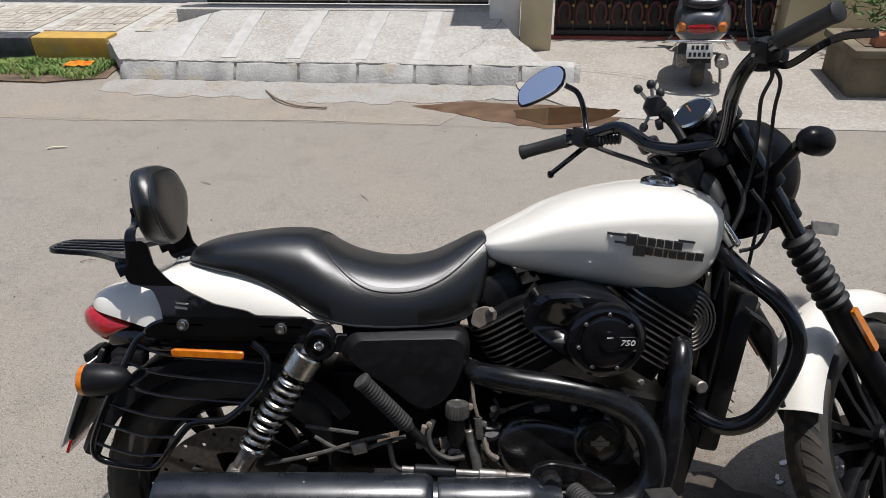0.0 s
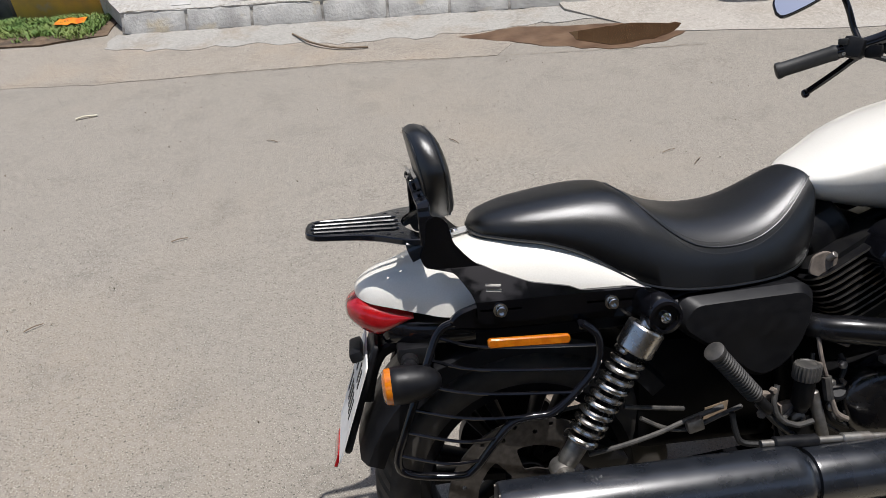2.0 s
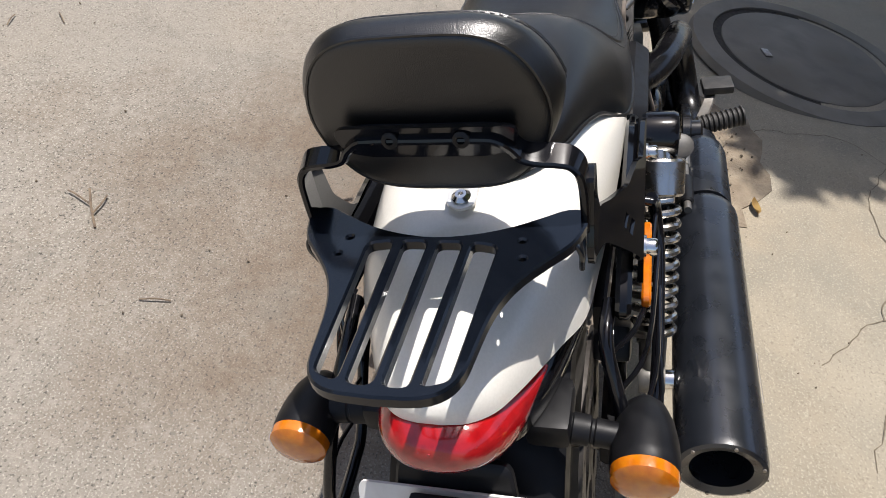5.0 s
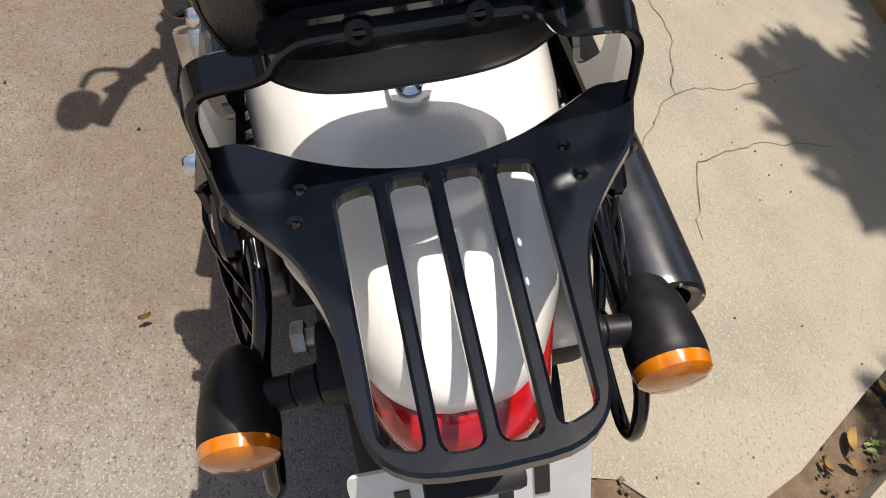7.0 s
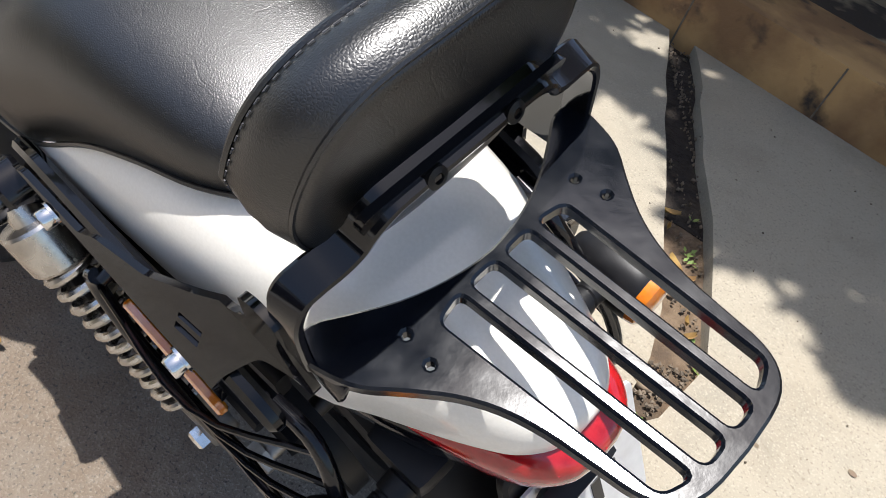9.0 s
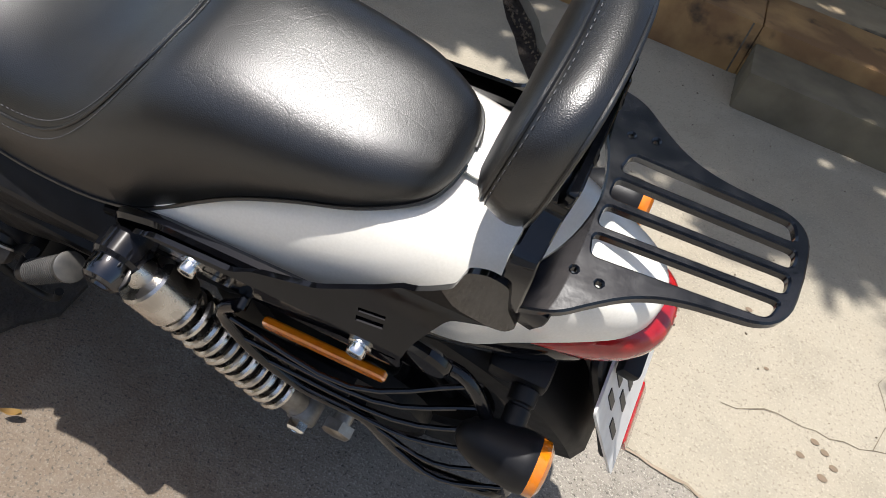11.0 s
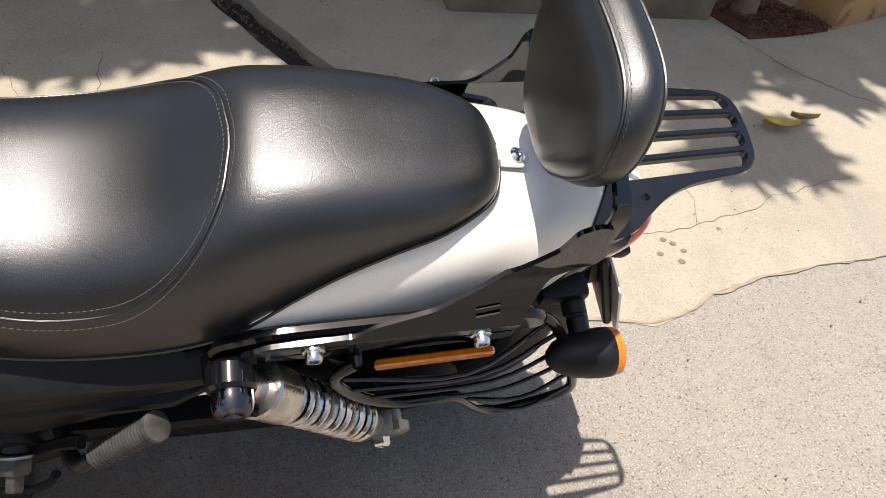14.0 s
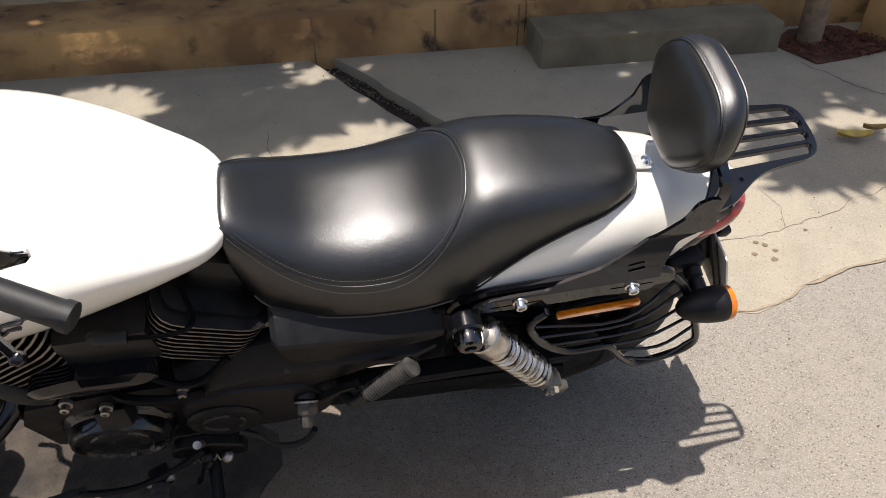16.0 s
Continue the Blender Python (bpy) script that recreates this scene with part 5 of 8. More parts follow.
# seat
SEAT = [(-0.112, 0.788, 0.782, 0.008), (-0.107, 0.797, 0.781, 0.034), (-0.092, 0.809, 0.779, 0.056), (-0.05, 0.822, 0.775, 0.079), (0.0, 0.831, 0.768, 0.092),
        (0.05, 0.838, 0.752, 0.103), (0.09, 0.840, 0.730, 0.112), (0.122, 0.837, 0.710, 0.120), (0.155, 0.822, 0.696, 0.128), (0.20, 0.800, 0.687, 0.132),
        (0.25, 0.788, 0.684, 0.132), (0.30, 0.786, 0.684, 0.129), (0.35, 0.795, 0.686, 0.122), (0.39, 0.814, 0.690, 0.111), (0.425, 0.834, 0.702, 0.097),
        (0.446, 0.843, 0.735, 0.083), (0.456, 0.840, 0.775, 0.072), (0.460, 0.826, 0.796, 0.052)]


def seat_ring(row, n=34, grow=0.0):
    x, zt, zb, w = row
    crown = 0.47
    pts = []
    for k in range(n + 1):
        a = math.pi * k / n
        c, s = math.cos(a), math.sin(a)
        y = math.copysign(abs(c) ** 0.56, c)
        z = abs(s) ** crown
        flare = 1 - 0.16 * z + 0.05 * math.sin(math.pi * z)
        pts.append(Vector((x, (w + grow) * y * flare, zb + (zt - zb + grow) * z)))
    m = len(pts)
    pts += [Vector((x, (w * 0.92) * (1 - 2 * k / 8) * -1, zb - 0.004)) for k in range(9)]
    return pts


seat_rows = lerp_rows(SEAT, 4)
seat = part("seat", loft([seat_ring(r) for r in seat_rows]), M_LEATHER, bike, "black leather two-up seat with grey stitching", sharp=70)


def ring_z(ring, low, y):
    for a, b in zip(ring, ring[1:]):
        if (a.y - y) * (b.y - y) <= 0 and abs(a.y - b.y) > 1e-9:
            return a.z + (a.y - y) / (a.y - b.y) * (b.z - a.z)
    return low


seat_rings = [(r, seat_ring(r)[:35]) for r in seat_rows]


def seat_z(x, y):
    for (r0, g0), (r1, g1) in zip(seat_rings, seat_rings[1:]):
        if r0[0] <= x <= r1[0]:
            f = (x - r0[0]) / max(1e-9, r1[0] - r0[0])
            return ring_z(g0, r0[2], y) * (1 - f) + ring_z(g1, r1[2], y) * f
    return ring_z(seat_rings[-1][1], seat_rings[-1][0][2], y)


seam = [(0.459, 0.046), (0.43, 0.070), (0.38, 0.097), (0.32, 0.114), (0.25, 0.119), (0.205, 0.111), (0.166, 0.088), (0.143, 0.055), (0.135, 0.022), (0.133, 0.0)]
seam = seam + [(x, -y) for x, y in reversed(seam[:-1])]
for off in (0.0, -0.0048, 0.0048):
    flat = smooth_path([(x, y, 0) for x, y in seam], 12)
    sp = []
    for i, p in enumerate(flat):
        d = (flat[min(i + 1, len(flat) - 1)] - flat[max(i - 1, 0)]).normalized()
        q = p + Vector((-d.y, d.x, 0)) * off
        sp.append(Vector((q.x, q.y, seat_z(min(q.x, 0.4605), q.y) + 0.0005)))
    if off == 0.0:
        part("seam", tube(sp, 0.0017, 8, 0), M_LEATHER, seat)
    else:
        st = bmesh.new()
        acc = 0.0
        for a, b in zip(sp, sp[1:]):
            seg = (b - a).length
            acc += seg
            if acc > 0.0036:
                acc = 0.0
                m = (a + b) / 2
                d = (b - a).normalized() * 0.0014
                tube([m - d, m + d], 0.00055, 5, 0, bm=st)
        part("stitching", st, M_STITCH, seat, "grey thread stitching")
low = [Vector((r[0], sg * (r[3] * 1.0 + 0.001), r[2] + 0.003)) for sg in (1, -1) for r in (seat_rows if sg > 0 else seat_rows[::-1])]
part("seat_piping", tube([p for p in low if p.x < 0.44], 0.0022, 6, 0), M_LEATHER, seat)

# tank
TANK = [(0.4440, 0.8270, 0.8140, 0.0194), (0.4500, 0.8360, 0.8010, 0.056), (0.4760, 0.852, 0.7885, 0.0881), (0.5278, 0.879, 0.7755, 0.1146), (0.5748, 0.9045, 0.7664, 0.134), (0.6499, 0.932, 0.7532, 0.1577),
        (0.7345, 0.9495, 0.7406, 0.1724), (0.7908, 0.9522, 0.7352, 0.1739), (0.8331, 0.9478, 0.7453, 0.1636), (0.8659, 0.9376, 0.7719, 0.1403), (0.8829, 0.9245, 0.8032, 0.1063), (0.8932, 0.9104, 0.8287, 0.0637), (0.8979, 0.8993, 0.8405, 0.023)]
tank_rows = lerp_rows(TANK, 4)


def tank_ring(row, n=40):
    x, zt, zb, w = row
    out = []
    for k in range(n):
        a = 2 * math.pi * k / n
        c, s = math.cos(a), math.sin(a)
        y = w * math.copysign(abs(c) ** 1.0, c)
        zm = zb + (zt - zb) * 0.72
        z = zm + (zt - zm) * abs(s) ** 0.9 if s >= 0 else zm - (zm - zb) * abs(s) ** 0.75
        out.append(Vector((x, y, z)))
    return out


tank = part("fuel_tank", loft([tank_ring(r) for r in tank_rows]), M_WHITE, bike, "pearl white teardrop fuel tank", sharp=75)


def tank_y(x, z):
    r = min(tank_rows, key=lambda q: abs(q[0] - x))
    zm = r[2] + (r[1] - r[2]) * 0.72
    s = max(0.0, min(1.0, ((z - zm) / (r[1] - zm)))) ** (1 / 0.9) if z >= zm else max(0.0, min(1.0, (zm - z) / (zm - r[2]))) ** (1 / 0.75)
    return r[3] * max(0.0, 1 - s * s) ** 0.5


capc = Vector((0.782, -0.032, 0.9505))
capn = Vector((-0.05, -0.20, 1))
part("filler_cap", revolve([(0.034, -0.004), (0.036, 0.002), (0.034, 0.006), (0.027, 0.007), (0.026, 0.005), (0.020, 0.005), (0.018, 0.009), (0.010, 0.010), (0.001, 0.010)], capc, capn, 32), M_CHROME, tank, "chrome fuel filler cap")


def badge(rows, side):
    bm = bmesh.new()
    for x0, x1, z0, z1, h, lift in rows:
        n = 10
        prev = None
        for k in range(n + 1):
            f = k / n
            x = x0 + (x1 - x0) * f
            zc = z0 + (z1 - z0) * f
            ring = []
            for dz, o in ((-h / 2, 0.0), (-h / 2, lift), (h / 2, lift), (h / 2, 0.0)):
                z = zc + dz
                ring.append(bm.verts.new((x, side * (tank_y(x, z) + o), z)))
            if prev:
                skin(bm, prev, ring)
            else:
                bm.faces.new(ring[::-1])
            prev = ring
        bm.faces.new(prev)
    return bm


for side in (-1, 1):
    bars = [(0.688, 0.706, 0.8655, 0.8640, 0.019, 0.005)]
    xs = 0.7075
    for w in (0.017, 0.015, 0.014, 0.015, 0.018):
        bars.append((xs, xs + w - 0.0042, 0.8650 - (xs - 0.70) * 0.10, 0.8650 - (xs + w - 0.70) * 0.10, 0.0125, 0.005))
        xs += w
    bars.append((0.702, 0.720, 0.8470, 0.8455, 0.019, 0.005))
    xs = 0.7215
    for w in (0.016, 0.016, 0.009, 0.016, 0.016, 0.017, 0.019):
        bars.append((xs, xs + w - 0.0042, 0.8465 - (xs - 0.72) * 0.11, 0.8465 - (xs + w - 0.72) * 0.11, 0.0125, 0.005))
        xs += w
    for q in bars:
        part("badge_block", badge([q], side), M_EMBLEM, tank, "raised dark grey badge block")
        x0, x1, z0, z1, h, lift = q
        part("badge_outline", badge([(x0 - 0.0013, x1 + 0.0013, z0, z1, h + 0.0032, 0.0036)], side), M_CHROME, tank)
    for q in ((0.655, 0.688, 0.8745, 0.8725, 0.0045, 0.004), (0.776, 0.806, 0.8665, 0.863, 0.004, 0.004), (0.668, 0.702, 0.8600, 0.857, 0.004, 0.004)):
        part("badge_line", badge([q], side), M_EMBLEM, tank)

# rear fender and tail
FEN = [(-0.305, 0.698, 0.689, 0.010), (-0.299, 0.707, 0.686, 0.028), (-0.284, 0.718, 0.682, 0.045), (-0.262, 0.728, 0.679, 0.058), (-0.235, 0.736, 0.676, 0.071), (-0.20, 0.749, 0.671, 0.086),
       (-0.16, 0.763, 0.668, 0.104), (-0.10, 0.778, 0.674, 0.112), (-0.04, 0.784, 0.680, 0.118), (0.02, 0.780, 0.688, 0.123), (0.08, 0.763, 0.694, 0.127), (0.13, 0.738, 0.696, 0.129), (0.165, 0.705, 0.695, 0.128)]


def fender_ring(row, n=30):
    x, zt, zb, w = row
    pts = []
    for k in range(n + 1):
        a = math.pi * k / n
        c, s = math.cos(a), math.sin(a)
        pts.append(Vector((x, w * math.copysign(abs(c) ** 0.55, c) * (1 - 0.10 * s), zb + (zt - zb) * abs(s) ** 0.8)))
    return pts


part("rear_fender", loft([fender_ring(r) for r in lerp_rows(FEN, 4)]), M_WHITE, bike, "pearl white rear fender", sharp=60)
TAIL = [(-0.268, 0.655, 0.618, 0.040), (-0.262, 0.662, 0.606, 0.056), (-0.245, 0.666, 0.602, 0.066), (-0.2, 0.664, 0.602, 0.083), (-0.1, 0.672, 0.61, 0.105), (0.0, 0.684, 0.63, 0.114), (0.1, 0.692, 0.65, 0.122), (0.155, 0.692, 0.66, 0.124)]
part("tail_panel", loft([oval(x, 0, w, zb, zt, 28, 3.2) for x, zt, zb, w in lerp_rows(TAIL, 3)]), M_GLOSS, bike, "gloss black tail panel")
LIGHT = [(-0.3225, 0.672, 0.657, 0.012), (-0.319, 0.680, 0.650, 0.026), (-0.311, 0.686, 0.642, 0.038), (-0.299, 0.690, 0.632, 0.048), (-0.284, 0.689, 0.623, 0.055), (-0.266, 0.685, 0.619, 0.061), (-0.247, 0.680, 0.630, 0.067), (-0.228, 0.674, 0.648, 0.073), (-0.214, 0.669, 0.658, 0.076)]
tl = part("tail_light", loft([oval(x, -0.002, w, zb, zt, 36, 2.5) for x, zt, zb, w in lerp_rows(LIGHT, 3)]), M_RED, bike, "red tail light lens")
for k in range(9):
    y = (k - 4) * 0.0085
    part("lens_rib", box((-0.3165 + (abs(y) / 0.05) ** 2 * 0.022, y, 0.667), (0.008, 0.002, 0.016), 0.0008, (0, -12, 0)), M_RED, tl)
inner = bmesh.new()
rings = []
for k in range(19):
    a = radians(38 + 124 * k / 18)
    u = Vector((math.cos(a), 0, math.sin(a)))
    ring = []
    for y, dr in ((-0.088, -0.035), (-0.086, -0.008), (-0.07, 0.004), (0, 0.008), (0.07, 0.004), (0.086, -0.008), (0.088, -0.035), (0.083, -0.035), (0.08, -0.01), (0.0, 0.002), (-0.08, -0.01), (-0.083, -0.035)):
        ring.append(AX_R + Vector((0, y, 0)) + u * (0.302 + dr))
    rings.append(ring)
part("inner_fender", loft(rings, bm=inner), M_PLASTIC, bike, "black plastic inner mudguard")

# fender struts with chrome bolts
for sg in (-1, 1):
    poly = round_poly([(-0.150, 0.690), (-0.165, 0.676), (-0.158, 0.662), (-0.10, 0.655), (0.02, 0.655), (0.10, 0.655), (0.168, 0.648), (0.185, 0.665), (0.170, 0.692), (0.12, 0.705), (0.0, 0.706), (-0.10, 0.706)], 0.012)
    if sg > 0:
        poly = [(x, z + max(0.0, (z - 0.67)) * 0.32) for x, z in poly]
    st = part("fender_strut", plate(poly, 0.014, lambda u, v, w: (u, sg * (0.128 + w), v), bevel=0.004), M_PLATE, bike, "gloss black fender strut")
    # backrest side plate standing off the strut
    pl = round_poly([(-0.201, 0.772), (-0.191, 0.795), (-0.188, 0.830), (-0.172, 0.834), (-0.157, 0.825), (-0.149, 0.791), (-0.132, 0.771), (-0.118, 0.757), (-0.086, 0.743), (-0.038, 0.7255), (0.022, 0.716), (0.038, 0.7095), (0.122, 0.708), (0.140, 0.702), (0.148, 0.690), (0.138, 0.678), (0.06, 0.674), (-0.112, 0.670), (-0.1225, 0.676), (-0.1225, 0.700), (-0.128, 0.716), (-0.138, 0.730), (-0.150, 0.745), (-0.166, 0.749), (-0.193, 0.755)], 0.006, 3)
    sx = -0.0825 if sg < 0 else -0.078
    slots = {1: [[(sx - 0.024, 0.7285), (sx, 0.7265), (sx, 0.7235), (sx - 0.024, 0.7255)], [(sx - 0.024, 0.7225), (sx, 0.7205), (sx, 0.7165), (sx - 0.024, 0.7185)]],
             0: [[(-0.118, 0.694), (-0.055, 0.693), (-0.055, 0.6895), (-0.118, 0.6905)], [(0.046, 0.692), (0.120, 0.691), (0.120, 0.6875), (0.046, 0.6885)]], 2: []}

    def to_side(u, v, w, sg=sg):
        return (u, sg * (0.146 - 0.036 * min(1.0, max(0.0, (v - 0.706) / 0.046)) + w), v)
    # upright foot, inward-leaning web and upright ear of one bent sheet
    bm = bmesh.new()
    for i, (z0, z1) in enumerate(((0.6, 0.706), (0.706, 0.752), (0.752, 0.9))):
        plate(cut_band(pl, z0, z1), 0.005, to_side, slots[i], bm=bm)
    part("backrest_side_plate", bm, M_PLATE, bike, "gloss black backrest mounting plate", sharp=20)
    for x, z in (((-0.088, 0.6915), (0.084, 0.6875)) if sg < 0 else ((-0.086, 0.692), (0.078, 0.697))):
        part("chrome_bolt", revolve([(0.0110, 0.0), (0.0110, 0.0022), (0.0082, 0.0026), (0.0086, 0.0100), (0.0075, 0.0120), (0.0045, 0.0120), (0.0045, 0.0070), (0.0005, 0.0070)], (x, sg * 0.151, z), (0, sg, 0), 16), M_CHROME, bike, "chrome socket bolt")

# shock absorbers
for sg in (-1, 1):
    top, bot = Vector((0.149, sg * 0.167, 0.672)), Vector((0.001, sg * 0.168, 0.402) if sg > 0 else (0.001, -0.165, 0.412))
    d = (bot - top).normalized()
    L = (bot - top).length
    sh = part("shock_absorber", revolve([(0.011, 0.02), (0.011, L - 0.03)], top, d, 14), M_SATIN, bike, "chrome shock absorber with exposed coil spring")
    part("shock_cap", revolve([(0.014, 0.010), (0.016, 0.026), (0.028, 0.027), (0.0300, 0.030), (0.0300, 0.068), (0.028, 0.071), (0.02, 0.071)], top, d, 32), M_SHOCK, sh, "chrome upper cap", sharp=25)
    n_t, r_s = 10.5, 0.0235
    x, y, z = axes_of(d)
    h0, h1 = 0.074, L - 0.056
    pts = [top + z * (h0 + (h1 - h0) * k / 230) + r_s * (math.cos(2 * math.pi * n_t * k / 230) * x + math.sin(2 * math.pi * n_t * k / 230) * y) for k in range(231)]
    part("coil_spring", tube(pts, 0.0048, 8, 0), M_SHOCK, sh, "chrome coil spring")
    part("shock_lower", revolve([(0.024, L - 0.064), (0.026, L - 0.06), (0.017, L - 0.055), (0.016, L - 0.018), (0.012, L - 0.012)], top, d, 20), M_ALU, sh)
    part("shock_eye", revolve([(0.017, -0.016), (0.019, -0.012), (0.019, 0.012), (0.017, 0.016)], bot, (0, 1, 0), 20), M_ALU, sh)
    part("lower_bolt", revolve([(0.013, 0.0), (0.013, 0.010), (0.010, 0.013), (0.004, 0.013), (0.0035, 0.009), (0.001, 0.009)], bot + Vector((0, sg * 0.016, 0)), (0, sg, 0), 12 if sg < 0 else 6), M_CHROME, sh)
    eye = Vector((0.156, sg * 0.152, 0.668))
    ring = [(0.026, -0.006), (0.0285, -0.002), (0.0285, 0.030), (0.026, 0.035), (0.021, 0.036), (0.019, 0.030), (0.009, 0.030)] if sg < 0 else [(0.022, -0.006), (0.0245, -0.002), (0.0245, 0.018), (0.022, 0.022), (0.009, 0.022)]
    part("shock_mount", revolve(ring, eye, (0, sg, 0), 32), M_GLOSS, sh, "black rubber-bushed shock mount", sharp=30)
    if sg < 0:
        part("mount_bolt", revolve([(0.0115, 0.024), (0.0115, 0.029), (0.0085, 0.030), (0.0085, 0.036), (0.006, 0.038), (0.0045, 0.038), (0.0045, 0.032), (0.001, 0.032)], eye, (0, sg, 0), 16), M_CHROME, sh, sharp=30)
    else:
        part("mount_cap", revolve([(0.0195, 0.018), (0.0205, 0.022), (0.0205, 0.034), (0.0185, 0.042), (0.0155, 0.045), (0.009, 0.045), (0.008, 0.041), (0.001, 0.041)], eye, (0, sg, 0), 28), M_DARKCHROME, sh, "dark chrome acorn cap", sharp=30)

# saddle guards with reflectors
for sg in (-1, 1):
    F = [(-0.135, 0.655), (-0.175, 0.640), (-0.208, 0.590), (-0.242, 0.500), (-0.250, 0.455), (-0.228, 0.428), (-0.165, 0.421), (-0.140, 0.430), (-0.115, 0.462), (-0.085, 0.512), (-0.055, 0.524), (-0.012, 0.528), (0.03, 0.570), (0.055, 0.615), (0.056, 0.642), (0.038, 0.660)]

    if sg < 0:
        F = [(-0.138, 0.668), (-0.178, 0.655), (-0.205, 0.600), (-0.240, 0.515), (-0.258, 0.455), (-0.240, 0.428), (-0.165, 0.419), (-0.140, 0.428), (-0.112, 0.468), (-0.080, 0.508), (-0.050, 0.517), (-0.010, 0.523), (0.042, 0.572), (0.060, 0.606), (0.058, 0.640), (0.036, 0.660)]

    def gy_at(x, z):
        return sg * (0.158 + 0.012 * math.sin(min(1, max(0, (0.66 - z) / 0.24)) * math.pi) - 0.10 * max(0.0, -0.165 - x) - 0.036 * min(1.0, max(0.0, (z - 0.48) / 0.16)) * min(1.0, max(0.0, (-0.07 - x) / 0.07)) + (0.014 if sg > 0 else 0.0) * min(1.0, max(0.0, (0.50 - z) / 0.08)))
    gd = part("saddle_guard", tube([(x, gy_at(x, z), z) for x, z in F], 0.0068, 10, 5), M_GLOSS, bike, "black tubular saddle guard")
    bars = [((-0.180, 0.633), (-0.08, 0.622), (0.05, 0.628)), ((-0.194, 0.607), (-0.10, 0.596), (0.045, 0.595)), ((-0.210, 0.577), (-0.12, 0.563), (0.022, 0.563)), ((-0.225, 0.543), (-0.14, 0.530), (-0.055, 0.524)), ((-0.238, 0.510), (-0.17, 0.497), (-0.094, 0.494)), ((-0.247, 0.470), (-0.18, 0.457), (-0.118, 0.458))]
    if sg < 0:
        bars = [((-0.186, 0.645), (-0.115, 0.634), (0.056, 0.625)), ((-0.200, 0.613), (-0.125, 0.600), (0.046, 0.588)), ((-0.213, 0.577), (-0.13, 0.564), (0.018, 0.552)), ((-0.229, 0.540), (-0.14, 0.526), (-0.018, 0.517)), ((-0.244, 0.506), (-0.16, 0.492), (-0.100, 0.484)), ((-0.256, 0.467), (-0.18, 0.453), (-0.126, 0.446))]
    for b in bars:
        pts = [(x, gy_at(x, z) + (sg * 0.012 if i == 1 else 0), z) for i, (x, z) in enumerate(b)]
        part("guard_bar", tube(pts, 0.0027, 8, 4), M_GLOSS, gd)
    rp = round_poly([(-0.110, 0.633), (-0.110, 0.648), (0.018, 0.644), (0.018, 0.629)], 0.006)
    part("side_reflector", plate(rp, 0.009, lambda u, v, w: (u, sg * (0.150 + w), v), bevel=0.002), M_AMBER, gd, "amber side reflector")
    for x in (-0.13, 0.036):
        part("guard_stay", rod((x, sg * 0.135, 0.660), (x, gy_at(x, 0.655), 0.655), 0.0055, 10), M_GLOSS, gd)

# luggage rack
half = [(-0.375, 0.0), (-0.373, 0.028), (-0.365, 0.043), (-0.351, 0.0505), (-0.33, 0.0535), (-0.304, 0.057), (-0.282, 0.063), (-0.262, 0.073), (-0.242, 0.088), (-0.226, 0.101), (-0.21, 0.108), (-0.186, 0.112), (-0.182, 0.096), (-0.192, 0.078), (-0.205, 0.055), (-0.214, 0.030)]
outer = half + [(-0.2185, 0.0)] + [(x, -y) for x, y in reversed(half[1:])]
outer = [(q.x, q.y) for q in smooth_path([(x, y, 0) for x, y in outer + outer[:1]], 3)[:-1]]
holes = []
for yf, yr, wf, wr in ((0.0402, 0.0348, 0.0094, 0.0082), (0.0135, 0.0114, 0.0096, 0.0080)):
    for s in (1, -1):
        xf = -0.2245
        xr = -0.3635 if yf > 0.03 else -0.365
        holes.append(round_poly([(xf, s * (yf - wf)), (xf - (0.004 if yf > 0.03 else 0), s * (yf + wf)), (xr + (0.006 if yf > 0.03 else 0), s * (yr + wr)), (xr, s * (yr - wr))], 0.006, 4))
for x, y in ((-0.222, 0.0665), (-0.242, 0.0695)):
    for s in (1, -1):
        holes.append([(x + 0.0026 * math.cos(t * math.pi / 4), s * y + 0.0026 * math.sin(t * math.pi / 4)) for t in range(8)])
rack = part("luggage_rack", plate(outer, 0.0100, lambda u, v, w: (u, v, 0.7905 + w + 0.015 * max(0.0, -0.22 - u)), holes, bevel=0.0016), M_RACK, bike, "black steel luggage rack with four slots", sharp=30)
for sg in (-1, 1):
    part("rack_bracket", strip([(-0.206, sg * 0.098, 0.7955), (-0.206, sg * 0.104, 0.792), (-0.204, sg * 0.107, 0.784), (-0.198, sg * 0.107, 0.770)], 0.028, 0.004, (1, 0, -0.1)), M_RACK, rack)

# backrest
bend = [(-0.188, 0.109, 0.790), (-0.189, 0.109, 0.815), (-0.190, 0.1075, 0.838), (-0.190, 0.101, 0.849), (-0.191, 0.090, 0.8525), (-0.192, 0.078, 0.854), (-0.193, 0.067, 0.858), (-0.195, 0.060, 0.867), (-0.197, 0.051, 0.8745), (-0.197, 0.040, 0.876), (-0.197, 0.0, 0.876)]
brk = strip(bend + [(x, -y, z) for x, y, z in reversed(bend[:-1])], 0.020, 0.006, (-1, 0, -0.45))
bk = part("backrest_bracket", brk, M_GLOSS, bike, "black bent flat-bar backrest bracket")
part("mounting_tongue", plate(round_poly([(-0.068, 0.884), (0.068, 0.884), (0.064, 0.862), (0.045, 0.856), (-0.045, 0.856), (-0.064, 0.862)], 0.01), 0.005, lambda u, v, w: (-0.203 + (0.876 - v) * 0.30 + w, u, v)), M_GLOSS, bk)
for y in (0.024, -0.028):
    part("bracket_bolt", revolve([(0.0062, 0.0), (0.0062, 0.003), (0.003, 0.004), (0.003, 0.002), (0.0005, 0.002)], (-0.2035, y, 0.874), (-1, 0, 0.2), 12), M_ENGINE, bk)
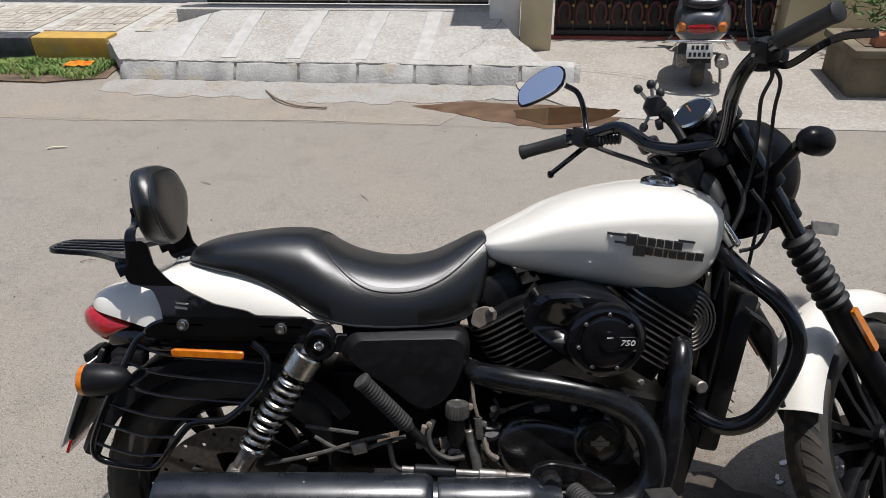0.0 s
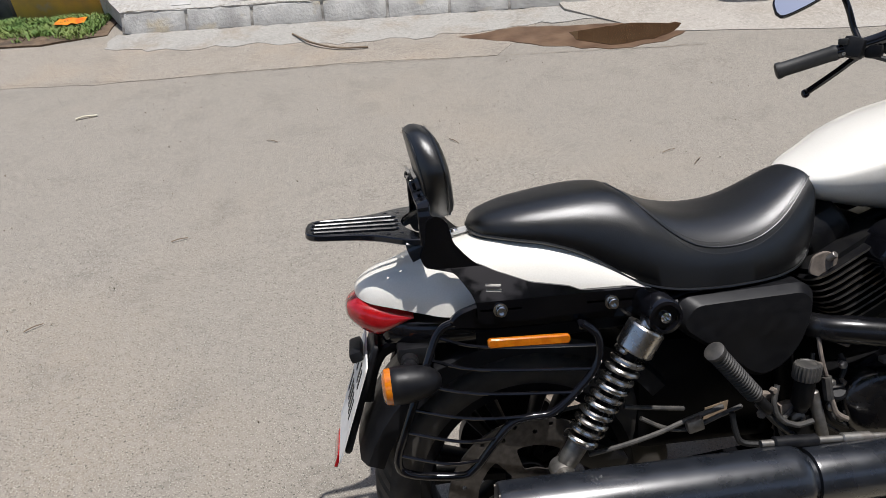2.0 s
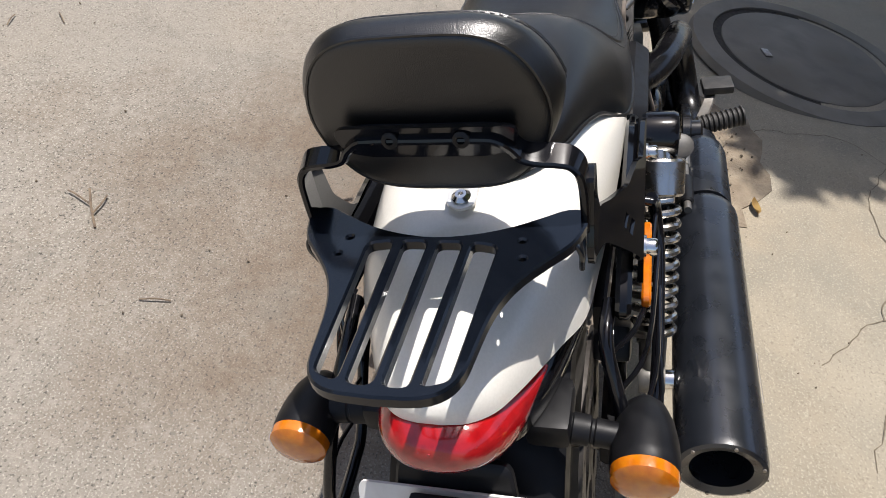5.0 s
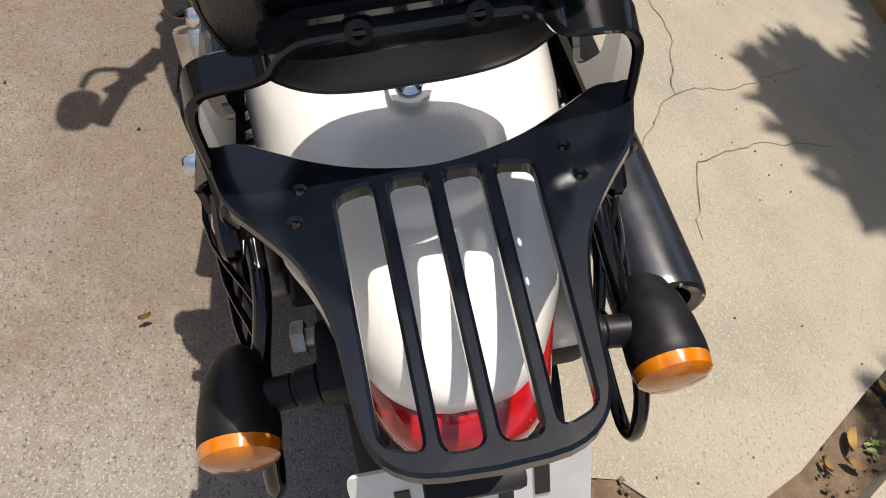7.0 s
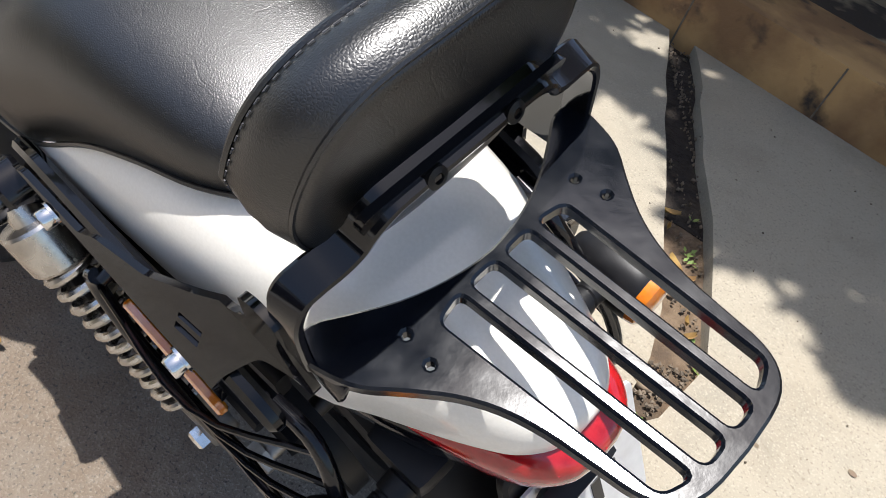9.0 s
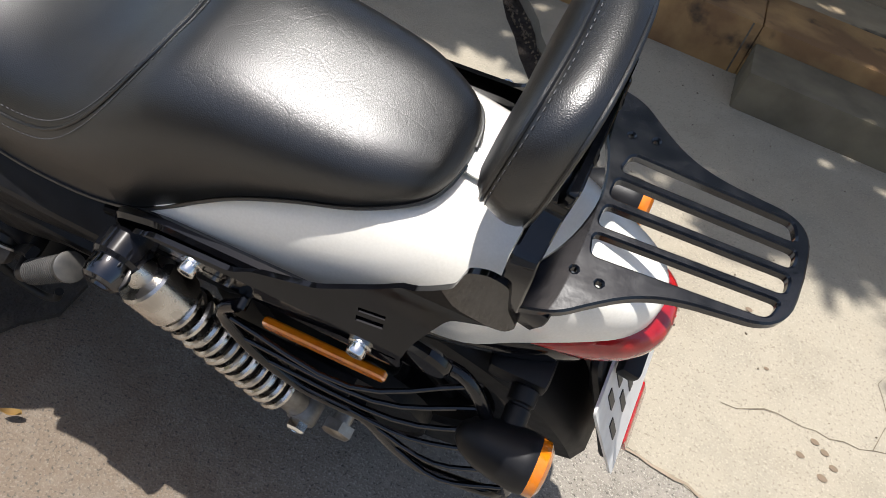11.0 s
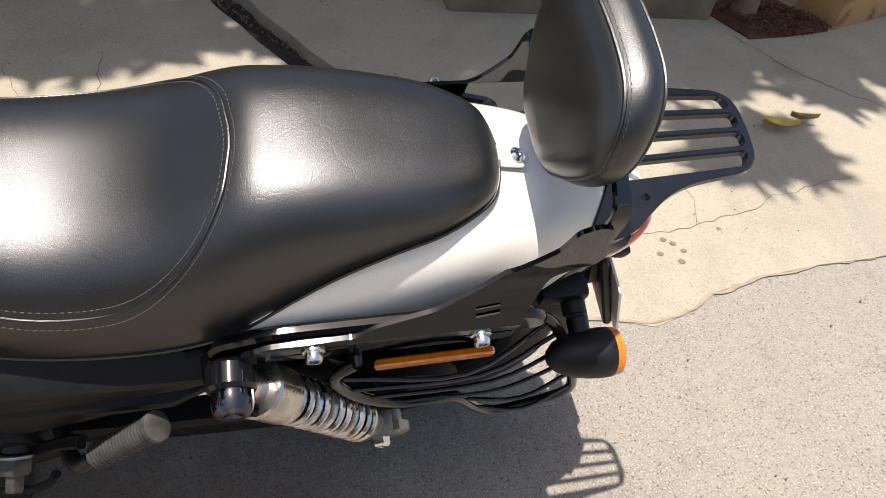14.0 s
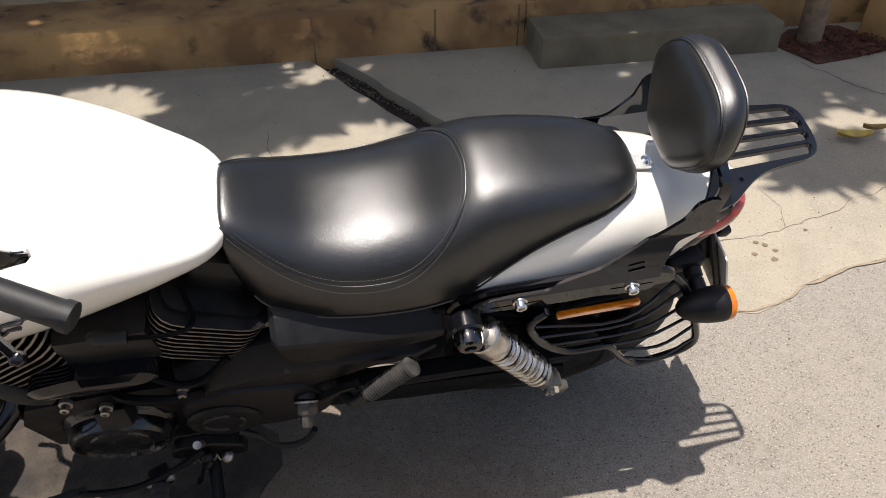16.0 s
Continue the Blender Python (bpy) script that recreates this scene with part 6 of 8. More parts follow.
prof = [(0.0, 0.958), (0.040, 0.9565), (0.064, 0.949), (0.082, 0.933), (0.094, 0.909), (0.099, 0.884), (0.095, 0.860), (0.085, 0.839), (0.071, 0.823), (0.052, 0.814), (0.025, 0.811)]
prof = prof + [(0.0, 0.811)] + [(-y, z) for y, z in reversed(prof[1:])]
prof = [(p.x, p.y) for p in smooth_path([(y, z, 0) for y, z in prof] + [(0.0, 0.958, 0)], 3)[:-1]]
PC = 0.88


def pad_ring(depth, scale):
    # depth 0 is the back, 1 the front
    out = []
    for y, z in prof:
        yy, zz = y * scale, PC + (z - PC) * scale
        low = min(1.0, max(0.0, (PC + 0.02 - zz) / 0.085))
        yy *= 1 - 0.40 * low * min(1.0, depth)
        zz -= 0.010 * depth * depth * max(0.0, (zz - PC) / 0.078)
        x0 = -0.200 + (zz - PC) * -0.20 + 0.006 * (abs(yy) / 0.1) ** 2
        thick = 0.047
        out.append((x0 + 0.006 + thick * depth, yy, zz))
    return out


pad = loft([pad_ring(0.02, 0.02), pad_ring(0.0, 0.5), pad_ring(0.0, 0.80), pad_ring(0.012, 0.862), pad_ring(0.05, 0.892), pad_ring(0.08, 0.902), pad_ring(0.18, 0.945), pad_ring(0.32, 0.983), pad_ring(0.48, 1.0), pad_ring(0.68, 0.992), pad_ring(0.84, 0.962), pad_ring(0.95, 0.90), pad_ring(1.03, 0.78), pad_ring(1.08, 0.5), pad_ring(1.09, 0.02)])
pad = part("backrest_pad", pad, M_LEATHER, bike, "black leather backrest pad with stitched edge", sharp=75)
for dep, sc, r in ((0.80, 0.978, 0.0018), (0.062, 0.899, 0.0015)):
    part("pad_piping", tube([Vector(p) for p in pad_ring(dep, sc)], r, 6, 0, closed=True), M_LEATHER, pad)
for dep, sc in ((0.715, 0.9935),):
    ring = [Vector(p) for p in pad_ring(dep, sc)]
    ring = [p for p in smooth_path(ring + [ring[0]], 4)]
    st = bmesh.new()
    acc = 0
    for a, b in zip(ring, ring[1:]):
        acc += (b - a).length
        if acc > 0.0048:
            acc = 0
            m, dd = (a + b) / 2, (b - a).normalized() * 0.0015
            tube([m - dd, m + dd], 0.00045, 5, 0, bm=st)
    part("stitching", st, M_STITCH, pad, "grey thread stitching")
part("seat_tongue", plate(round_poly([(-0.142, -0.013), (-0.122, -0.013), (-0.09, -0.013), (-0.09, 0.013), (-0.122, 0.013), (-0.142, 0.013), (-0.149, 0.0)], 0.006), 0.0025, lambda u, v, w: (u, v, 0.7715 + (u + 0.15) * 0.22 + w)), M_ZINC, bike, "bright zinc-plated seat tongue")
part("seat_screw", revolve([(0.0085, 0.0), (0.0085, 0.003), (0.005, 0.006), (0.0025, 0.006), (0.002, 0.004), (0.0005, 0.004)], (-0.1345, 0, 0.7765), (-0.25, 0, 1), 16), M_CHROME, bike)

# rear turn signals
for sg in (-1, 1):
    c = Vector((-0.258, sg * 0.156, 0.587))
    ts = part("turn_signal", revolve([(0.001, 0.076), (0.009, 0.074), (0.018, 0.065), (0.025, 0.048), (0.0285, 0.028), (0.0295, 0.010), (0.029, 0.0), (0.0275, -0.002)], c, (1, 0, 0.05), 28), M_PLASTIC, bike, "black bullet turn signal with amber lens")
    part("lens", revolve([(0.0285, 0.004), (0.0285, -0.004), (0.0275, -0.010), (0.022, -0.014), (0.010, -0.0155), (0.001, -0.016)], c, (1, 0, 0.05), 28), M_AMBER, ts, "amber lens")
    s0, s1 = c + Vector((0.03, -sg * 0.022, 0.006)), Vector((-0.225, sg * 0.06, 0.602))
    L = (s1 - s0).length
    part("signal_stalk", revolve([(0.0125, 0.0), (0.0125, L * 0.26), (0.0112, L * 0.28), (0.0112, L * 0.31), (0.0138, L * 0.33), (0.0142, L * 0.52), (0.0128, L * 0.54), (0.0128, L * 0.57), (0.0155, L * 0.59), (0.0165, L * 0.98), (0.014, L)], s0, s1 - s0, 22), M_PLASTIC, ts, sharp=30)
    part("stalk_base", box((-0.215, sg * 0.075, 0.603), (0.06, 0.04, 0.03), 0.008), M_PLASTIC, ts)

# number plate
pm = Matrix.Translation((-0.323, 0.0, 0.502)) @ Matrix(((0, 0.33, -0.944, 0), (-1, 0, 0, 0), (0, 0.944, 0.33, 0), (0, 0, 0, 1)))


def on_plate(u, v, w):
    return pm @ Vector((u, v * 1.28, w))


np_ = part("number_plate", plate(round_poly([(-0.086, -0.070), (0.086, -0.070), (0.086, 0.070), (-0.086, 0.070)], 0.008), 0.003, on_plate), M_PLATEW, bike, "white two-line number plate with black characters")
xs = -0.056
for w in (0.011, 0.010, None, 0.011, 0.011):
    if w is None:
        xs += 0.020
        continue
    part("plate_bar", plate([(xs, 0.026), (xs + w, 0.026), (xs + w, 0.052), (xs, 0.052)], 0.0014, lambda u, v, z: on_plate(u, v, z + 0.0028), bevel=0.0), M_PBLACK, np_)
    xs += w + 0.016
xs = -0.066
for w in (0.011, None, 0.011, 0.011, 0.011, 0.006):
    if w is None:
        xs += 0.008
        continue
    part("plate_bar", plate([(xs, -0.020), (xs + w, -0.020), (xs + w, 0.010), (xs, 0.010)], 0.0014, lambda u, v, z: on_plate(u, v, z + 0.0028)), M_PBLACK, np_)
    xs += w + 0.015
part("plate_holder", plate(round_poly([(-0.076, -0.060), (0.076, -0.060), (0.050, 0.09), (-0.050, 0.09)], 0.01), 0.012, lambda u, v, w: on_plate(u, v, w - 0.0145), bevel=0.003), M_PLASTIC, bike, "black number plate holder")
part("plate_lamp", box((-0.312, 0, 0.583), (0.022, 0.07, 0.020), 0.006, (0, -15, 0)), M_PLASTIC, bike, "black plate light housing")
part("plate_arm", strip([(-0.24, 0, 0.60), (-0.27, 0, 0.585), (-0.288, 0, 0.55), (-0.300, 0, 0.50)], 0.07, 0.02, (0, 1, 0)), M_PLASTIC, bike)
part("rear_reflector", plate(round_poly([(-0.042, -0.098), (0.042, -0.098), (0.042, -0.074), (-0.042, -0.074)], 0.004), 0.006, lambda u, v, w: on_plate(u, v, w - 0.002), bevel=0.001), M_RED, np_, "red reflector")

# side covers
for sg in (-1, 1):
    pl = [(0.183, 0.640), (0.205, 0.676), (0.30, 0.680), (0.405, 0.684), (0.424, 0.668), (0.424, 0.630), (0.408, 0.575), (0.385, 0.540), (0.350, 0.520), (0.320, 0.532), (0.27, 0.575), (0.21, 0.615)]
    if sg > 0:
        pl = [(0.183, 0.628), (0.205, 0.676), (0.30, 0.682), (0.405, 0.690), (0.424, 0.668), (0.418, 0.63), (0.400, 0.598), (0.36, 0.592), (0.27, 0.594), (0.20, 0.600)]
    pl = round_poly(pl, 0.016, 4)
    cx = sum(p[0] for p in pl) / len(pl)
    cz = sum(p[1] for p in pl) / len(pl)
    if sg < 0:
        rings = []
        for y, inset in ((0.09, 0.0), (0.134, 0.0), (0.149, 0.013), (0.152, 0.017), (0.153, 0.06), (0.153, 0.10)):
            k = 1 - inset / 0.115
            rings.append([(cx + (x - cx) * (1 - inset / 0.14), -(y - 0.08 * max(0, 0.6 - z)), cz + (z - cz) * k) for x, z in pl])
        part("side_cover", loft(rings), M_PLASTIC, bike, "matt black plastic side cover with a bevelled rim", sharp=18)
    else:
        rings = []
        for x, zt, zc, zb in ((0.426, 0.700, 0.682, 0.655), (0.418, 0.702, 0.678, 0.628), (0.398, 0.700, 0.672, 0.600), (0.330, 0.692, 0.662, 0.594), (0.260, 0.684, 0.652, 0.600), (0.205, 0.678, 0.646, 0.610), (0.186, 0.674, 0.644, 0.618), (0.180, 0.668, 0.642, 0.624)):
            e = 0.012 if x in (0.426, 0.180) else 0.0
            rings.append([(x, 0.085, zt), (x, 0.112 - e, zt), (x, 0.120 - e, zt - 0.003), (x, 0.152 - e, zc + 0.003), (x, 0.155 - e, zc - 0.003), (x, 0.150 - e, zb + 0.004), (x, 0.146 - e, zb), (x, 0.085, zb)])
        part("side_cover", loft(rings), M_PLASTIC, bike, "matt black plastic side cover with a sharp crease", sharp=22)

# frame
for sg in (-1, 1):
    part("frame_tube", tube([(0.19, sg * 0.11, 0.668), (0.30, sg * 0.10, 0.685), (0.42, sg * 0.066, 0.715), (0.6, sg * 0.04, 0.76), (0.85, sg * 0.03, 0.88)], 0.013, 12), M_COWL, bike)
    part("frame_tube", tube([(0.90, sg * 0.045, 0.86), (0.905, sg * 0.07, 0.74), (0.882, sg * 0.085, 0.58), (0.862, sg * 0.088, 0.42), (0.82, sg * 0.085, 0.30), (0.72, sg * 0.085, 0.262), (0.50, sg * 0.085, 0.262), (0.44, sg * 0.085, 0.30), (0.425, sg * 0.085, 0.45), (0.40, sg * 0.09, 0.60), (0.38, sg * 0.095, 0.69)], 0.017, 12), M_COWL, bike)
    part("frame_rail", strip([(0.20, sg * 0.128, 0.655), (0.10, sg * 0.120, 0.650), (-0.02, sg * 0.116, 0.640), (-0.12, sg * 0.112, 0.628)], 0.035, 0.012, (0, 0, 1)), M_SATIN, bike)
part("steering_head", tube([(0.84, 0, 0.985), (0.873, 0, 0.93), (0.915, 0, 0.87)], 0.032, 16), M_SATIN, bike)
rad = part("radiator", box((0.935, 0, 0.585), (0.045, 0.16, 0.33), 0.012, (0, 9, 0)), M_ENGINE, bike, "black radiator")
for k in range(24):
    part("radiator_fin", box((0.957 + 0.0 * k, 0, 0.455 + k * 0.0115), (0.004, 0.14, 0.002), 0, (0, 9, 0)), M_STEEL, rad) if k % 2 == 0 else None

# engine
eng = part("engine", loft([[Vector((x, y * w, z)) for x, z, w in ((0.455, 0.34, 0.9), (0.47, 0.50, 1.0), (0.56, 0.565, 1.0), (0.70, 0.57, 1.0), (0.82, 0.545, 0.95), (0.858, 0.47, 0.9), (0.85, 0.36, 0.9), (0.78, 0.285, 0.85), (0.55, 0.275, 0.85))] for y in (-0.142, -0.136, -0.10, 0.10, 0.13, 0.137)]), M_ENGINE, bike, "black V-twin engine", sharp=30)


def cylinder(base, axis, count, sx, sy, name, top=1.0):
    ax = Vector(axis).normalized()
    ux = Vector((ax.z, 0, -ax.x))
    cyl = part(name, loft([[Vector(base) + ux * a * 0.85 * sx + Vector((0, b * 0.85 * sy, 0)) + ax * h for a, b in round_poly([(-1, -1), (1, -1), (1, 1), (-1, 1)], 0.35, 4)] for h in (-0.13, 0.012)]), M_ENGINE, eng)
    fin_pl = round_poly([(-sx, -sy), (sx, -sy), (sx, sy), (-sx, sy)], 0.045, 5)
    for k in range(count):
        b0 = Vector(base) - ax * (k * 0.0122)
        f = 1.0 - 0.035 * max(0, k - 4)
        bm = plate([(u * f, v) for u, v in fin_pl], 0.0038, lambda u, v, w: b0 + ux * u + Vector((0, v, 0)) + ax * w)
        for fc in bm.faces:
            if abs(fc.normal.dot(ax)) < 0.5:
                fc.material_index = 1
        part("cooling_fin", bm, [M_ENGINE, M_FIN], eng, "black cooling fin with bright machined edge" if k == 0 else "")
    head = loft([[Vector(base) + ux * a * sx * s * top + Vector((0, b * sy * s * top, 0)) + ax * h for a, b in round_poly([(-1, -1), (1, -1), (1, 1), (-1, 1)], 0.4, 4)] for h, s in ((0.012, 0.9), (0.03, 0.92), (0.05, 0.9), (0.066, 0.8), (0.072, 0.6))])
    part("cylinder_head", head, M_ENGINE, eng)


cylinder((0.497, 0, 0.712), (-0.5, 0, 0.866), 9, 0.082, 0.128, "rear_cylinder", 0.62)
part("engine_bracket", plate(round_poly([(0.424, 0.690), (0.430, 0.718), (0.452, 0.726), (0.474, 0.716), (0.470, 0.690), (0.448, 0.680)], 0.008), 0.006, lambda u, v, w: (u, -0.112 - w, v), bevel=0.001), M_DUSTY, eng, "dusty grey engine bracket")
part("bracket_stud", rod((0.456, -0.116, 0.712), (0.462, -0.126, 0.722), 0.006, 10, 0.001), M_STEEL, eng)
cylinder((0.790, 0, 0.722), (0.5, 0, 0.866), 9, 0.082, 0.128, "front_cylinder")
# rounded cooling ribs on the front of the front cylinder
for k in range(6):
    r = 0.016 + 0.0085 * k
    arc = [(0.832 + r * math.cos(radians(d)) * 0.8, -0.122 - 0.001 * (5 - k), 0.705 + r * math.sin(radians(d))) for d in range(-75, 80, 15)]
    part("cooling_rib", tube(arc, 0.0019, 6, 0), M_FIN, eng)

# air cleaner
acp = round_poly([(0.508, 0.712), (0.524, 0.742), (0.541, 0.764), (0.573, 0.772), (0.617, 0.777), (0.672, 0.768), (0.715, 0.737), (0.732, 0.702), (0.730, 0.668), (0.706, 0.630), (0.664, 0.617), (0.627, 0.625), (0.590, 0.650), (0.563, 0.667), (0.532, 0.688)], 0.018, 4)
cx, cz = 0.64, 0.697
rings = []
for y, s in ((0.10, 0.97), (0.160, 0.99), (0.176, 1.0), (0.190, 0.985), (0.203, 0.90), (0.207, 0.80), (0.206, 0.5), (0.206, 0.05)):
    rings.append([(cx + (x - cx) * s, -(y - 0.32 * max(0.0, y - 0.15) * max(0.0, 0.60 - x) / 0.045), cz + (z - cz) * s) for x, z in acp])
ac = part("air_cleaner_cover", loft(rings), M_GLOSS, eng, "gloss black air cleaner cover", sharp=24)
ACC = Vector((0.652, -0.203, 0.694))
part("round_cover", revolve([(0.066, -0.03), (0.068, 0.004), (0.066, 0.012), (0.060, 0.016), (0.054, 0.017), (0.052, 0.014), (0.047, 0.014), (0.045, 0.019), (0.040, 0.0205), (0.001, 0.0205)], ACC, (0, -1, 0), 48), M_GLOSS, ac, "round gloss black cover with chrome screws")
for k in range(7):
    a = 2 * math.pi * (k + 0.5) / 7 + 0.2
    part("screw", revolve([(0.0042, 0.012), (0.0042, 0.0185), (0.003, 0.0200), (0.0005, 0.0200)], ACC + Vector((math.cos(a) * 0.0495, 0, math.sin(a) * 0.0495)), (0, -1, 0), 10), M_CHROME, ac)
part("cover_ring", revolve([(0.016, 0.020), (0.018, 0.0235), (0.014, 0.0245), (0.010, 0.0235), (0.009, 0.0205)], ACC + Vector((0.004, 0, 0.003)), (0, -1, 0), 24), M_GLOSS, ac)
part("number_bar", plate(round_poly([(-0.014, 0.010), (0.052, 0.013), (0.054, -0.010), (-0.012, -0.011)], 0.008, 4), 0.004, lambda u, v, w: (ACC.x + u, ACC.y - 0.0195 - w, ACC.z + v), bevel=0.0008), M_GLOSS, ac)


def writing(text, size, m, material, parent, name, depth=0.001, shear=0.0, width=1.0):
    cu = bpy.data.curves.new(name, "FONT")
    cu.body, cu.size, cu.extrude, cu.align_x, cu.align_y, cu.shear = text, size, depth, "CENTER", "CENTER", shear
    tmp = bpy.data.objects.new(name, cu)
    scene.collection.objects.link(tmp)
    bpy.context.view_layer.update()
    me = bpy.data.meshes.new_from_object(tmp.evaluated_get(bpy.context.evaluated_depsgraph_get()))
    bpy.data.objects.remove(tmp)
    bpy.data.curves.remove(cu)
    me.transform(m @ Matrix.Diagonal((width, 1, 1, 1)))
    me.materials.clear()
    me.materials.append(material)
    ob = new(name, me)
    ob.parent = parent
    return ob


face_right = Matrix(((1, 0, 0, 0), (0, 0, -1, 0), (0, 1, 0, 0), (0, 0, 0, 1)))
writing("750", 0.0135, Matrix.Translation(ACC + Vector((0.033, -0.0240, 0.0015))) @ face_right, M_LETTER, ac, "lettering", 0.0012, 0.2, 1.25)

# right-hand engine covers
ccp = round_poly([(0.473, 0.474), (0.483, 0.506), (0.506, 0.528), (0.544, 0.536), (0.588, 0.528), (0.640, 0.512), (0.668, 0.50), (0.672, 0.44), (0.630, 0.424), (0.581, 0.408), (0.531, 0.398), (0.489, 0.424)], 0.024, 5)
part("clutch_cover", loft([[(0.556 + (x - 0.556) * s, -y, 0.467 + (z - 0.467) * s) for x, z in ccp] for y, s in ((0.10, 1.0), (0.155, 1.0), (0.164, 0.975), (0.171, 0.90), (0.176, 0.76), (0.178, 0.55), (0.178, 0.05))]), M_GLOSS2, eng, "satin black clutch cover", sharp=50)
part("cover_gasket", plate(round_poly([(0.640, 0.545), (0.686, 0.542), (0.719, 0.524), (0.742, 0.480), (0.731, 0.439), (0.707, 0.414), (0.660, 0.420)], 0.014, 4), 0.012, lambda u, v, w: (u, -0.150 - w, v), bevel=0.002), M_DISC, eng, "grey machined cover joint")
TC = Vector((0.664, -0.160, 0.488))
dc = part("timer_cover", revolve([(0.056, -0.05), (0.056, 0.002), (0.0535, 0.010), (0.046, 0.021), (0.044, 0.0235), (0.038, 0.0245), (0.036, 0.020), (0.034, 0.020), (0.032, 0.0215), (0.001, 0.022)], TC, (0, -1, 0), 48), M_GLOSS2, eng, "round black cover with polished bevel", sharp=25)
for pts in ([(-0.017, 0.0045), (0.017, 0.0045), (0.017, -0.0045), (-0.017, -0.0045)], [(-0.010, 0.006), (0.010, 0.006), (0.0, 0.0165)], [(-0.010, -0.006), (0.010, -0.006), (0.0, -0.0165)]):
    part("emblem", plate(pts, 0.0015, lambda u, v, w: (TC.x + u, TC.y - 0.0218 - w, TC.z + v)), M_STEEL, dc, "small plain metal emblem")
part("case_joint", box((0.69, -0.145, 0.395), (0.24, 0.035, 0.12), 0.02), M_ENGINE, eng)
part("oil_filler", revolve([(0.019, 0), (0.021, 0.004), (0.021, 0.014), (0.017, 0.018), (0.004, 0.018)], (0.468, -0.142, 0.486), (-0.1, -0.6, 0.75), 18), M_PLASTIC, eng)
part("filler_grip", box((0.466, -0.153, 0.500), (0.030, 0.008, 0.012), 0.003, (35, 0, 0)), M_HOSE, eng)

# exhaust
EX_A = [(0.415, -0.10, 0.606), (0.440, -0.142, 0.605), (0.480, -0.165, 0.605), (0.526, -0.18, 0.602), (0.575, -0.19, 0.599), (0.644, -0.20, 0.588), (0.705, -0.205, 0.562), (0.742, -0.21, 0.516), (0.752, -0.22, 0.463), (0.738, -0.228, 0.420), (0.70, -0.236, 0.395), (0.64, -0.24, 0.39), (0.56, -0.243, 0.395)]
part("exhaust_pipe", tube(EX_A, 0.024, 18, 6, radii=[0.018, 0.0215, 0.0235, 0.0235, 0.0235, 0.023, 0.0235, 0.0235, 0.0235, 0.024, 0.025, 0.026, 0.028]), M_PIPE, bike, "satin black exhaust header")
EX_B = [(0.815, -0.09, 0.66), (0.816, -0.13, 0.655), (0.808, -0.155, 0.625), (0.802, -0.165, 0.575), (0.796, -0.178, 0.520), (0.786, -0.188, 0.44), (0.768, -0.20, 0.39), (0.735, -0.215, 0.365), (0.68, -0.23, 0.37)]
part("exhaust_pipe", tube(EX_B, 0.0215, 18, 6), M_PIPE, bike)
MUF = Vector((-0.116, -0.240, 0.398))
MUD = Vector((0.478, -0.003, 0.006)).normalized()
muf = part("muffler", revolve([(0.034, 0.07), (0.034, 0.004), (0.044, 0.0), (0.049, 0.002), (0.0498, 0.006), (0.0505, 0.012), (0.0505, 0.450), (0.0495, 0.462), (0.046, 0.472), (0.040, 0.476)], MUF, MUD, 44), M_MUFFLER, bike, "satin black slip-on muffler")
part("muffler_core", revolve([(0.033, 0.068), (0.001, 0.069)], MUF, MUD, 24, caps=False), M_PBLACK, muf)
part("muffler_joint", revolve([(0.036, 0.474), (0.036, 0.484), (0.0425, 0.485), (0.0435, 0.490), (0.0435, 0.64), (0.041, 0.655), (0.034, 0.668), (0.030, 0.70)], MUF, MUD, 40), M_MUFFLER, muf)
for k in range(6):
    a = 2 * math.pi * k / 6
    x, y, z = axes_of(MUD)
    part("end_cap_rivet", revolve([(0.0022, 0.0015), (0.0022, -0.0012), (0.0005, -0.0016)], MUF + 0.0445 * (math.cos(a) * x + math.sin(a) * y), MUD, 8), M_STEEL, muf)
# maker's script, as a plain thin bar
part("script_mark", plate([(-0.04, -0.0012), (0.04, -0.0012), (0.04, 0.0012), (-0.04, 0.0012)], 0.0008, lambda u, v, w: (0.02 + u, MUF.y - 0.0522 + v * 0.4 - w, MUF.z + 0.008 + v)), M_STEEL, muf)

# footpegs, brake linkage, hoses on the right
def peg(a, b, r, parent_name, ribs=9):
    a, b = Vector(a), Vector(b)
    L = (b - a).length
    prof = [(r * 0.6, 0.0)]
    for k in range(ribs):
        h = L * (0.08 + 0.86 * k / ribs)
        d = L * 0.86 / ribs
        prof += [(r * 0.82, h), (r, h + d * 0.25), (r, h + d * 0.65), (r * 0.82, h + d * 0.9)]
    prof += [(r * 1.05, L * 0.955), (r * 1.05, L * 0.985), (r * 0.8, L)]
    return part(parent_name, revolve(prof, a, b - a, 20), M_PEG, bike, "worn ribbed rubber footpeg")


for sg in (-1, 1):
    y = sg * 0.172
    top = Vector((0.232, sg * 0.195, 0.607)) if sg < 0 else Vector((0.240, 0.180, 0.596))
    low = Vector((0.318, sg * 0.175, 0.510)) if sg < 0 else Vector((0.314, 0.190, 0.536))
    p = peg(low, top, 0.0150, "passenger_footpeg", 17)
    part("peg_end", revolve([(0.0158, 0.0), (0.0165, 0.002), (0.0165, 0.006), (0.013, 0.008), (0.001, 0.008)], top - (top - low).normalized() * 0.002, top - low, 20), M_HOSE, p)
    part("peg_clevis", tube([low + (low - top) * 0.02, low + (low - top) * 0.25, low + (low - top) * 0.45 + Vector((0, -sg * 0.02, 0)), low + (low - top) * 0.65 + Vector((0, -sg * 0.06, 0))], 0.009, 10), M_ENGINE, p)
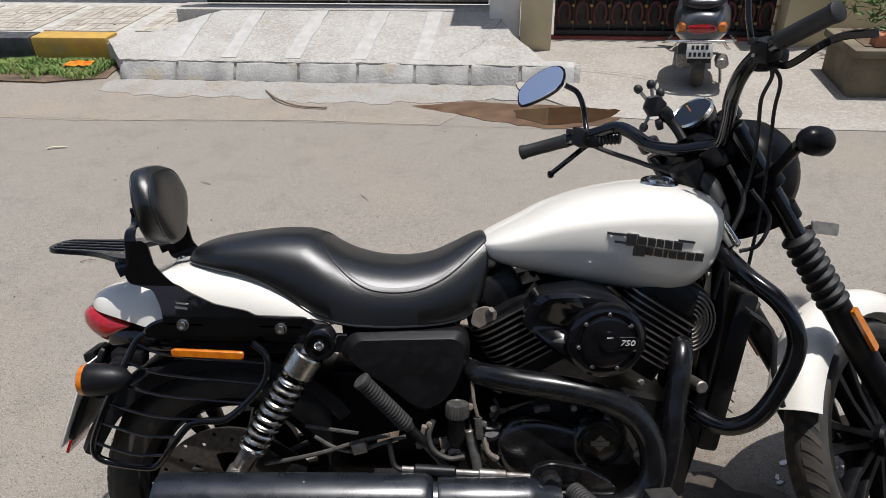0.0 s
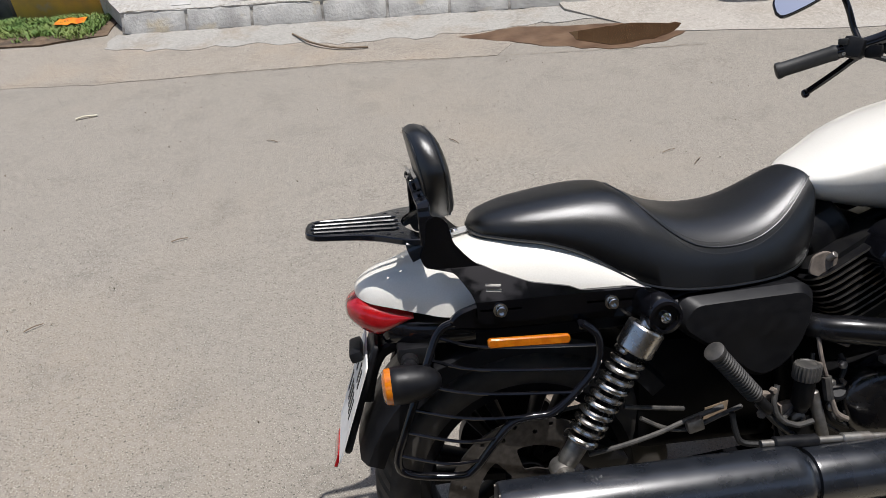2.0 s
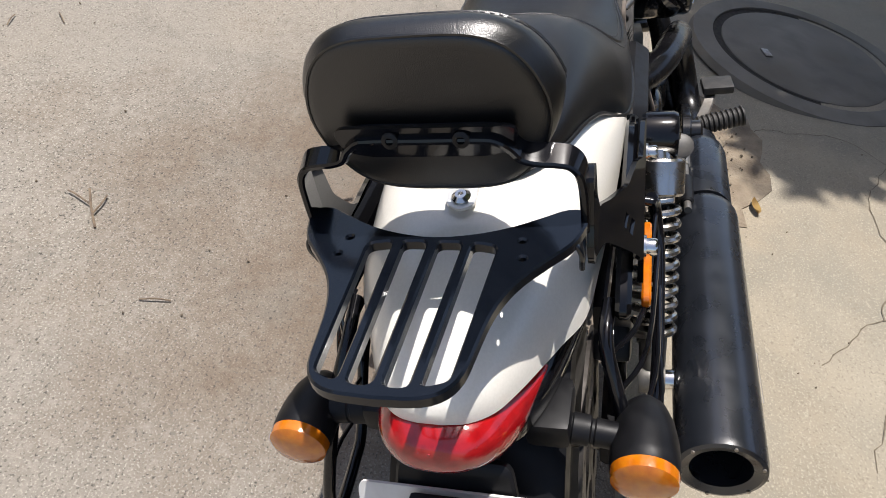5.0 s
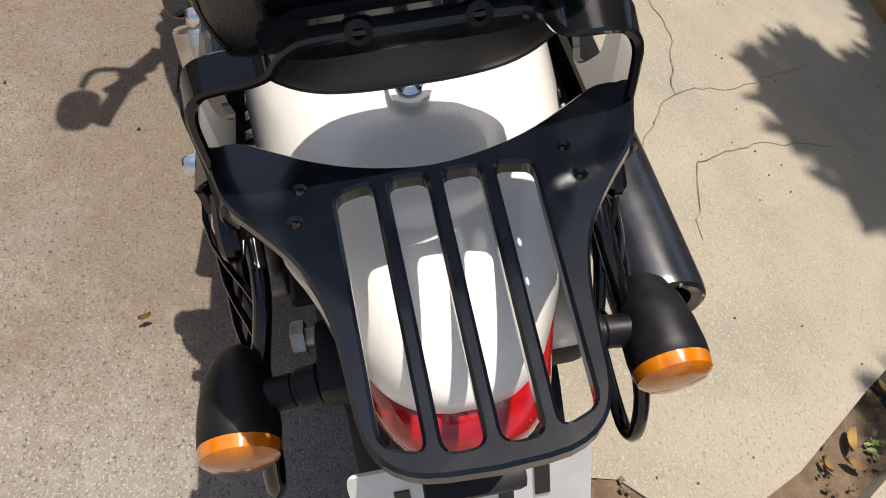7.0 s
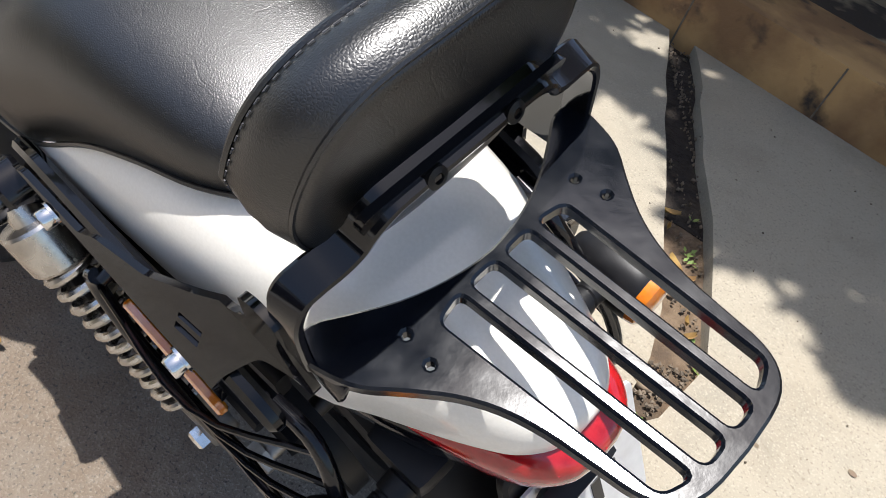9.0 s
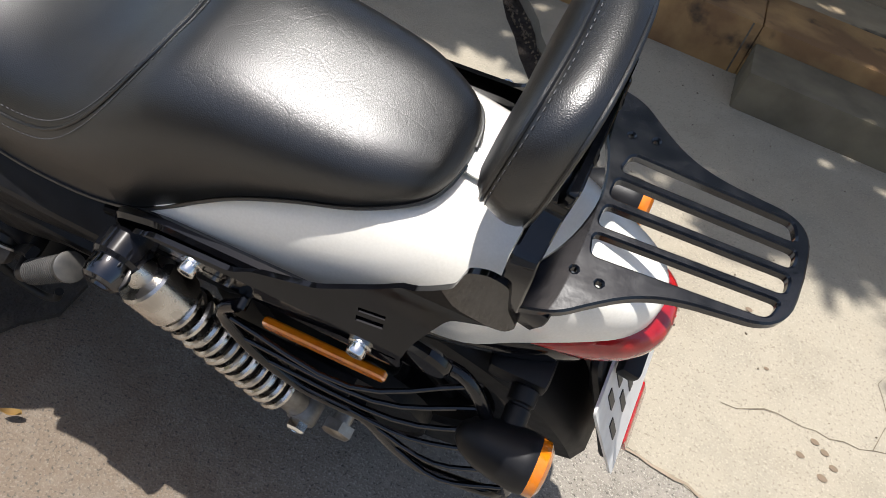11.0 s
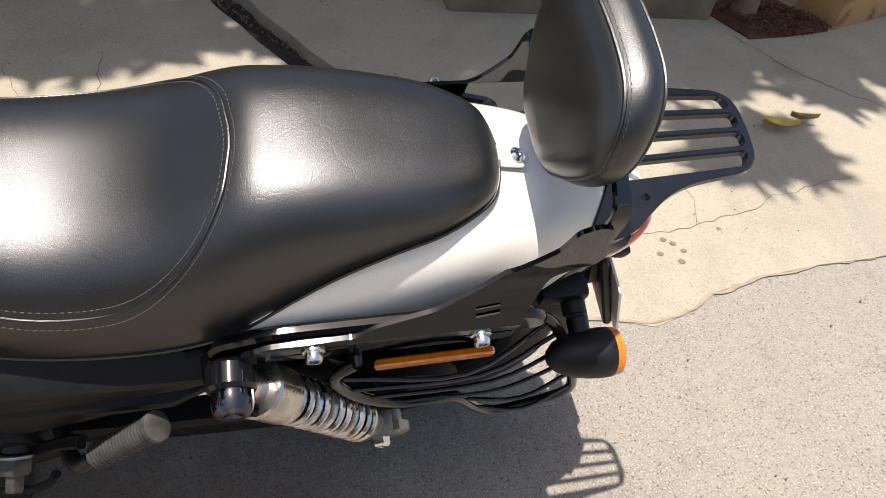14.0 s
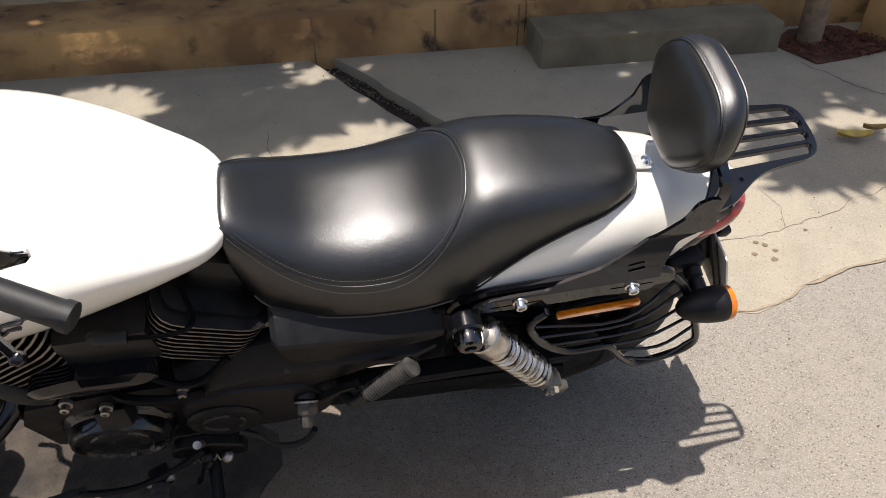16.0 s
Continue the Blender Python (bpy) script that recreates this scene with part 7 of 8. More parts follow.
pr = peg((0.606, -0.235, 0.425), (0.628, -0.322, 0.436), 0.018, "rider_footpeg", 9)
part("peg_mount", plate(round_poly([(0.530, 0.428), (0.535, 0.462), (0.568, 0.474), (0.633, 0.461), (0.678, 0.436), (0.690, 0.420), (0.672, 0.404), (0.560, 0.402)], 0.012), 0.016, lambda u, v, w: (u, -0.212 - w, v), [round_poly([(0.585, 0.418), (0.615, 0.420), (0.612, 0.432), (0.588, 0.432)], 0.003, 2)], bevel=0.002), M_GLOSS2, pr, "black footpeg bracket")
part("mount_plate", box((0.575, -0.232, 0.402), (0.05, 0.012, 0.04), 0.004, (0, 12, 0)), M_DUSTY, pr)
part("peg_pivot", revolve([(0.02, 0), (0.02, 0.02), (0.014, 0.024), (0.008, 0.02), (0.001, 0.02)], (0.566, -0.224, 0.440), (0, -1, 0), 18), M_GLOSS2, pr)
pv = part("pivot_post", rod((0.405, 0.12, 0.498), (0.411, 0.162, 0.480), 0.016, 16, 0.003), M_ENGINE, bike, "black swingarm pivot post with a steel nut")
part("pivot_washer", revolve([(0.010, 0.0), (0.020, 0.001), (0.020, 0.004), (0.012, 0.005)], (0.411, 0.162, 0.480), (0.1, 1, -0.4), 20), M_STEEL, pv)
part("pivot_nut", revolve([(0.017, 0.004), (0.018, 0.006), (0.018, 0.020), (0.0155, 0.023), (0.010, 0.024), (0.010, 0.040), (0.008, 0.043), (0.001, 0.043)], (0.411, 0.162, 0.480), (0.1, 1, -0.4), 6), M_DISC, pv)
part("pivot_link", strip([(0.405, 0.158, 0.470), (0.382, 0.162, 0.483), (0.350, 0.166, 0.515), (0.325, 0.172, 0.540)], 0.016, 0.010, (0, 1, 0)), M_ENGINE, pv)
part("brake_pedal", strip([(0.60, -0.225, 0.40), (0.66, -0.25, 0.41), (0.71, -0.265, 0.415), (0.755, -0.275, 0.428)], 0.02, 0.008, (0, 1, 0)), M_ALU, bike, "grey brake pedal")
part("pedal_pad", box((0.752, -0.284, 0.436), (0.050, 0.058, 0.016), 0.005, (0, -2, 5)), M_PEG, bike)
res = part("brake_reservoir", revolve([(0.010, -0.060), (0.013, -0.050), (0.0165, -0.045), (0.0165, 0.0), (0.012, 0.002)], (0.402, -0.168, 0.530), (0, -0.1, 1), 20), M_PLASTIC, bike, "black brake fluid reservoir")
cap = []
for h, k in ((0.0, 0.94), (0.002, 1.0), (0.024, 1.0), (0.027, 0.93), (0.028, 0.70), (0.0265, 0.62), (0.0265, 0.05)):
    cap.append([(0.402 + (0.0215 if i % 2 or k < 0.9 else 0.0198) * k * math.cos(i * math.pi / 22), -0.168 - 0.1 * h + (0.0215 if i % 2 or k < 0.9 else 0.0198) * k * math.sin(i * math.pi / 22), 0.531 + h) for i in range(44)])
part("reservoir_cap", loft(cap), M_HOSE, res, "dusty grey ribbed screw cap", sharp=25)
part("reservoir_hose", tube([(0.402, -0.150, 0.478), (0.385, -0.155, 0.462), (0.372, -0.16, 0.445), (0.378, -0.165, 0.425), (0.40, -0.168, 0.415), (0.43, -0.168, 0.413)], 0.005, 8), M_HOSE, bike)
part("master_cylinder", rod((0.425, -0.155, 0.50), (0.445, -0.165, 0.42), 0.010, 12, 0.002), M_ALU, bike)
part("bracket_plate", plate(round_poly([(0.39, 0.44), (0.43, 0.46), (0.46, 0.42), (0.47, 0.39), (0.40, 0.39)], 0.01), 0.008, lambda u, v, w: (u, -0.150 - w, v)), M_ENGINE, bike)
part("bracket_bolt", revolve([(0.013, 0), (0.013, 0.006), (0.006, 0.008), (0.005, 0.004), (0.001, 0.004)], (0.400, -0.158, 0.455), (0, -1, 0), 10), M_ALU, bike)
lk = part("brake_rod", rod((0.305, -0.215, 0.452), (0.565, -0.215, 0.438), 0.006, 10), M_ALU, bike)
part("brake_light_switch", rod((0.325, -0.215, 0.451), (0.40, -0.215, 0.447), 0.0105, 14, 0.003), M_PLASTIC, lk)
part("rod_joint", rod((0.44, -0.215, 0.445), (0.49, -0.215, 0.442), 0.009, 12, 0.002), M_ALU, lk)
for pts, r, m in (([(0.14, -0.14, 0.475), (0.18, -0.145, 0.455), (0.22, -0.15, 0.452), (0.27, -0.15, 0.47), (0.31, -0.145, 0.48)], 0.004, M_HOSE),
                  ([(0.05, -0.15, 0.425), (0.10, -0.155, 0.437), (0.16, -0.155, 0.452), (0.22, -0.15, 0.470), (0.28, -0.14, 0.480)], 0.0042, M_HOSE),
                  ([(0.12, -0.12, 0.487), (0.17, -0.125, 0.482), (0.22, -0.125, 0.475)], 0.004, M_HOSE),
                  ([(0.28, -0.17, 0.485), (0.285, -0.175, 0.455), (0.295, -0.18, 0.435), (0.33, -0.185, 0.43)], 0.005, M_RUBBER),
                  ([(0.43, -0.14, 0.56), (0.425, -0.15, 0.52), (0.437, -0.15, 0.48), (0.45, -0.155, 0.44), (0.475, -0.16, 0.42)], 0.0035, M_HOSE),
                  ([(0.44, -0.145, 0.53), (0.455, -0.15, 0.49), (0.462, -0.155, 0.45), (0.49, -0.16, 0.43)], 0.006, M_RUBBER),
                  ([(0.33, -0.165, 0.49), (0.36, -0.165, 0.455), (0.395, -0.17, 0.425)], 0.0055, M_HOSE)):
    part("hose", tube(pts, r, 8), m, bike)
part("hose_clip", box((0.225, -0.155, 0.462), (0.028, 0.016, 0.022), 0.004, (0, -15, 0)), M_STEEL, bike)
part("caution_label", plate([(0.255, 0.45), (0.295, 0.46), (0.297, 0.482), (0.257, 0.472)], 0.001, lambda u, v, w: (u, -0.125 - w, v)), mat("faded_label", (0.30, 0.22, 0.15), 0.6, 0, (0.2, 0.15, 0.1), 80), bike, "faded printed label")
# small hardware round the brake pivot and gearbox
for x, z, r in ((0.335, 0.472, 0.008), (0.425, 0.548, 0.007), (0.452, 0.515, 0.006), (0.468, 0.545, 0.007), (0.455, 0.472, 0.009), (0.475, 0.448, 0.007), (0.352, 0.512, 0.006), (0.49, 0.410, 0.008), (0.615, 0.548, 0.007), (0.735, 0.60, 0.007)):
    part("hex_bolt", revolve([(r, 0.0), (r, 0.006), (r * 0.7, 0.008), (0.001, 0.008)], (x, -0.160, z), (0.1, -1, 0.1), 6), M_DUSTY if x < 0.45 else M_STEEL, bike)
for pts, r, m in (([(0.360, -0.160, 0.520), (0.352, -0.168, 0.492), (0.362, -0.172, 0.466), (0.390, -0.175, 0.452), (0.418, -0.175, 0.456)], 0.0048, M_HOSE),
                  ([(0.428, -0.150, 0.600), (0.432, -0.160, 0.56), (0.440, -0.165, 0.53)], 0.0035, M_DUSTY), ([(0.440, -0.165, 0.528), (0.445, -0.170, 0.49)], 0.008, M_HOSE),
                  ([(0.452, -0.165, 0.488), (0.462, -0.170, 0.462), (0.480, -0.172, 0.450)], 0.005, M_DUSTY),
                  ([(0.47, -0.150, 0.560), (0.478, -0.155, 0.540), (0.470, -0.16, 0.52)], 0.004, M_RUBBER)):
    part("hose", tube(pts, r, 8), m, bike)
for x, z, sx, sz, a in ((0.462, 0.585, 0.05, 0.012, 25), (0.345, 0.488, 0.018, 0.030, 10), (0.385, 0.470, 0.024, 0.020, -12), (0.488, 0.500, 0.022, 0.016, 15), (0.560, 0.540, 0.030, 0.010, -10)):
    part("small_bracket", box((x, -0.148, z), (sx, 0.014, sz), 0.003, (0, a, 0)), M_DUSTY, bike)
part("battery_tray", box((0.29, 0.0, 0.475), (0.26, 0.15, 0.21), 0.02), M_COWL, bike)

# left-hand side: primary cover, sprocket cover, alternator, shift linkage
part("sprocket_cover", loft([[(cx, y, cz) for cx, cz in round_poly([(0.36, 0.46), (0.40, 0.53), (0.52, 0.555), (0.60, 0.52), (0.615, 0.44), (0.57, 0.385), (0.45, 0.375), (0.38, 0.40)], 0.03, 4)] for y in (0.10, 0.145)] + [[(0.49 + (cx - 0.49) * s, y, 0.46 + (cz - 0.46) * s) for cx, cz in round_poly([(0.36, 0.46), (0.40, 0.53), (0.52, 0.555), (0.60, 0.52), (0.615, 0.44), (0.57, 0.385), (0.45, 0.375), (0.38, 0.40)], 0.03, 4)] for y, s in ((0.157, 0.94), (0.160, 0.6), (0.160, 0.05))]), M_PLASTIC, eng, "black plastic sprocket cover", sharp=50)
part("sprocket_cap", revolve([(0.056, -0.01), (0.058, 0.006), (0.054, 0.011), (0.046, 0.012), (0.040, 0.010), (0.001, 0.011)], (0.548, 0.156, 0.452), (0, 1, 0), 40), M_PLASTIC, eng)
for k in range(3):
    a0 = 2 * math.pi * k / 3 + 0.5
    part("cover_slot", tube([(0.548 + 0.032 * math.cos(a0 + d), 0.1665, 0.452 + 0.032 * math.sin(a0 + d)) for d in (0, 0.3, 0.6, 0.9, 1.2, 1.5)], 0.0032, 6), M_PBLACK, eng)
rings = []
for x, zt, zc, zb in ((0.603, 0.560, 0.545, 0.512), (0.592, 0.574, 0.550, 0.508), (0.560, 0.592, 0.560, 0.506), (0.520, 0.606, 0.569, 0.506), (0.470, 0.616, 0.578, 0.505), (0.410, 0.620, 0.584, 0.505), (0.350, 0.612, 0.582, 0.522), (0.295, 0.602, 0.578, 0.546), (0.230, 0.586, 0.566, 0.548), (0.195, 0.572, 0.560, 0.548)):
    e = 0.014 if x in (0.603, 0.195) else 0.0
    rings.append([(x, 0.09, zt), (x, 0.110 - e, zt), (x, 0.116 - e, zt - 0.002), (x, 0.150 - e, zc + 0.002), (x, 0.153 - e, zc - 0.003), (x, 0.150 - e, zb + 0.003), (x, 0.146 - e, zb), (x, 0.09, zb)])
part("belt_cover", loft(rings), M_PLASTIC, bike, "black plastic belt cover with a long crease", sharp=22)
alt = part("alternator_cover", revolve([(0.094, -0.05), (0.095, -0.012), (0.088, 0.004), (0.081, 0.010), (0.079, 0.026), (0.075, 0.033), (0.070, 0.034), (0.067, 0.029), (0.050, 0.030), (0.048, 0.033), (0.040, 0.034), (0.001, 0.034)], (0.722, 0.13, 0.420), (0, 1, 0), 48), M_GLOSS2, eng, "satin black alternator cover with a raised rim")
part("cover_rib", box((0.700, 0.142, 0.505), (0.052, 0.034, 0.040), 0.008, (30, 8, 0)), M_ENGINE, alt)
for a in (4.1, 4.75):
    part("cover_bolt", revolve([(0.005, 0), (0.005, 0.005), (0.002, 0.006)], (0.722 + 0.058 * math.cos(a), 0.160, 0.420 + 0.058 * math.sin(a)), (0, 1, 0), 8), M_STEEL, alt)
part("throttle_body", box((0.64, 0.05, 0.69), (0.13, 0.16, 0.09), 0.02), M_ENGINE, eng)
part("intake_cover", loft([[(x, y, z) for x, z in round_poly([(0.585, 0.64), (0.60, 0.665), (0.70, 0.675), (0.76, 0.66), (0.77, 0.635), (0.68, 0.625)], 0.012)] for y in (0.08, 0.152)] + [[(0.675 + (x - 0.675) * 0.8, 0.160, 0.65 + (z - 0.65) * 0.6) for x, z in round_poly([(0.585, 0.64), (0.60, 0.665), (0.70, 0.675), (0.76, 0.66), (0.77, 0.635), (0.68, 0.625)], 0.012)]]), M_GLOSS, eng)
for pts, r in (([(0.540, 0.060, 0.745), (0.520, 0.100, 0.742), (0.515, 0.125, 0.742), (0.522, 0.138, 0.745), (0.540, 0.144, 0.750), (0.567, 0.145, 0.754), (0.600, 0.140, 0.751)], 0.0034), ([(0.62, 0.13, 0.60), (0.58, 0.145, 0.585), (0.54, 0.15, 0.60), (0.50, 0.13, 0.62)], 0.006), ([(0.69, 0.12, 0.56), (0.66, 0.15, 0.58), (0.60, 0.16, 0.57), (0.55, 0.155, 0.565)], 0.008)):
    part("cable", tube(pts, r, 8), M_COWL, bike)
part("spark_plug_cap", tube([(0.594, 0.139, 0.751), (0.615, 0.139, 0.755), (0.634, 0.134, 0.752), (0.642, 0.125, 0.735), (0.643, 0.12, 0.712)], 0.0095, 12), M_RUBBER, eng, "black rubber spark plug cap")
part("shift_rod", tube([(0.60, 0.185, 0.385), (0.64, 0.200, 0.372), (0.70, 0.225, 0.385), (0.74, 0.236, 0.415), (0.775, 0.240, 0.450)], 0.0055, 10), M_SATIN, bike)
part("shift_lever", strip([(0.765, 0.235, 0.442), (0.782, 0.242, 0.457), (0.80, 0.25, 0.470)], 0.014, 0.007, (0, 1, 0)), M_ENGINE, bike)
part("shift_peg", rod((0.80, 0.245, 0.470), (0.803, 0.285, 0.472), 0.010, 12, 0.002), M_PEG, bike)
fc = part("foot_control_bracket", plate(round_poly([(0.545, 0.292), (0.545, 0.335), (0.590, 0.368), (0.650, 0.372), (0.672, 0.335), (0.640, 0.288)], 0.012), 0.022, lambda u, v, w: (u, 0.150 + w, v), bevel=0.003), M_ENGINE, bike, "black cast foot control bracket")
for x, z, a in ((0.575, 0.325, 20), (0.606, 0.345, -15), (0.64, 0.345, 25), (0.615, 0.305, 50)):
    part("linkage_joint", revolve([(0.002, -0.006), (0.009, -0.005), (0.011, 0.0), (0.009, 0.008), (0.004, 0.012), (0.001, 0.012)], (x, 0.182, z), (math.sin(radians(a)) * 0.3, 1, 0.1), 10), M_STEEL if a == 20 else M_ENGINE, fc)
part("linkage_bolt", rod((0.608, 0.168, 0.372), (0.608, 0.178, 0.398), 0.008, 8, 0.001), M_STEEL, fc)
part("linkage_arm", strip([(0.606, 0.184, 0.345), (0.628, 0.188, 0.29), (0.645, 0.186, 0.235), (0.660, 0.184, 0.205)], 0.014, 0.005, (0, 1, 0)), M_SATIN, fc)
part("linkage_spring", tube([(0.575 + 0.010 * k / 3 + 0.0, 0.180 + 0.006 * math.sin(k * 1.9), 0.325 - 0.006 * math.cos(k * 1.9)) for k in range(22)], 0.0016, 6), M_STEEL, fc)
pg = part("peg_hinge", box((0.692, 0.196, 0.318), (0.036, 0.03, 0.03), 0.007, (20, 0, 20)), M_ENGINE, fc)
part("hinge_pin", rod((0.668, 0.200, 0.322), (0.716, 0.206, 0.314), 0.007, 10, 0.001), M_STEEL, fc)
prf = [(0.010, 0.0)]
for k in range(9):
    prf += [(0.015, 0.004 + 0.010 * k), (0.015, 0.010 + 0.010 * k), (0.0125, 0.0115 + 0.010 * k), (0.0125, 0.013 + 0.010 * k)]
part("rider_footpeg", revolve(prf + [(0.011, 0.098), (0.002, 0.099)], (0.692, 0.208, 0.318), (-0.02, 1, 0.08), 18), M_PEG, fc, "worn ribbed rubber footpeg")
part("breather_hose", tube([(0.545, 0.155, 0.365), (0.518, 0.162, 0.345), (0.500, 0.165, 0.290), (0.470, 0.165, 0.268), (0.440, 0.163, 0.285), (0.422, 0.158, 0.315)], 0.006, 10), M_RUBBER, bike)
for x, y, z in ((0.578, 0.152, 0.572), (0.740, 0.150, 0.587), (0.70, 0.148, 0.545)):
    part("case_bolt", revolve([(0.010, -0.006), (0.010, 0.0), (0.0065, 0.001), (0.0065, 0.010), (0.003, 0.011), (0.003, 0.006), (0.0005, 0.006)], (x, y, z), (0, 1, 0.25), 12), M_STEEL, eng)
part("coolant_hose", tube([(0.86, 0.05, 0.70), (0.84, 0.10, 0.66), (0.80, 0.125, 0.61), (0.77, 0.12, 0.57)], 0.017, 12), M_RUBBER, bike)

# side stand
ground_foot = Vector((0.60, 0.330, 0.219))
ss = part("side_stand", tube([(0.62, 0.10, 0.285), (0.615, 0.18, 0.258), (0.61, 0.26, 0.240), ground_foot], 0.011, 10), M_SATIN, bike, "black steel side stand")
part("stand_foot", box(ground_foot + Vector((0, 0.012, -0.006)), (0.07, 0.04, 0.010), 0.003, (20.2, 0, 0)), M_SATIN, ss)

# crash bars
for sg in (-1, 1):
    pts = [(0.868, sg * 0.045, 0.862), (0.890, sg * 0.10, 0.832), (0.915, sg * 0.155, 0.800), (0.955, sg * 0.195, 0.766), (0.982, sg * 0.212, 0.720), (0.985, sg * 0.215, 0.67), (0.962, sg * 0.205, 0.59), (0.935, sg * 0.19, 0.540), (0.895, sg * 0.165, 0.517), (0.85, sg * 0.125, 0.530), (0.835, sg * 0.09, 0.545)]
    part("crash_bar", tube(pts, 0.0165, 14, 6), M_GLOSS, bike, "gloss black tubular crash bar")
part("horn_bolt", rod((0.845, -0.10, 0.585), (0.852, -0.16, 0.59), 0.012, 10, 0.002), M_STEEL, bike)

# ---- steered front end: turned to the left on its raked head ----
HEAD = Vector((0.873, 0, 0.92))
RAKE = Vector((-0.574, 0, 0.819))
ST = Matrix.Translation(HEAD) @ Matrix.Rotation(radians(36), 4, RAKE) @ Matrix.Translation(-HEAD)


def steer(bm):
    bmesh.ops.transform(bm, matrix=ST, verts=bm.verts)
    return bm


def fork(s, y):
    return Vector((0.946 + 0.574 * s, y, 0.940 - 0.819 * s))


AX_F = Vector((1.352, 0, 0.397))
for sg in (-1, 1):
    y = sg * 0.098
    leg = part("fork_leg", steer(rod(fork(-0.12, y), fork(0.16, y), 0.0195, 20, 0.003)), M_GLOSS, bike, "black telescopic fork leg")
    gx = [(0.021, 0.0)]
    for k in range(8):
        gx += [(0.024, 0.004 + 0.021 * k), (0.032, 0.010 + 0.021 * k), (0.032, 0.014 + 0.021 * k), (0.024, 0.021 + 0.021 * k)]
    part("fork_gaiter", steer(revolve(gx + [(0.027, 0.176)], fork(0.13, y), fork(1, y) - fork(0, y), 28)), M_RUBBER, leg, "ribbed rubber fork gaiter")
    part("fork_slider", steer(revolve([(0.026, 0.29), (0.0275, 0.30), (0.0275, 0.58), (0.030, 0.62), (0.030, 0.68), (0.02, 0.70)], fork(0, y), fork(1, y) - fork(0, y), 24)), M_SATIN, leg)
    rp = round_poly([(0.315, -0.009), (0.415, -0.009), (0.415, 0.009), (0.315, 0.009)], 0.005)
    part("fork_reflector", steer(plate(rp, 0.008, lambda u, v, w: fork(u, y + sg * (0.026 + w)) + Vector((0.819, 0, 0.574)) * v)), M_AMBER, leg, "amber fork reflector")
for s, h in ((-0.085, 0.022), (0.085, 0.03)):
    c = fork(s, 0) + Vector((-0.03, 0, -0.02))
    part("triple_clamp", steer(loft([[c + Vector((0.819, 0, 0.574)) * u + Vector((0, v, 0)) + RAKE * w for u, v in round_poly([(0.0, -0.04), (0.035, -0.122), (0.065, -0.118), (0.075, 0), (0.065, 0.118), (0.035, 0.122), (0.0, 0.04)], 0.02)] for w in (-h / 2, h / 2)])), M_SATIN, bike)
for sg in (-1, 1):
    c = fork(0.10, sg * 0.105)
    part("fork_cap_chrome", steer(revolve([(0.02, 0), (0.023, 0.004), (0.023, 0.02), (0.02, 0.024)], fork(-0.13, sg * 0.098), RAKE, 20)), M_GLOSS, bike)

fw, put_f = wheel(AX_F, 0.272, 0.090, "front_wheel", ST)
brake_disc(AX_F, 0.145, 0.055, fw, steer)
part("front_caliper", steer(box(fork(0.52, 0.075) + Vector((-0.055, 0, -0.03)), (0.05, 0.05, 0.10), 0.012, (0, -30, 0))), M_ENGINE, bike)
rings = []
for k in range(25):
    a = radians(42 + 124 * k / 24)
    u = Vector((math.cos(a), 0, math.sin(a)))
    ta = 1.0 - 0.12 * abs(k - 12) / 12
    ring = []
    for y, dr in ((-0.072, -0.050), (-0.071, -0.022), (-0.060, -0.004), (-0.035, 0.004), (0, 0.007), (0.035, 0.004), (0.060, -0.004), (0.071, -0.022), (0.072, -0.050), (0.068, -0.050), (0.066, -0.022), (0.03, 0.0), (-0.03, 0.0), (-0.066, -0.022), (-0.068, -0.050)):
        ring.append(AX_F + Vector((-0.004, y * ta * 0.80, 0.022)) + u * (0.306 + dr))
    rings.append(ring)
part("front_fender", steer(loft(rings)), M_WHITE, bike, "pearl white front fender", sharp=60)

# headlamp and small cowl
HL = Vector((0.985, 0, 0.972))
HD = Vector((1, 0, 0.05))
part("headlamp_cowl", steer(revolve([(0.102, 0.075), (0.110, 0.066), (0.117, 0.040), (0.116, 0.0), (0.106, -0.025), (0.088, -0.045), (0.055, -0.056), (0.02, -0.06), (0.001, -0.06)], HL, HD, 40)), M_COWL, bike, "black headlamp cowl")
part("headlamp_rim", steer(revolve([(0.085, 0.06), (0.092, 0.075), (0.096, 0.088), (0.088, 0.09), (0.084, 0.08)], HL, HD, 40)), M_CHROME, bike)
part("headlamp_glass", steer(revolve([(0.086, 0.078), (0.07, 0.093), (0.04, 0.10), (0.001, 0.102)], HL, HD, 32)), mat("clear_lens", (0.8, 0.82, 0.82), 0.05, 0.6), bike)
# speedometer
SP = Vector((0.884, -0.006, 1.088))
SD = Vector((-0.74, -0.16, 0.62)).normalized()
sp = part("speedometer", steer(revolve([(0.03, -0.045), (0.037, -0.03), (0.043, -0.008), (0.0435, 0.004), (0.041, 0.010)], SP, SD, 36)), M_GLOSS, bike, "round speedometer with chrome bezel")
part("bezel", steer(revolve([(0.0435, 0.002), (0.0445, 0.008), (0.041, 0.012), (0.0375, 0.009)], SP, SD, 36, caps=False)), M_CHROME, sp)
part("dial_face", steer(revolve([(0.0405, 0.0055), (0.001, 0.006)], SP, SD, 36)), M_HOLE, sp)
part("dial_needle", steer(rod(SP + SD * 0.0072, SP + SD * 0.0072 + Vector((0.002, 0.012, 0.020)), 0.0010, 6)), M_AMBER, sp)
dx, dy, dz = axes_of(SD)
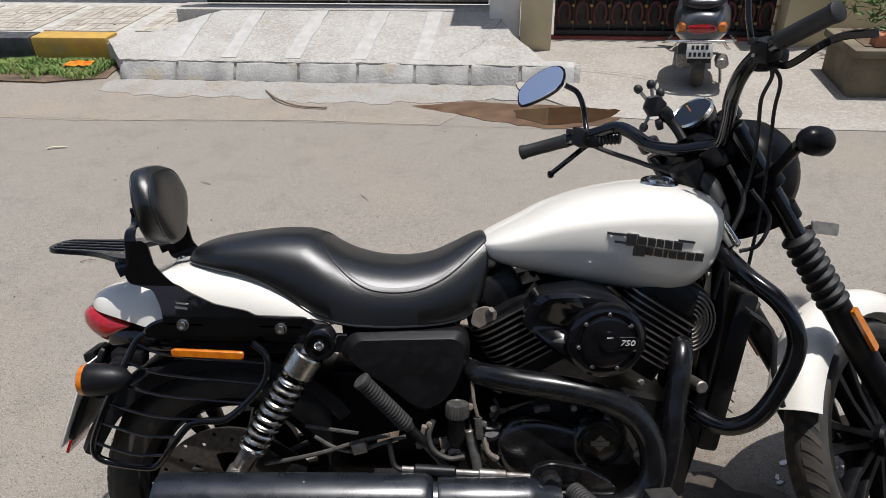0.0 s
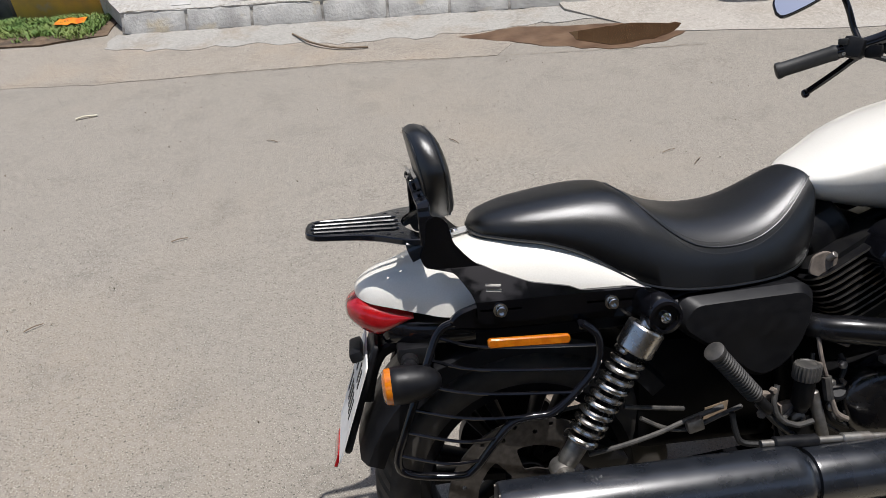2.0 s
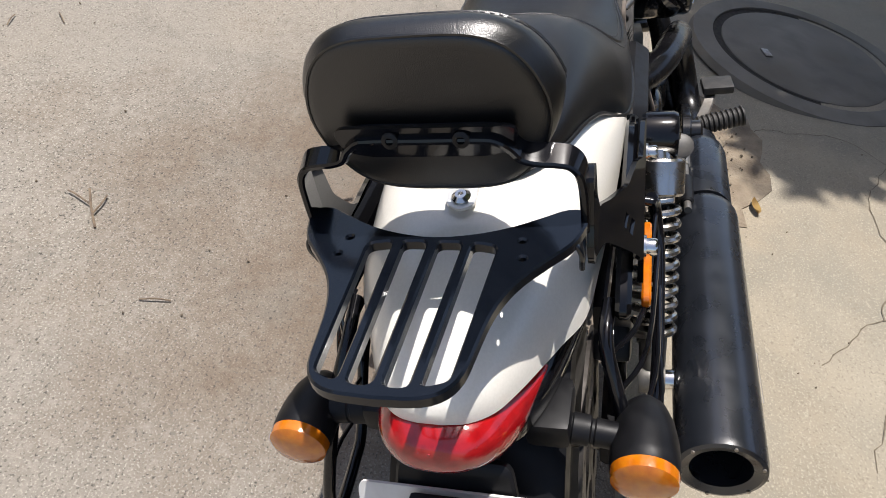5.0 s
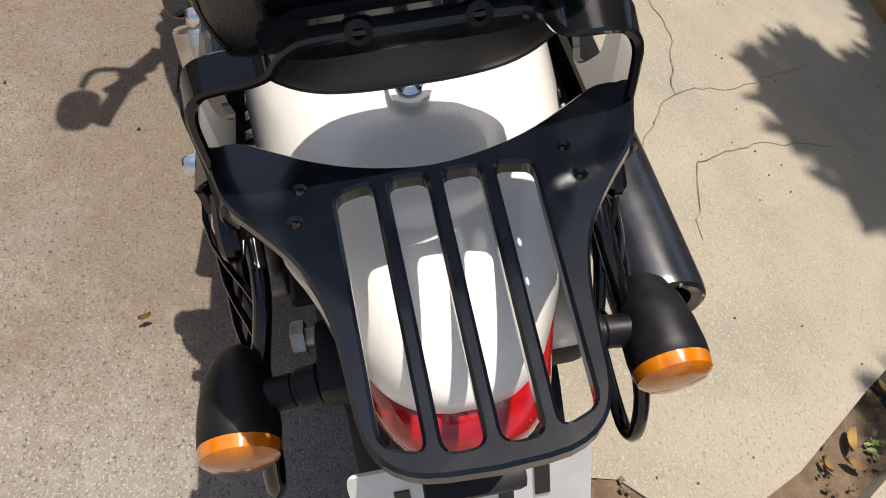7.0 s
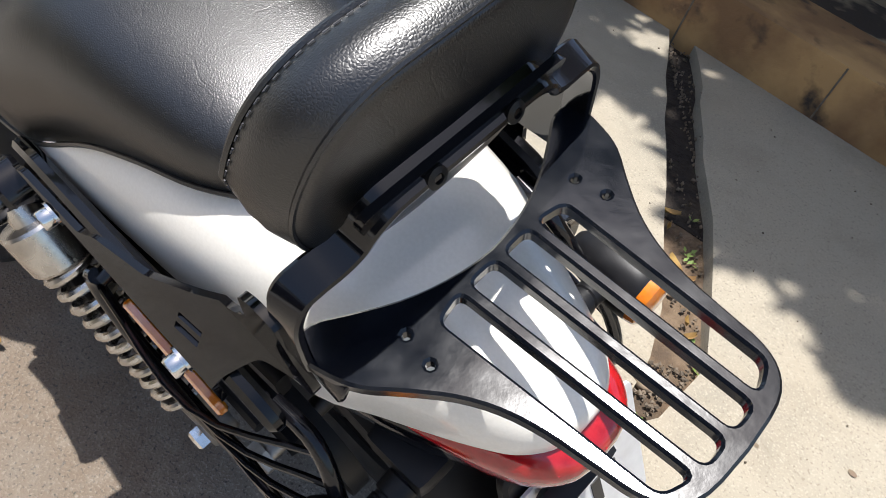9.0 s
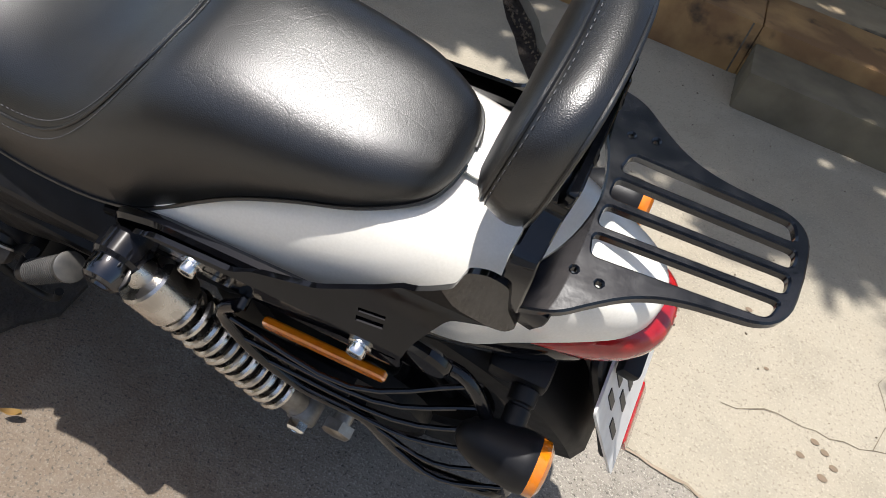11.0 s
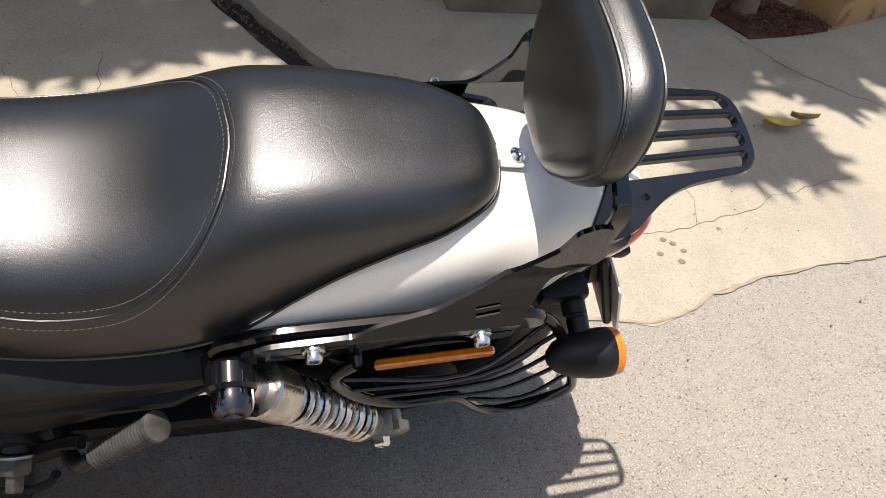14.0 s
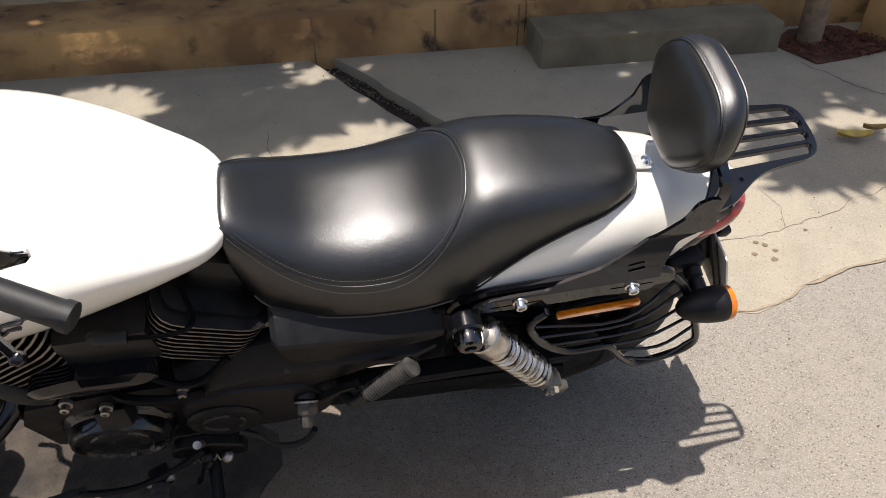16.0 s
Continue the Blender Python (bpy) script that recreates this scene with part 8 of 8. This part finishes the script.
for k in range(17):
    a = radians(-40 + 260 * k / 16)
    p = SP + dz * 0.0068 + 0.031 * (math.cos(a) * dx + math.sin(a) * dy)
    q = SP + dz * 0.0068 + 0.037 * (math.cos(a) * dx + math.sin(a) * dy)
    part("dial_mark", steer(rod(p, q, 0.0012, 6)), M_PLATEW, sp)
part("instrument_bracket", steer(box((0.89, 0, 1.03), (0.06, 0.05, 0.06), 0.012, (0, -38, 0))), M_SATIN, bike)
part("ignition_housing", steer(box((0.880, -0.05, 0.995), (0.045, 0.05, 0.045), 0.012, (0, -30, 0))), M_PLASTIC, bike)

# handlebar with grips, levers, switches and mirror
BAR_L = [(0.865, -0.0, 1.018), (0.83, 0.027, 1.011), (0.79, 0.06, 1.017), (0.758, 0.097, 1.041), (0.734, 0.13, 1.049), (0.696, 0.16, 1.033), (0.636, 0.194, 1.014)]
BAR_R = [(0.865, 0.0, 1.018), (0.892, -0.030, 1.030), (0.885, -0.07, 1.071), (0.868, -0.12, 1.118), (0.867, -0.16, 1.158), (0.880, -0.20, 1.188), (0.893, -0.24, 1.203)]
hb = part("handlebar", tube(list(reversed(BAR_L)) + BAR_R[1:], 0.0135, 14), M_GLOSS, bike, "gloss black handlebar")


def grip(a, b, name):
    a, b = Vector(a), Vector(b)
    L = (b - a).length
    return part(name, revolve([(0.0145, 0), (0.0155, 0.006), (0.0145, 0.01), (0.0145, L - 0.014), (0.0162, L - 0.01), (0.0162, L - 0.002), (0.012, L)], a, b - a, 20), M_RUBBER, hb, "black rubber grip")


grip((0.648, 0.189, 1.018), (0.551, 0.232, 0.985), "grip")
grip((0.888, -0.226, 1.199), (0.924, -0.322, 1.235), "grip")
part("clutch_lever", strip([(0.693, 0.175, 1.012), (0.681, 0.190, 1.000), (0.663, 0.201, 0.982), (0.643, 0.220, 0.960), (0.626, 0.238, 0.941)], 0.012, 0.008, (0, 0.6, 0.8)), M_GLOSS, hb, "black clutch lever")
part("lever_ball", revolve([(0.002, -0.009), (0.007, -0.006), (0.0085, 0), (0.007, 0.006), (0.002, 0.009)], (0.624, 0.240, 0.938), (0, 0.5, 1), 12), M_GLOSS, hb)
part("brake_lever", strip([(0.900, -0.195, 1.168), (0.917, -0.21, 1.165), (0.938, -0.26, 1.192), (0.948, -0.30, 1.202), (0.960, -0.358, 1.201)], 0.012, 0.007, (-0.4, 0, 1)), M_GLOSS, hb, "black brake lever")
for c, rz in (((0.672, 0.175, 1.025), 40), ((0.883, -0.196, 1.188), -65)):
    sw = part("switch_housing", box(c, (0.038, 0.042, 0.040), 0.012, (15, 10, rz)), M_PLASTIC, hb)
    part("switch", box((c[0] - 0.022, c[1], c[2] + 0.012), (0.012, 0.018, 0.012), 0.003, (0, 0, rz)), M_RUBBER, sw)
    part("lever_perch", box((c[0] + 0.028, c[1] - math.copysign(0.02, c[1]), c[2] - 0.008), (0.030, 0.030, 0.026), 0.009, (0, 0, rz)), M_SATIN, hb)
    part("housing_screw", rod((c[0] - 0.021, c[1] - 0.004, c[2] - 0.010), (c[0] - 0.0245, c[1] - 0.006, c[2] - 0.010), 0.003, 8), M_STEEL, sw)
part("brake_master", box((0.897, -0.172, 1.168), (0.036, 0.044, 0.024), 0.009, (10, 0, -60)), M_SATIN, hb, "front brake master cylinder")
mirror = part("mirror", tube([(0.687, 0.184, 1.038), (0.685, 0.201, 1.063), (0.681, 0.213, 1.094), (0.667, 0.217, 1.122), (0.64, 0.219, 1.136)], 0.006, 10), M_GLOSS, hb, "black stalk mirror with oval glass")
MC, MNn = Vector((0.586, 0.221, 1.135)), Vector((-0.42, -0.55, 0.36)).normalized()
mu = Vector((0.86, -0.15, 0.30))
mu = (mu - MNn * mu.dot(MNn)).normalized()
mv = MNn.cross(mu)
mo = [(p.x, p.y) for p in smooth_path([(-0.060, -0.020, 0), (-0.050, -0.034, 0), (0.0, -0.037, 0), (0.040, -0.030, 0), (0.060, -0.004, 0), (0.055, 0.022, 0), (0.025, 0.034, 0), (-0.02, 0.028, 0), (-0.052, 0.008, 0), (-0.060, -0.020, 0)], 4)[:-1]]
part("mirror_shell", loft([[MC + mu * u * s + mv * v * s + MNn * w for u, v in mo] for s, w in ((0.3, -0.022), (0.75, -0.018), (0.97, -0.007), (1.0, 0.0), (0.97, 0.002), (0.93, 0.002))]), M_GLOSS, mirror)
part("mirror_glass", loft([[MC + mu * u * s + mv * v * s + MNn * w for u, v in mo] for s, w in ((0.93, 0.0018), (0.92, 0.003))]), M_MIRROR, mirror, "mirror glass")
m2 = part("mirror", tube([(0.868, -0.185, 1.185), (0.858, -0.190, 1.208), (0.850, -0.190, 1.24), (0.846, -0.190, 1.275)], 0.005, 10), M_GLOSS, hb, "black mirror stalk")
# phone holder
hexa = [(-0.024, -0.004), (-0.017, 0.018), (0.007, 0.022), (0.026, 0.006), (0.019, -0.018), (-0.010, -0.021)]
ph = part("phone_holder", plate(round_poly(hexa, 0.004), 0.016, lambda u, v, w: (0.787 + u, 0.058 - w + 0.25 * u, 1.095 + v), bevel=0.003), M_PLASTIC, bike, "black four-armed phone holder")
part("holder_arm", tube([(0.845, 0.030, 1.030), (0.832, 0.045, 1.055), (0.812, 0.055, 1.078), (0.797, 0.060, 1.090)], 0.010, 12), M_PLASTIC, ph)
part("ball_socket", revolve([(0.004, -0.016), (0.012, -0.012), (0.015, 0), (0.012, 0.012), (0.004, 0.016)], (0.812, 0.052, 1.080), (-0.5, 0, 0.6), 16), M_PLASTIC, ph)
part("clamp_knob", revolve([(0.002, -0.008), (0.011, -0.006), (0.012, 0), (0.011, 0.006), (0.002, 0.008)], (0.800, 0.050, 1.060), (0.8, -0.3, 0.3), 12), M_PLASTIC, ph)
for a, b in (((0.770, 0.050, 1.108), (0.752, 0.050, 1.127)), ((0.783, 0.052, 1.112), (0.777, 0.052, 1.137)), ((0.779, 0.052, 1.078), (0.770, 0.052, 1.053)), ((0.803, 0.056, 1.104), (0.800, 0.060, 1.122))):
    f = part("clamp_finger", rod(a, b, 0.0035, 8), M_STEEL, ph)
    part("clamp_tip", revolve([(0.001, -0.009), (0.007, -0.007), (0.0088, 0), (0.007, 0.006), (0.003, 0.009)], b, Vector(b) - Vector(a), 12), M_RUBBER, f)
# front turn signals on short stalks from the upper clamp
for sg in (-1, 1):
    c = ST.inverted() @ Vector((0.968, -0.220, 1.045) if sg < 0 else (0.905, 0.206, 0.922))
    ft = part("front_turn_signal", steer(revolve([(0.001, -0.033), (0.010, -0.031), (0.018, -0.024), (0.0235, -0.010), (0.025, 0.006), (0.0245, 0.018), (0.022, 0.024)], c, (1, 0, 0), 26)), M_SATIN, bike, "black bullet turn signal")
    part("lens", steer(revolve([(0.021, 0.022), (0.020, 0.026), (0.014, 0.030), (0.001, 0.032)], c, (1, 0, 0), 26)), M_AMBER, ft, "amber lens")
    part("signal_stalk", steer(rod(c + Vector((0, -sg * 0.028, 0)), fork(0.0, sg * 0.105), 0.0105, 12)), M_SATIN, ft)
    part("signal_clamp", steer(revolve([(0.022, -0.02), (0.027, -0.016), (0.027, 0.016), (0.022, 0.02)], fork(0.0, sg * 0.105), RAKE, 20)), M_SATIN, ft)
mk = [(-0.028, -0.013), (0.028, -0.013), (0.028, 0.013), (-0.028, 0.013)]
part("side_marker", plate(round_poly(mk, 0.006), 0.008, lambda u, v, w: (1.150 + u, 0.030 - w, 0.8625 + v - 0.1 * u), bevel=0.001), mat("smoked_clear_plastic", (0.30, 0.29, 0.27), 0.25, 0.0, (0.22, 0.21, 0.20), 60), bike, "smoky grey plastic side marker")
part("marker_stalk", rod((1.125, 0.034, 0.862), (1.085, 0.02, 0.845), 0.006, 10), M_SATIN, bike)
# cables round the headstock
for pts, r in (([(0.676, 0.167, 1.018), (0.722, 0.134, 0.999), (0.787, 0.08, 0.978), (0.844, 0.033, 0.952), (0.87, 0.04, 0.86), (0.84, 0.06, 0.76)], 0.005),
               ([(0.885, -0.19, 1.175), (0.910, -0.17, 1.150), (0.915, -0.13, 1.11), (0.935, -0.09, 1.05), (0.945, -0.06, 0.98), (0.93, -0.05, 0.88)], 0.0035),
               ([(0.900, -0.185, 1.165), (0.930, -0.16, 1.14), (0.945, -0.12, 1.09), (0.965, -0.08, 1.0), (0.965, -0.07, 0.90), (0.95, -0.08, 0.80)], 0.0035),
               ([(0.90, -0.06, 0.99), (0.925, -0.085, 0.93), (0.905, -0.095, 0.87), (0.895, -0.09, 0.80), (0.885, -0.09, 0.74)], 0.0045),
               ([(0.93, -0.10, 0.95), (0.965, -0.11, 0.90), (0.95, -0.11, 0.85), (0.92, -0.10, 0.835)], 0.004),
               ([(0.95, -0.08, 0.72), (1.0, -0.10, 0.68), (1.01, -0.11, 0.60), (1.04, -0.10, 0.53)], 0.006)):
    part("cable", tube(pts, r, 8), M_RUBBER, bike)
for k in range(7):
    f = k / 6
    part("boot_rib", revolve([(0.009, -0.003), (0.0115, 0), (0.009, 0.003)], (0.746 + -0.045 * f, 0.137 + 0.013 * f, 1.025 + -0.004 * f), (-0.8, 0.5, 0), 12), M_RUBBER, hb)
part("wiring_loom", tube([(0.86, 0.02, 0.97), (0.88, -0.03, 0.95), (0.895, -0.055, 0.90), (0.89, -0.06, 0.85), (0.87, -0.06, 0.80)], 0.018, 10), M_RUBBER, bike)
part("chrome_bolt_head", rod((0.885, -0.085, 0.885), (0.905, -0.115, 0.845), 0.013, 14, 0.003), M_CHROME, bike)
